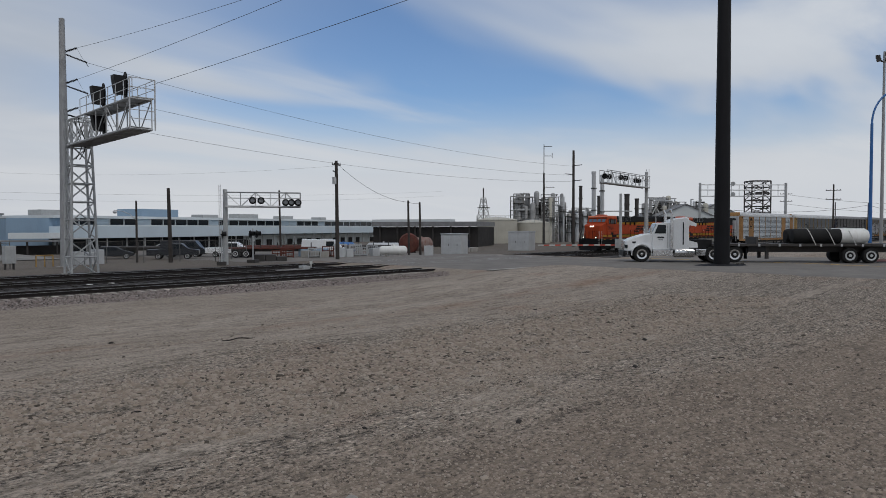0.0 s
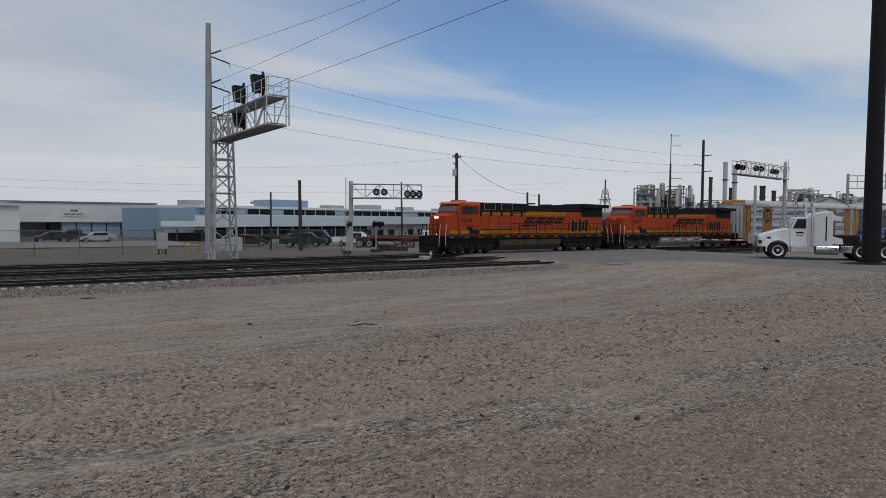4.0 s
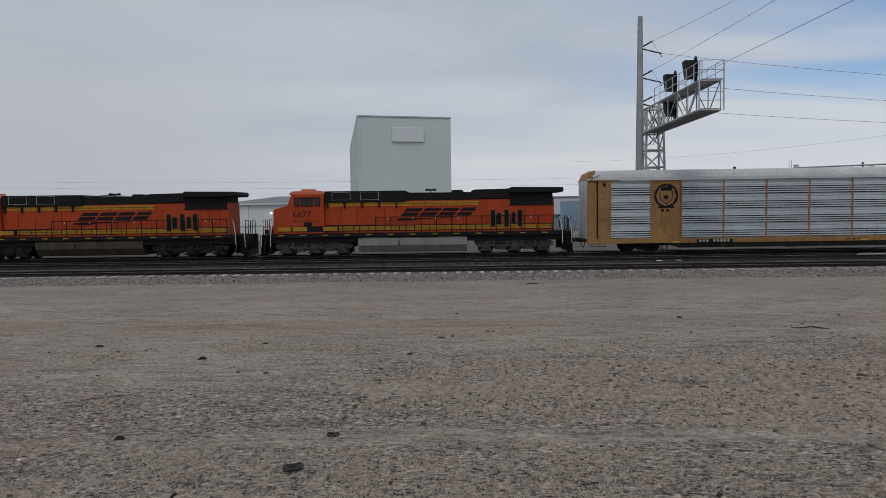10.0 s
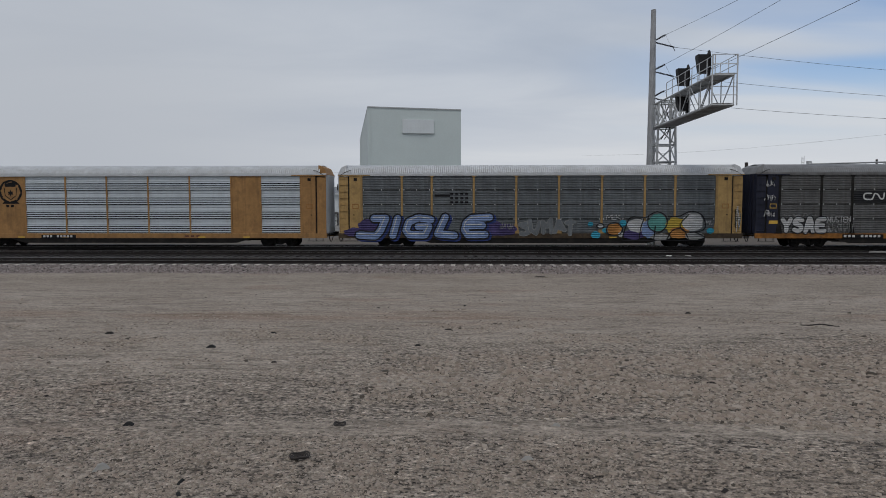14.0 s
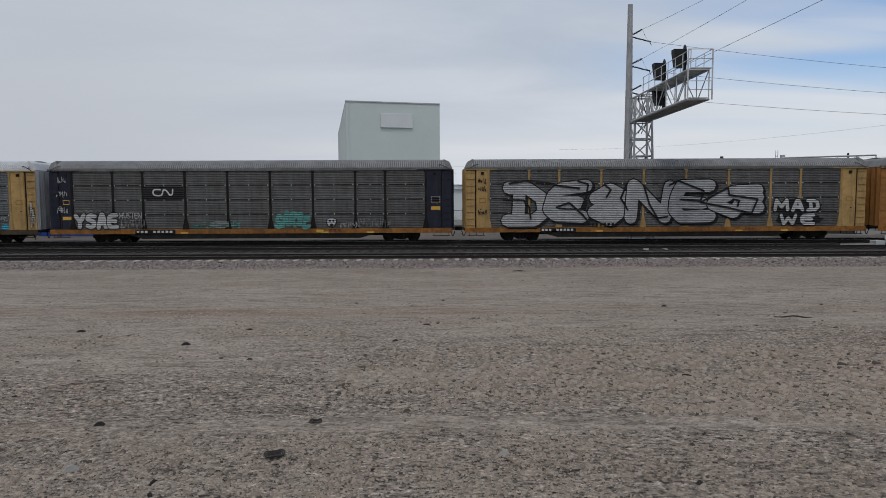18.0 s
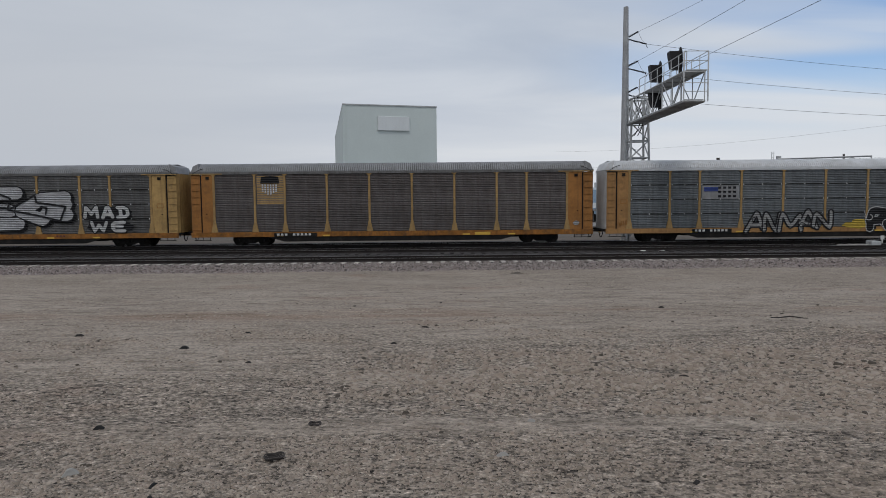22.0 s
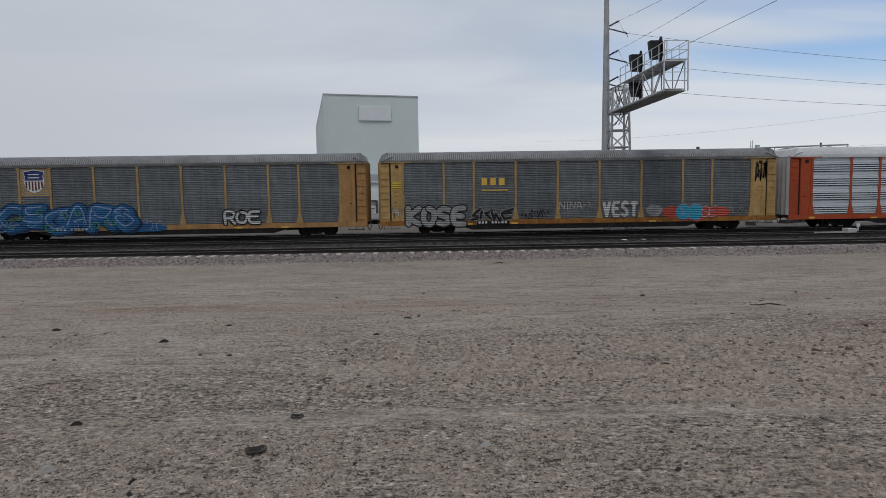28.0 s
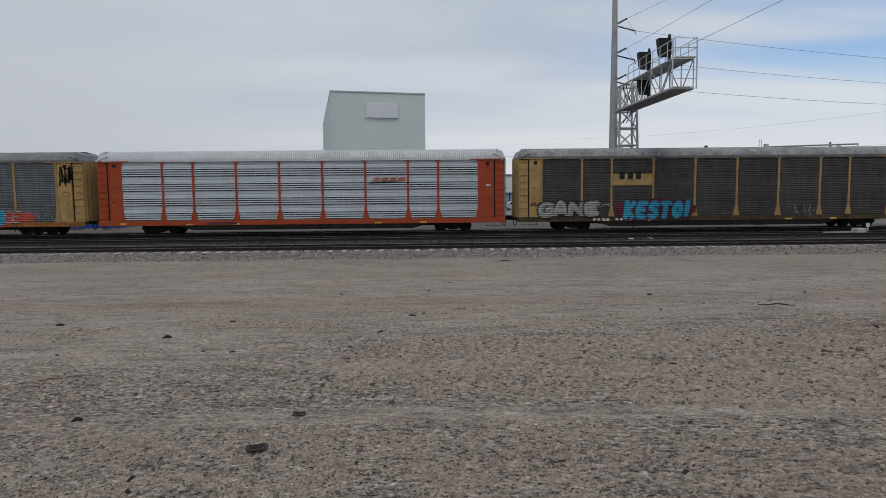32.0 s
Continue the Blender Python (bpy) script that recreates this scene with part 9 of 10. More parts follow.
def parked_car(x, y, turn, paint, label, kind="sedan"):
    z = ground_z(x, y) + 0.01
    root = thing("parked_car", pose(x, y, z, 0, 0, turn), label, "car", "parked vehicles")
    bm = bmesh.new()
    if kind == "van":
        low = [(-2.6, 0.35), (2.5, 0.35), (2.55, 0.9), (2.0, 1.15), (1.4, 1.95), (-2.5, 2.0), (-2.6, 1.0)]
    elif kind == "pickup":
        low = [(-2.7, 0.45), (2.7, 0.45), (2.72, 1.0), (1.6, 1.12), (0.9, 1.75), (-0.5, 1.78), (-0.7, 1.1), (-2.7, 1.1)]
    else:
        low = [(-2.2, 0.35), (2.2, 0.35), (2.25, 0.7), (1.2, 0.92), (0.5, 1.38), (-1.0, 1.42), (-1.7, 1.0), (-2.25, 0.9)]
    prism(bm, low, -0.88, 0.88)
    part("body", bm, paint, root, bevel=0.05)
    bm = bmesh.new()
    if kind == "van":
        box(bm, 0.4, 1.35, -0.895, 0.895, 1.2, 1.75)
    elif kind == "pickup":
        box(bm, -0.4, 1.0, -0.895, 0.895, 1.16, 1.62)
    else:
        box(bm, -1.1, 0.6, -0.895, 0.895, 0.95, 1.3)
    part("side_window", bm, "glass", root)
    for wx in (-1.5, 1.5):
        for s in (-1, 1):
            road_wheel("tyre", root, wx, s * 0.82, 0.34, 0.22, s)


parked_car(8.0, 101.0, 185, "car_dark", "dark parked car by the warehouse")
parked_car(10.6, 100.2, 182, "car_dark", "dark parked pickup by the warehouse", "pickup")
parked_car(13.0, 99.2, 184, "car_silver", "silver parked car by the warehouse")
parked_car(47.4, 68.0, -43, "truck_white", "white van in the vehicle yard", "van")
parked_car(38.5, 74.5, -40, "truck_white", "white pickup in the vehicle yard", "pickup")
parked_car(34.5, 78.0, -38, "car_dark", "dark van in the vehicle yard", "van")
parked_car(26.8, 79.5, -20, "car_dark", "dark parked sedan behind the fence")
parked_car(31.5, 74.0, -30, "car_dark", "dark pickup behind the fence", "pickup")
parked_car(36.0, 86.0, -40, "car_silver", "silver car beyond the vehicle yard")


def flatbed(x, y, turn, material, label):
    root = thing("flatbed_trailer", pose(x, y, ground_z(x, y), 0, 0, turn), label, "trailer", "trailers in the yard")
    part("deck", bm_box(-5, 5, -1.2, 1.2, 1.0, 1.2), material, root)
    part("beam", bm_box(-4.5, 4.5, -0.4, 0.4, 0.7, 1.0), "dark_steel", root)
    for k in range(6):
        part("stake", bm_box(-4.8 + k * 1.9, -4.7 + k * 1.9, -1.22, -1.14, 1.2, 1.75), "dark_steel", root)
    for wx in (-3.8, -2.6):
        for s in (-1, 1):
            road_wheel("tyre", root, wx, s * 1.0, 0.48, 0.3, s)


flatbed(40.5, 68.5, -43, "red_brown", "rusty flatbed trailer in the yard")
flatbed(52.0, 68.5, -43, "dark_steel", "dark flatbed trailer in the yard")
flatbed(33.0, 84.5, -40, "dark_steel", "dark flatbed trailer farther back")
flatbed(45.0, 78.0, -43, "red_brown", "second rusty flatbed trailer")
for i, (x, y, w, h, m, lb) in enumerate(((42.5, 62.5, 1.6, 0.8, "concrete", "low stack of grey concrete blocks"), (45.0, 61.0, 1.3, 1.0, "galv", "grey metal crate in the yard"), (34.6, 58.6, 1.6, 0.7, "dark_steel", "low dark pile of track hardware"), (50.6, 60.6, 1.5, 1.2, "galv", "stack of pale steel frames"), (44.0, 65.0, 1.7, 1.1, "blue_wall", "pale blue bin in the yard"), (66.0, 62.0, 2.2, 0.6, "concrete", "heap of concrete rubble"), (70.5, 67.0, 1.5, 1.8, "dark_blue", "dark blue container behind the cabinet"), (20.3, 66.5, 1.4, 1.5, "galv", "grey meter cabinet by the fence"))):
    ob = thing("yard_pile", pose(x, y, ground_z(x, y), 0, 0, -40 + 7 * i), lb, "stored goods", "stored goods in the yard")
    rng = random.Random(i)
    for k in range(3):
        part("block", bm_box(-w + k * w * 0.66, -w + (k + 0.92) * w * 0.66, -0.6, 0.6, 0, h * rng.uniform(0.7, 1.0)), m, ob, bevel=0.03)


def cage_rack(x, y, turn, w, h, rusty=False):
    """A welded steel stillage: four posts, rails and thin bars."""
    root = thing("steel_stillage", pose(x, y, ground_z(x, y), 0, 0, turn), "rusty welded steel stillage in the yard" if rusty else "pale welded steel stillage in the yard", "stillage", "stillages in the yard")
    m = "red_brown" if rusty else "signal_grey"
    for px_ in (0, w):
        for py_ in (0, 0.9):
            part("post", bm_box(px_ - 0.05, px_ + 0.05, py_ - 0.05, py_ + 0.05, 0, h), m, root)
    for z in (0.15, h * 0.55, h - 0.1):
        for py_ in (0, 0.9):
            part("rail", bm_box(0.05, w - 0.05, py_ - 0.035, py_ + 0.035, z, z + 0.08), m, root)
    for k in range(1, 5):
        part("bar", bm_box(k * w / 5 - 0.025, k * w / 5 + 0.025, -0.02, 0.02, 0.23, h - 0.1), m, root)
    part("tray", bm_box(0, w, 0, 0.9, 0.1, 0.15), "dark_steel", root)


for i, (x, y, w, h) in enumerate(((41.2, 62.0, 1.3, 1.1), (42.8, 61.6, 1.2, 1.25), (44.3, 62.4, 1.4, 1.0), (46.1, 61.2, 1.2, 1.3), (47.5, 61.8, 1.3, 1.1), (46.6, 64.6, 1.4, 1.4), (48.4, 65.6, 1.3, 1.2), (50.2, 66.4, 1.4, 1.35), (52.0, 65.2, 1.2, 1.1), (53.6, 66.8, 1.4, 1.2), (37.6, 63.4, 1.4, 0.9), (39.2, 64.2, 1.3, 1.0))):
    cage_rack(x, y, -38 + 5 * (i % 3), w, h, i in (1, 6, 10, 11))
yb = thing("safety_barrier", pose(14.5, 63.6, 0.2, 0, 0, 4), "short pale yellow pipe barrier by the fence", "barrier")
bm = bmesh.new()
railing(bm, 1.0, 2.3, 0, 0, 0.95, 3, 0.05)
part("rail", bm, "pale_yellow", yb)
yb2 = thing("control_cabinet", pose(13.2, 61.9, 0.15, 0, 0, 8), "small grey control cabinet on legs", "cabinet")
part("body", bm_box(-0.4, 0.4, -0.3, 0.3, 0.5, 1.9), "signal_grey", yb2, bevel=0.02)
part("leg", bm_box(-0.35, -0.25, -0.1, 0.1, 0, 0.5), "dark_steel", yb2)
part("leg", bm_box(0.25, 0.35, -0.1, 0.1, 0, 0.5), "dark_steel", yb2)


def tarp_load(x0, x1, y0, y1, z0, z1, label):
    """A big machine wrapped in loose blue sheeting."""
    root = thing("tarp_covered_load", Matrix.Identity(4), label, "covered load")
    bm = bmesh.new()
    nx, nz = 60, 36
    cx, cy = (x0 + x1) / 2, (y0 + y1) / 2
    grid = []
    for j in range(nz + 1):
        row = []
        for i in range(nx):
            a = 2 * math.pi * i / nx
            t = j / nz
            e = 0.42
            ux = math.copysign(abs(math.cos(a)) ** e, math.cos(a))
            uy = math.copysign(abs(math.sin(a)) ** e, math.sin(a))
            zz = z0 + (z1 - z0) * math.sin(min(t * 1.35, 1.0) * math.pi / 2) ** 0.85
            shrink = 1.06 - 0.10 * min(t * 1.35, 1.0) if t < 0.74 else 0.96 * (1 - ((t - 0.74) / 0.26) ** 3)
            shrink *= 1.0 - 0.16 * min(t * 1.35, 1.0) ** 3
            px_, py_ = cx + ux * (x1 - x0) / 2 * shrink, cy + uy * (y1 - y0) / 2 * shrink
            fold = 0.30 * noise.noise((px_ * 0.9, py_ * 0.9, zz * 0.5)) + 0.16 * noise.noise((px_ * 2.6, py_ * 2.6, zz * 0.9))
            top = 0.35 * noise.noise((px_ * 0.45, 0, 3)) * (1 if t > 0.7 else t)
            row.append(bm.verts.new((px_ + fold * ux, py_ + fold * uy, zz + top)))
        grid.append(row)
    for a, b in zip(grid, grid[1:]):
        for i in range(nx):
            bm.faces.new((a[i], a[(i + 1) % nx], b[(i + 1) % nx], b[i]))
    bm.faces.new(grid[-1])
    part("sheet", bm, "tarp", root, "creased blue tarpaulin", True)
    bm = bmesh.new()
    prev = None
    for k in range(15):
        x = x0 + 0.8 + k * (x1 - x0 - 3.4) / 14
        z = 2.35 + 0.25 * math.exp(-((k - 8) / 3.0) ** 2) + 0.08 * noise.noise((x, 0, 1))
        p = (x, y0 - 0.22 + 0.08 * noise.noise((x, 5, 1)), z)
        if prev:
            tube(bm, prev, p, 0.11, n=6)
        prev = p
    part("rolled_sheet", bm, "pale_tarp", root, "pale rolled sheet tied across")
    bm = bmesh.new()
    v = [bm.verts.new(p) for p in ((x1 - 1.9, y0 - 0.25, 0.9), (x1 - 1.6, y0 - 0.25, 0.7), (x1 - 1.5, y0 - 0.22, 2.0), (x1 - 1.7, y0 - 0.2, 2.3))]
    bm.faces.new(v)
    part("pale_flap", bm, "pale_tarp", root)
    return root


tarp_load(-36.3, -27.2, 60.2, 63.2, 0.15, 4.25, "large machine wrapped in creased blue tarpaulin beside the fence")
bt = thing("covered_container", Matrix.Translation((0, 0, 0)), "grey steel container with a blue tarpaulin over its upper half", "container")
part("container_body", bm_box(-51.0, -37.0, 60.6, 63.0, 0.35, 2.6), "plant_steel", bt, bevel=0.03)
part("tarp_cover", bm_box(-51.05, -36.95, 60.54, 63.06, 2.5, 4.4), "tarp", bt, "blue tarpaulin cover", bevel=0.06)
for k in range(12):
    part("corrugation", bm_box(-50.6 + k * 1.15, -50.3 + k * 1.15, 60.52, 60.6, 0.45, 2.45), "plant_steel", bt)
part("skid", bm_box(-50.5, -37.3, 60.8, 62.8, 0.1, 0.35), "dark_steel", bt)
beam = thing("timber_beam", pose(-42.5, 58.9, 0.2, 0, 0, 0), "long pale yellow timber lying by the track", "timber")
part("beam", bm_box(-3, 3.6, -0.12, 0.12, 0, 0.22), "pale_yellow", beam, bevel=0.02)
ms = thing("marker_post", Matrix.Translation((-33.6, 55.6, 0.1)), "short dark trackside marker with a small white plate", "marker post")
bm = bmesh.new()
tube(bm, (0, 0, 0), (0, 0, 2.3), 0.045, n=6)
part("post", bm, "dark_steel", ms)
part("plate", bm_box(-0.28, 0.28, -0.06, -0.03, 1.8, 2.5), "signal_black", ms)
part("white_mark", bm_box(-0.12, 0.12, -0.075, -0.06, 2.05, 2.3), "mark_white", ms)


# ---- truck and flatbed trailer waiting at the crossing ----
def semi_truck():
    gx, gy = 43.5, 23.8
    gz = 1.0
    root = thing("semi_truck", pose(gx, gy, gz + 0.03, 0, 0, -52.8), "white conventional semi truck waiting at the crossing", "truck")
    s = -1
    part("chassis", bm_box(-0.4, 7.2, -0.5, 0.5, 0.62, 0.95), "dark_steel", root)
    bm = bmesh.new()
    prism(bm, [(-1.10, 0.75), (-0.62, 0.75), (-0.45, 1.05), (0, 1.2), (0.45, 1.05), (0.62, 0.75), (0.75, 0.75), (0.75, 1.98), (0.2, 1.93), (-0.75, 1.62), (-1.05, 1.42)], -0.95, 0.95)
    part("hood", bm, "truck_white", root, "white sloped hood", bevel=0.06)
    for sd in (-1, 1):
        bm = bmesh.new()
        prev = None
        for k in range(9):
            a = radians(-10 + 25 * k)
            p = (-0.66 * math.cos(a), 0.55 + 0.66 * math.sin(a))
            if prev:
                y0, y1 = sorted((sd * 0.85, sd * 1.22))
                prism(bm, [(prev[0], prev[1]), (p[0], p[1]), (p[0] * 1.07, p[1] + 0.045), (prev[0] * 1.07, prev[1] + 0.045)], y0, y1)
            prev = p
        part("fender", bm, "truck_white", root)
    part("bumper", bm_box(-1.25, -1.08, -1.2, 1.2, 0.38, 0.78), "signal_black", root, "dark bumper", bevel=0.04)
    part("grille", bm_box(-1.16, -1.08, -0.6, 0.6, 0.8, 1.45), "chrome", root)
    for sd in (-0.95, 0.95):
        part("headlamp", bm_box(-1.12, -0.95, sd - 0.15, sd + 0.15, 0.98, 1.2), "glass", root)
    bm = bmesh.new()
    prism(bm, [(0.72, 0.85), (2.0, 0.85), (2.0, 2.75), (1.05, 2.72), (0.72, 1.98)], -1.05, 1.05)
    cab = part("cab", bm, "truck_white", root, "white cab", bevel=0.05)
    for sd in (-1, 1):
        y = sd * 1.055
        bm = bmesh.new()
        prism(bm, [(0.86, 1.98), (1.62, 1.98), (1.62, 2.58), (1.10, 2.58)], min(y, y + sd * 0.015), max(y, y + sd * 0.015))
        part("side_window", bm, "glass", cab)
        part("door_seam", bm_box(1.72, 1.74, min(y, y + sd * 0.012), max(y, y + sd * 0.012), 0.95, 2.6), "signal_grey", cab)
        bm = bmesh.new()
        box(bm, 1.05, 1.5, min(y, y + sd * 0.008), max(y, y + sd * 0.008), 1.66, 1.76)
        box(bm, 1.12, 1.42, min(y, y + sd * 0.008), max(y, y + sd * 0.008), 1.52, 1.56)
        part("door_sign", bm, "gr_black", cab, "unreadable dark door lettering as bars")
        bm = bmesh.new()
        box(bm, -0.62, -0.38, min(sd * 0.95, sd * 0.965), max(sd * 0.95, sd * 0.965), 1.30, 1.42)
        part("hood_mark", bm, "gr_black", root, "small dark hood marks")
    bm = bmesh.new()
    v = [bm.verts.new(p) for p in ((0.70, -0.9, 2.02), (0.70, 0.9, 2.02), (1.0, 0.9, 2.66), (1.0, -0.9, 2.66))]
    bm.faces.new(v)
    part("windscreen", bm, "window", cab)
    bm = bmesh.new()
    prism(bm, [(1.98, 0.85), (3.15, 0.85), (3.15, 3.0), (3.0, 3.1), (2.15, 2.98), (1.98, 2.82)], -1.12, 1.12)
    sl = part("sleeper", bm, "truck_white", root, "white sleeper box", bevel=0.06)
    part("sleeper_window", bm_box(2.72, 2.80, -1.135, -1.115, 1.2, 2.75), "glass", sl)
    part("locker_door", bm_box(2.5, 2.9, -1.13, -1.118, 1.0, 1.6), "truck_white", sl)
    for sd in (-1, 1):
        bm = bmesh.new()
        y0, y1 = sorted((sd * 1.08, sd * 1.02))
        prism(bm, [(3.15, 2.55), (3.62, 2.45), (3.66, 2.65), (3.15, 2.9)], y0, y1)
        prism(bm, [(3.15, 1.0), (3.75, 1.0), (3.70, 1.35), (3.15, 1.5)], y0, y1)
        part("side_fairing", bm, "truck_white", root, "white cab extender")
        part("rear_frame_cover", bm_box(3.2, 4.7, min(sd * 0.5, sd * 0.9), max(sd * 0.5, sd * 0.9), 0.98, 1.55), "signal_black", root)
    for sd in (-1, 1):
        bm = bmesh.new()
        tube(bm, (1.98, sd * 1.18, 1.0), (1.98, sd * 1.18, 3.35), 0.1, n=12)
        tube(bm, (1.98, sd * 1.18, 3.35), (1.85, sd * 1.2, 3.62), 0.09, n=12)
        part("exhaust_pipe", bm, "chrome", root, "chrome exhaust stack", True)
        bm = bmesh.new()
        box(bm, 0.75, 2.1, min(sd * 0.85, sd * 1.2), max(sd * 0.85, sd * 1.2), 0.42, 0.85)
        part("step_box", bm, "chrome", root, "bright step box", bevel=0.03)
        bm = bmesh.new()
        lathe(bm, [(0.05, 2.2), (0.33, 2.2), (0.34, 2.3), (0.34, 3.4), (0.33, 3.5), (0.05, 3.5)], 18, (0, sd * 0.86, 0.66), "x")
        part("fuel_tank", bm, "chrome", root, "polished fuel tank", True)
        part("battery_box", bm_box(3.6, 4.3, min(sd * 0.75, sd * 1.18), max(sd * 0.75, sd * 1.18), 0.45, 0.9), "chrome", root, bevel=0.03)
        bm = bmesh.new()
        tube(bm, (0.75, sd * 1.1, 2.3), (0.6, sd * 1.4, 2.3), 0.02, n=5)
        box(bm, 0.52, 0.62, min(sd * 1.32, sd * 1.55), max(sd * 1.32, sd * 1.55), 1.95, 2.45)
        part("mirror", bm, "chrome", root)
        road_wheel("tyre", root, 0, sd * 1.02, 0.55, 0.3, sd, "chrome")
        for x in (4.75, 6.1):
            road_wheel("tyre", root, x, sd * 0.98, 0.55, 0.6, sd, "chrome")
        part("mud_flap", bm_box(6.85, 6.9, min(sd * 0.7, sd * 1.25), max(sd * 0.7, sd * 1.25), 0.25, 0.95), "rubber", root)
    part("fifth_wheel", bm_box(5.0, 6.2, -0.5, 0.5, 0.95, 1.15), "dark_steel", root)
    # trailer
    tr = thing("flatbed_trailer", pose(gx, gy, gz + 0.03, 0, 0, -52.8), "dark flatbed trailer loaded with wrapped pipe rolls", "trailer")
    part("deck", bm_box(4.6, 17.5, -1.28, 1.28, 1.12, 1.28), "dark_steel", tr, "dark deck")
    for k in (-0.45, 0.45):
        part("beam", bm_box(5.5, 17.0, k - 0.08, k + 0.08, 0.7, 1.12), "dark_steel", tr)
    for k in range(10):
        part("stake_pocket", bm_box(5.0 + k * 1.3, 5.12 + k * 1.3, -1.33, -1.28, 1.1, 1.28), "galv", tr)
    part("headboard", bm_box(7.5, 7.6, -1.2, 1.2, 1.28, 1.75), "dark_steel", tr)
    part("landing_leg", bm_box(8.2, 8.4, -0.9, -0.7, 0.25, 1.3), "dark_steel", tr)
    part("landing_leg", bm_box(8.2, 8.4, 0.7, 0.9, 0.25, 1.3), "dark_steel", tr)
    part("tool_box", bm_box(7.0, 8.1, -1.2, -0.6, 0.75, 1.3), "signal_black", tr)
    for sd in (-1, 1):
        for x in (13.4, 14.7):
            road_wheel("tyre", tr, x, sd * 0.98, 0.5, 0.6, sd, "galv")
    ld = thing("wrapped_rolls", pose(gx, gy, gz + 1.315, 0, 0, -52.8), "long black wrapped rolls with a white wrapped end on the trailer", "cargo")
    for y in (-0.62, 0.62):
        bm = bmesh.new()
        lathe(bm, [(0.1, 9.9), (0.42, 9.95), (0.5, 10.1), (0.5, 12.9), (0.48, 13.0)], 22, (0, y, 0.5), "x")
        roll = part("black_roll", bm, "rubber", ld, "black wrapped roll", True)
        bm = bmesh.new()
        lathe(bm, [(0.50, 12.95), (0.53, 13.0), (0.53, 14.5), (0.4, 14.7), (0.1, 14.72)], 22, (0, y, 0.5), "x")
        part("white_end", bm, "white_tank", ld, "white wrapped end", True)
    for x in (10.9, 12.1, 13.4):
        bm = bmesh.new()
        pts = [(x + 0.35, -1.30, -0.1), (x, -1.1, 0.8), (x - 0.02, -0.6, 1.05), (x - 0.02, 0.6, 1.05), (x, 1.1, 0.8), (x + 0.35, 1.30, -0.1)]
        for a, b in zip(pts, pts[1:]):
            bar(bm, a, b, 0.045)
        part("strap", bm, "mark_white", ld, "pale tie-down strap")


semi_truck()
dk = thing("road_plate", pose(56.0, 11.5, ground_z(56.0, 11.5) + 0.02, 0, 0, 20), "rusty steel plate lying on the road", "steel plate")
part("plate", bm_box(-2.5, 2.5, -1.2, 1.2, 0, 0.03), "red_brown", dk)


# ---- gravel, ballast and debris ----
STONE_FACES = np.array([(0, 1, 5, 4), (1, 2, 6, 5), (2, 3, 7, 6), (3, 0, 4, 7), (4, 5, 6, 7)])


def stone_template(rng):
    """A flat, angular chip: an uneven foot and a smaller tilted top."""
    foot = [(math.cos(a + rng.uniform(-0.35, 0.35)) * rng.uniform(0.75, 1.25), math.sin(a + rng.uniform(-0.35, 0.35)) * rng.uniform(0.75, 1.25)) for a in (0.4, 2.0, 3.5, 5.1)]
    tilt = (rng.uniform(-0.22, 0.22), rng.uniform(-0.22, 0.22))
    k = rng.uniform(0.55, 0.82)
    top = [(x * k + rng.uniform(-0.08, 0.08), y * k + rng.uniform(-0.08, 0.08)) for x, y in foot]
    return np.array([(x, y, -0.45) for x, y in foot] + [(x, y, 0.6 + x * tilt[0] + y * tilt[1] + rng.uniform(-0.08, 0.08)) for x, y in top])


def scatter(name, places, sizes, material, seed, label, squash=0.6):
    """Many loose stones in one mesh."""
    rng = np.random.RandomState(seed)
    temps = np.array([stone_template(random.Random(seed + k)) for k in range(24)])
    n = len(places)
    q = temps[rng.randint(0, 24, n)] * sizes[:, None, None]
    q[:, :, 0] *= rng.uniform(0.8, 1.5, n)[:, None]
    q[:, :, 2] *= squash * rng.uniform(0.6, 1.4, n)[:, None]
    ang = rng.uniform(0, 2 * math.pi, n)
    c, s = np.cos(ang)[:, None], np.sin(ang)[:, None]
    q = np.stack([q[:, :, 0] * c - q[:, :, 1] * s, q[:, :, 0] * s + q[:, :, 1] * c, q[:, :, 2]], 2) + places[:, None, :]
    f = (STONE_FACES[None] + 8 * np.arange(n)[:, None, None]).reshape(-1, 4)
    me = bpy.data.meshes.new(name)
    me.vertices.add(n * 8)
    me.vertices.foreach_set("co", q.reshape(-1).astype(np.float32))
    me.loops.add(f.size)
    me.loops.foreach_set("vertex_index", f.reshape(-1).astype(np.int32))
    me.polygons.add(len(f))
    me.polygons.foreach_set("loop_start", np.arange(0, f.size, 4, dtype=np.int32))
    me.update(calc_edges=True)
    me.materials.append(M[material])
    return tagged(new(name, me), label, "gravel", kind="stuff")


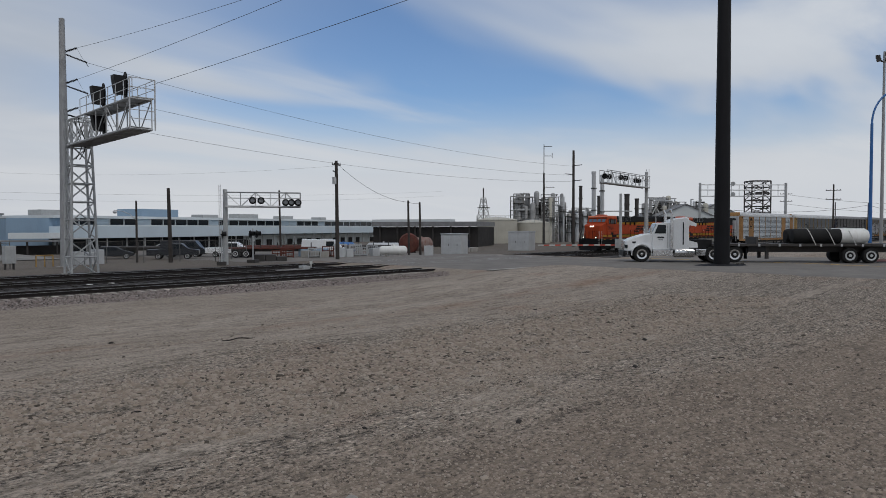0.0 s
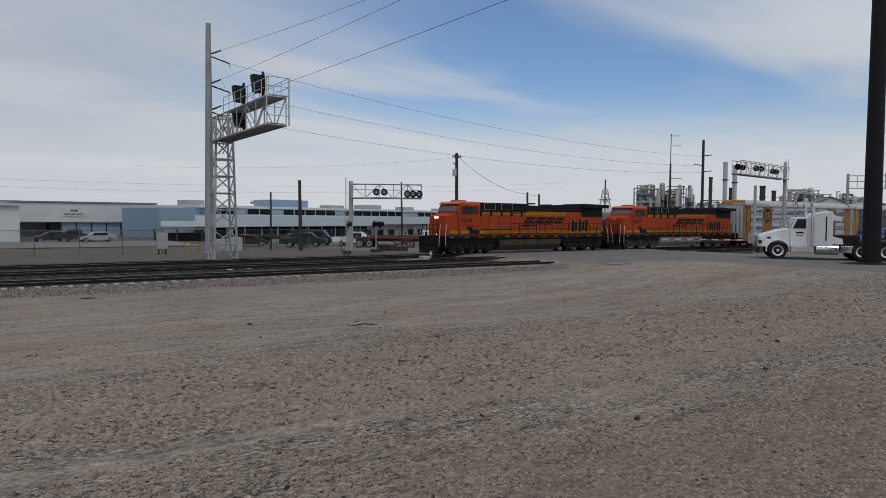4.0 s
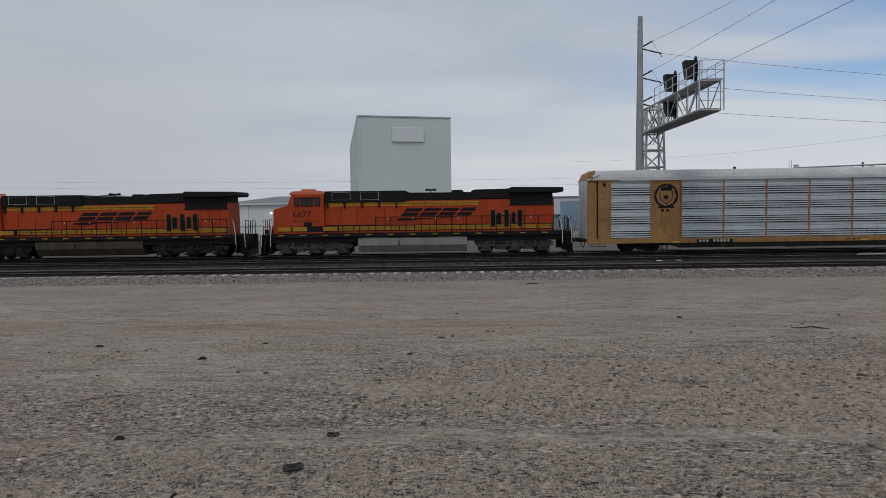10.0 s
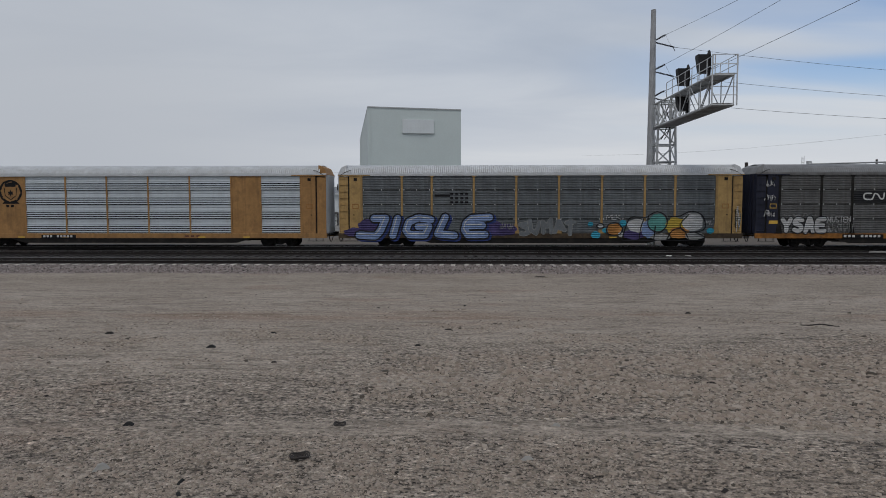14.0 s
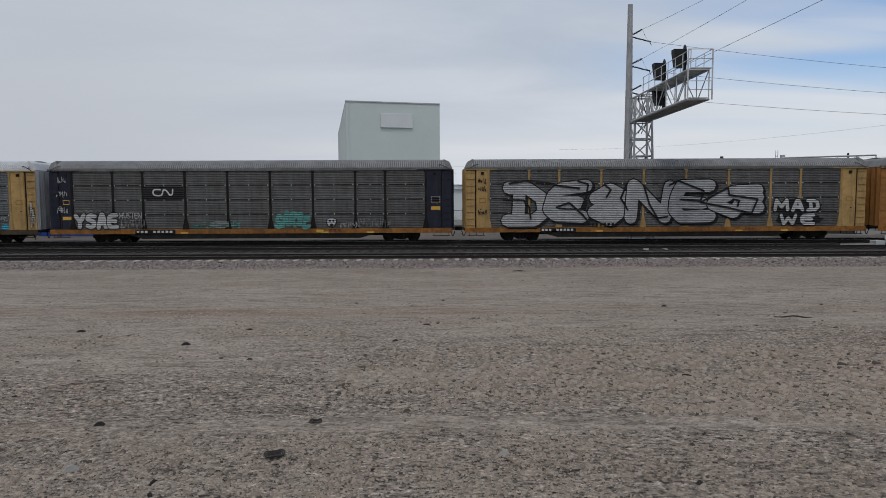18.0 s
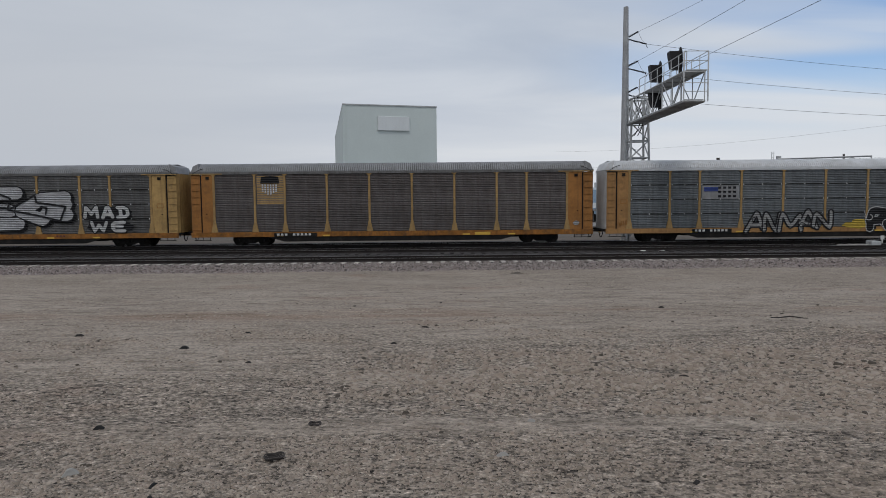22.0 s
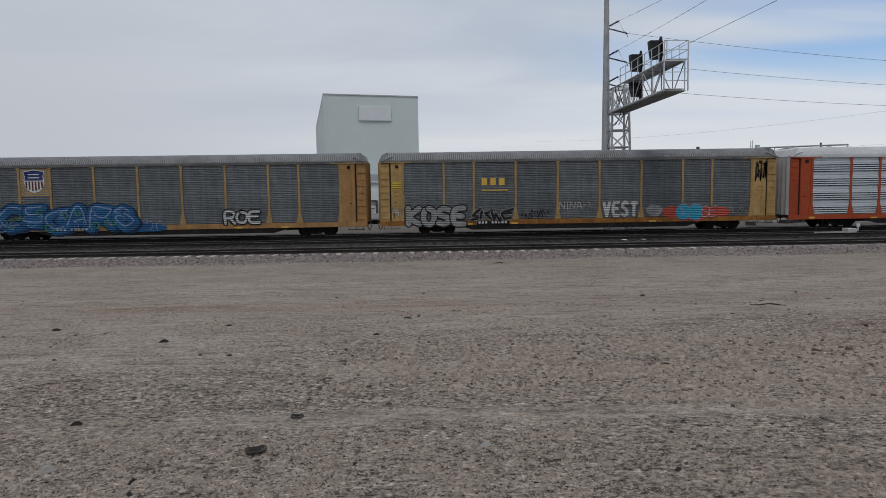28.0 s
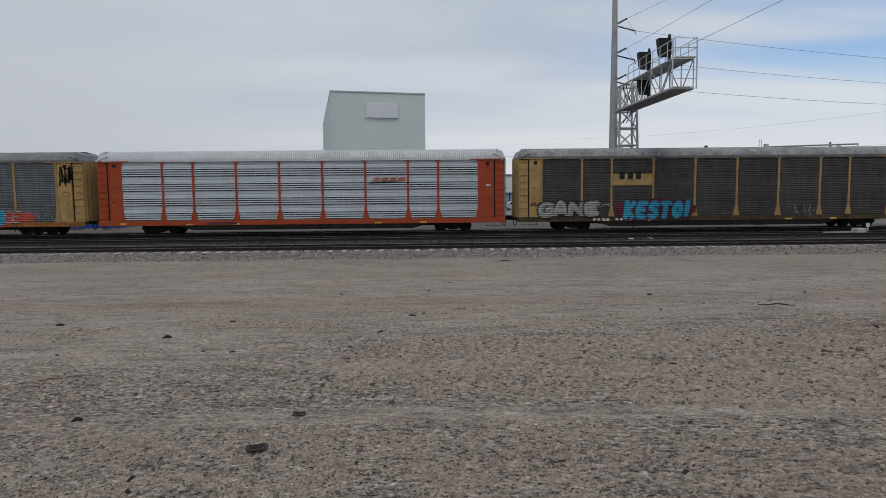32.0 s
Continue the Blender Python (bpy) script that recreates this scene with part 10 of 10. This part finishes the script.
def gravel_cover(x, y):
    """How thickly stones lie: a coarse strip along the tracks, bare driven dirt on both sides of it."""
    low = 8.75 - 0.22 * max(x - 2, 0) + 0.008 * max(x - 2, 0) ** 2
    wob = 0.8 * noise.noise((x * 0.25, y * 0.4, 3.0))
    strip = step(low - 0.15, low + 0.35, y + 0.3 * wob) * (1 - step(11.2, 13.8, y + wob)) * (0.18 + 0.82 * step(-3, 3.5, x + 2 * wob))
    front = (1 - step(7.6, 8.2, y + 0.2 * wob)) * (0.75 - 0.45 * step(0.5, 3.0, x + wob))
    patches = 0.7 * step(0.05, 0.4, noise.noise((x * 0.35, y * 0.6, 8.0))) * step(11, 13, y) * (1 - step(15.5, 18, y))
    mixed = 0.55 + 0.9 * noise.noise((x * 1.1, y * 1.6, 9.0))
    return max(strip, front, patches) * max(mixed, 0.1) + 0.045


def gravel():
    rng = np.random.RandomState(11)
    places, sizes = [], []
    while len(places) < 150000:
        # denser close to the eye, thinning with distance
        r = 4.0 + 24.0 * rng.rand() ** 1.35
        a = radians(rng.uniform(-42, 88))
        x, y = r * math.sin(a), r * math.cos(a)
        if y < 0.5 or y > 31:
            continue
        if rng.rand() > gravel_cover(x, y) * 1.25:
            continue
        s = 0.009 + 0.016 * rng.rand() ** 2.0 + 0.018 * (rng.rand() < 0.03)
        if 8.4 < y < 12.6 and x > -1.5:
            s += 0.022 * (rng.rand() < 0.22)
        s *= 0.62 + 0.045 * min(r, 16)
        places.append((x, y, ground_z(x, y) + s * 0.10))
        sizes.append(s)
    scatter("gravel_stones", np.array(places), np.array(sizes), "stone", 21, "loose grey and tan gravel stones on dirt", 0.62)
    n = 34000
    x, t = rng.uniform(-34, 35, n), rng.rand(n)
    z = -0.10 + 0.26 * np.minimum(t * 1.15, 1.0) + rng.uniform(0, 0.05, n)
    shoulder = np.stack([x, 32.4 + t * 2.4 + rng.uniform(-0.05, 0.05, n), z], 1)
    n2 = 14000
    crib = np.stack([rng.uniform(-34, 35, n2), rng.uniform(34.8, 39.8, n2), 0.12 + rng.uniform(0, 0.03, n2)], 1)
    n3 = 16000
    between = np.stack([rng.uniform(-34, 34, n3), np.where(rng.rand(n3) < 0.5, rng.uniform(39.2, 41.2, n3), rng.uniform(44.8, 46.8, n3)), rng.uniform(-0.01, 0.03, n3)], 1)
    places = np.concatenate([shoulder, crib, between])
    scatter("ballast_stones", places, rng.uniform(0.028, 0.062, len(places)), "ballast", 33, "crushed pale ballast along the siding", 0.95)


gravel()


def debris(x, y, turn, build, name, label, category="debris"):
    root = thing(name, pose(x, y, ground_z(x, y), 0, 0, turn), label, category)
    build(root)


def chunk(L, w, h, material):
    L, w, h = L * 0.75, w * 0.55, h * 0.6

    def make(root):
        bm = bmesh.new()
        box(bm, -L / 2, L / 2, -w / 2, w / 2, 0, h)
        bmesh.ops.subdivide_edges(bm, edges=bm.edges[:], cuts=3, use_grid_fill=True)
        for v in bm.verts:
            v.co += Vector((noise.noise(v.co * 9), noise.noise(v.co * 9 + Vector((5, 0, 0))), 0.5 * noise.noise(v.co * 9 + Vector((0, 7, 0))))) * min(w, h) * 1.1
            v.co.x *= 1.0 - 0.45 * max(v.co.z / h, 0)
            v.co.y *= 1.0 - 0.45 * max(v.co.z / h, 0)
        part("chunk", bm, material, root, "", True)
    return make


def hose_ring(r, thick, turns=1):
    def make(root):
        bm = bmesh.new()
        for k in range(turns):
            prev = None
            for i in range(19):
                a = 2 * math.pi * i / 18
                p = Vector(((r + 0.02 * k) * math.cos(a), (r * 0.9 + 0.015 * k) * math.sin(a), thick + k * thick * 1.3 + 0.01 * math.sin(3 * a)))
                if prev:
                    tube(bm, prev, p, thick, n=6, caps=False)
                prev = p
        part("coil", bm, "wood_pole", root, "", True)
    return make


def stick(L):
    def make(root):
        bm = bmesh.new()
        prev = None
        for i in range(9):
            t = i / 8 - 0.5
            p = Vector((t * L, 0.06 * math.sin(t * 9) * L * 0.6, 0.025 + 0.02 * math.cos(t * 7)))
            if prev:
                tube(bm, prev, p, 0.018, n=5)
            prev = p
        part("stick", bm, "dark_tie", root)
    return make


debris(3.95, 10.57, 8, chunk(0.32, 0.06, 0.04, "dark_tie"), "wood_scrap", "dark weathered scrap of wood on the gravel")
debris(8.6, 16.1, -8, stick(0.85), "branch", "thin crooked dark stick on the gravel")
debris(-1.59, 8.43, 0, hose_ring(0.07, 0.015), "rubber_ring", "small black rubber ring on the dirt")
debris(-1.83, 7.26, 20, hose_ring(0.068, 0.010, 3), "coiled_hose", "small coil of dark rubber hose on the dirt")
debris(0.72, 7.29, 10, chunk(0.16, 0.09, 0.05, "concrete"), "stone_block", "flat grey stone on the dirt")
debris(-4.99, 13.0, 5, chunk(0.20, 0.12, 0.07, "rubber"), "rubber_lump", "dark lump of debris on the gravel")
debris(3.7, 31.3, 3, chunk(0.85, 0.16, 0.06, "dark_tie"), "wood_scrap", "dark plank lying beside the ballast")
for i, (x, y, L, w, h, m) in enumerate(((-4.3, 8.3, 0.12, 0.08, 0.06, "rubber"), (-3.9, 6.9, 0.16, 0.12, 0.08, "concrete"), (-2.9, 6.6, 0.14, 0.06, 0.04, "rubber"), (-2.8, 6.3, 0.09, 0.07, 0.04, "rubber"), (-0.3, 15.2, 0.3, 0.08, 0.05, "dark_tie"), (-4.2, 14.6, 0.18, 0.06, 0.05, "rubber"), (0.1, 20.8, 0.12, 0.08, 0.05, "rubber"), (-9.2, 10.6, 0.14, 0.08, 0.05, "rubber"), (4.3, 5.6, 0.12, 0.09, 0.05, "concrete"), (1.2, 8.4, 0.10, 0.07, 0.05, "concrete"), (5.2, 8.3, 0.22, 0.03, 0.02, "dark_tie"), (3.2, 7.9, 0.16, 0.05, 0.03, "dark_tie"), (11.6, 11.3, 0.24, 0.05, 0.04, "dark_tie"), (12.9, 8.4, 0.5, 0.03, 0.03, "dark_tie"), (14.4, 6.0, 0.6, 0.04, 0.03, "dark_tie"), (9.6, 7.6, 0.35, 0.05, 0.03, "dark_tie"), (16.9, 9.4, 0.3, 0.04, 0.03, "dark_tie"), (18.5, 14.0, 0.2, 0.1, 0.05, "dark_tie"))):
    debris(x, y, 37 * i % 180, chunk(L, w, h, m), "scrap_piece", {"rubber": "small dark lump of rubber on the gravel", "concrete": "small pale stone on the gravel", "dark_tie": "dark splinter of wood on the gravel"}[m])
for x, w in ((13.0, 0.9), (14.0, 0.5)):
    debris(x, 42.2 if w > 0.6 else 42.1, 3, chunk(w, 0.3, 0.14, "white_tank"), "white_scrap", "white torn sheet lying between the rails")

# pale scrap between the rails and dark rubble round the pole
debris(13.3, 42.7, -8, chunk(1.1, 0.5, 0.22, "white_tank"), "plastic_scrap", "crumpled pale scrap lying between the rails")
debris(14.3, 42.5, 30, chunk(0.7, 0.45, 0.25, "white_tank"), "plastic_scrap", "small crumpled pale scrap between the rails")
rng_foot = random.Random(77)
for k in range(9):
    a = k / 9 * 2 * math.pi
    r = rng_foot.uniform(0.45, 1.2)
    debris(42.4 + r * math.cos(a), 17.5 + r * math.sin(a), rng_foot.uniform(0, 180), chunk(rng_foot.uniform(0.6, 1.2), rng_foot.uniform(0.4, 0.7), 0.22, "rubber"), "rubber_lump", "black rubble heaped round the foot of the pole")
for x, y, turn, L in ((-6.2, 9.6, 30, 0.12), (-3.4, 11.8, 5, 0.16), (5.9, 7.4, 70, 0.14), (7.7, 6.1, 20, 0.2), (2.6, 6.5, 40, 0.14), (10.5, 9.4, 10, 0.22), (9.1, 13.2, 60, 0.2), (12.3, 6.8, 15, 0.25), (-0.9, 13.4, 25, 0.2), (-7.9, 14.6, 5, 0.25), (6.4, 18.9, 0, 0.3), (15.5, 8.3, 35, 0.3)):
    debris(x, y, turn, chunk(L * 0.8, L * 0.6, L * 0.24, "dark_tie"), "clod", "dark clod of earth on the gravel")


def lamp_mast(x, y, turn):
    """A road crossing mast with two hooded round lamps."""
    root = thing("crossing_signal", pose(x, y, 0.0, 0, 0, turn), "grey crossing mast with a pair of dark round lamps", "crossing signal")
    bm = bmesh.new()
    tube(bm, (0, 0, 0), (0, 0, 3.4), 0.07, n=8)
    part("mast", bm, "galv", root)
    part("base", bm_box(-0.5, 0.5, -0.4, 0.4, 0.0, 0.45), "dark_steel", root)
    part("crossarm", bm_box(-0.85, 0.85, -0.06, 0.06, 2.80, 2.92), "signal_black", root)
    for s in (-1, 1):
        bm = bmesh.new()
        tube(bm, (s * 0.72, -0.10, 2.86), (s * 0.72, -0.05, 2.86), 0.36, n=16)
        head = part("lamp_plate", bm, "signal_black", root, "round black lamp background")
        bm = bmesh.new()
        tube(bm, (s * 0.72, -0.45, 2.93), (s * 0.72, -0.10, 2.93), 0.22, 0.2, 12, False)
        part("hood", bm, "signal_black", head)
        bm = bmesh.new()
        tube(bm, (s * 0.72, -0.14, 2.86), (s * 0.72, -0.10, 2.86), 0.15, n=12)
        part("lamp", bm, "signal_black", head, "unlit round warning lamp")


lamp_mast(32.0, 57.4, 38)
lamp_mast(28.1, 55.9, 62)

# ---- movement ----
# seconds and the place of the train along the main line
RUN = [(0, 100.5), (1, 90.29), (2, 79.65), (3, 68.6), (4, 57.35), (5, 46.0), (6, 34.69), (7, 23.24), (8, 11.66), (9, 0.03), (10, -11.55),
       (11, -23.31), (12, -35.07), (13, -46.89), (14, -58.72), (15, -70.6), (16, -82.55), (17, -94.53), (18, -106.51), (19, -118.5),
       (20, -130.57), (21, -142.62), (22, -154.68), (23, -166.81), (24, -178.88), (25, -190.97), (26, -203.1), (27, -215.35),
       (28, -227.6), (29, -239.9), (30, -252.08), (31, -264.33), (32, -276.63)]


def motions():
    for offset, vehicle in TRAIN:
        walk(vehicle, [(t, pose(x + offset, TRACKS["main"], RAIL_TOP)) for t, x in RUN])


motions()
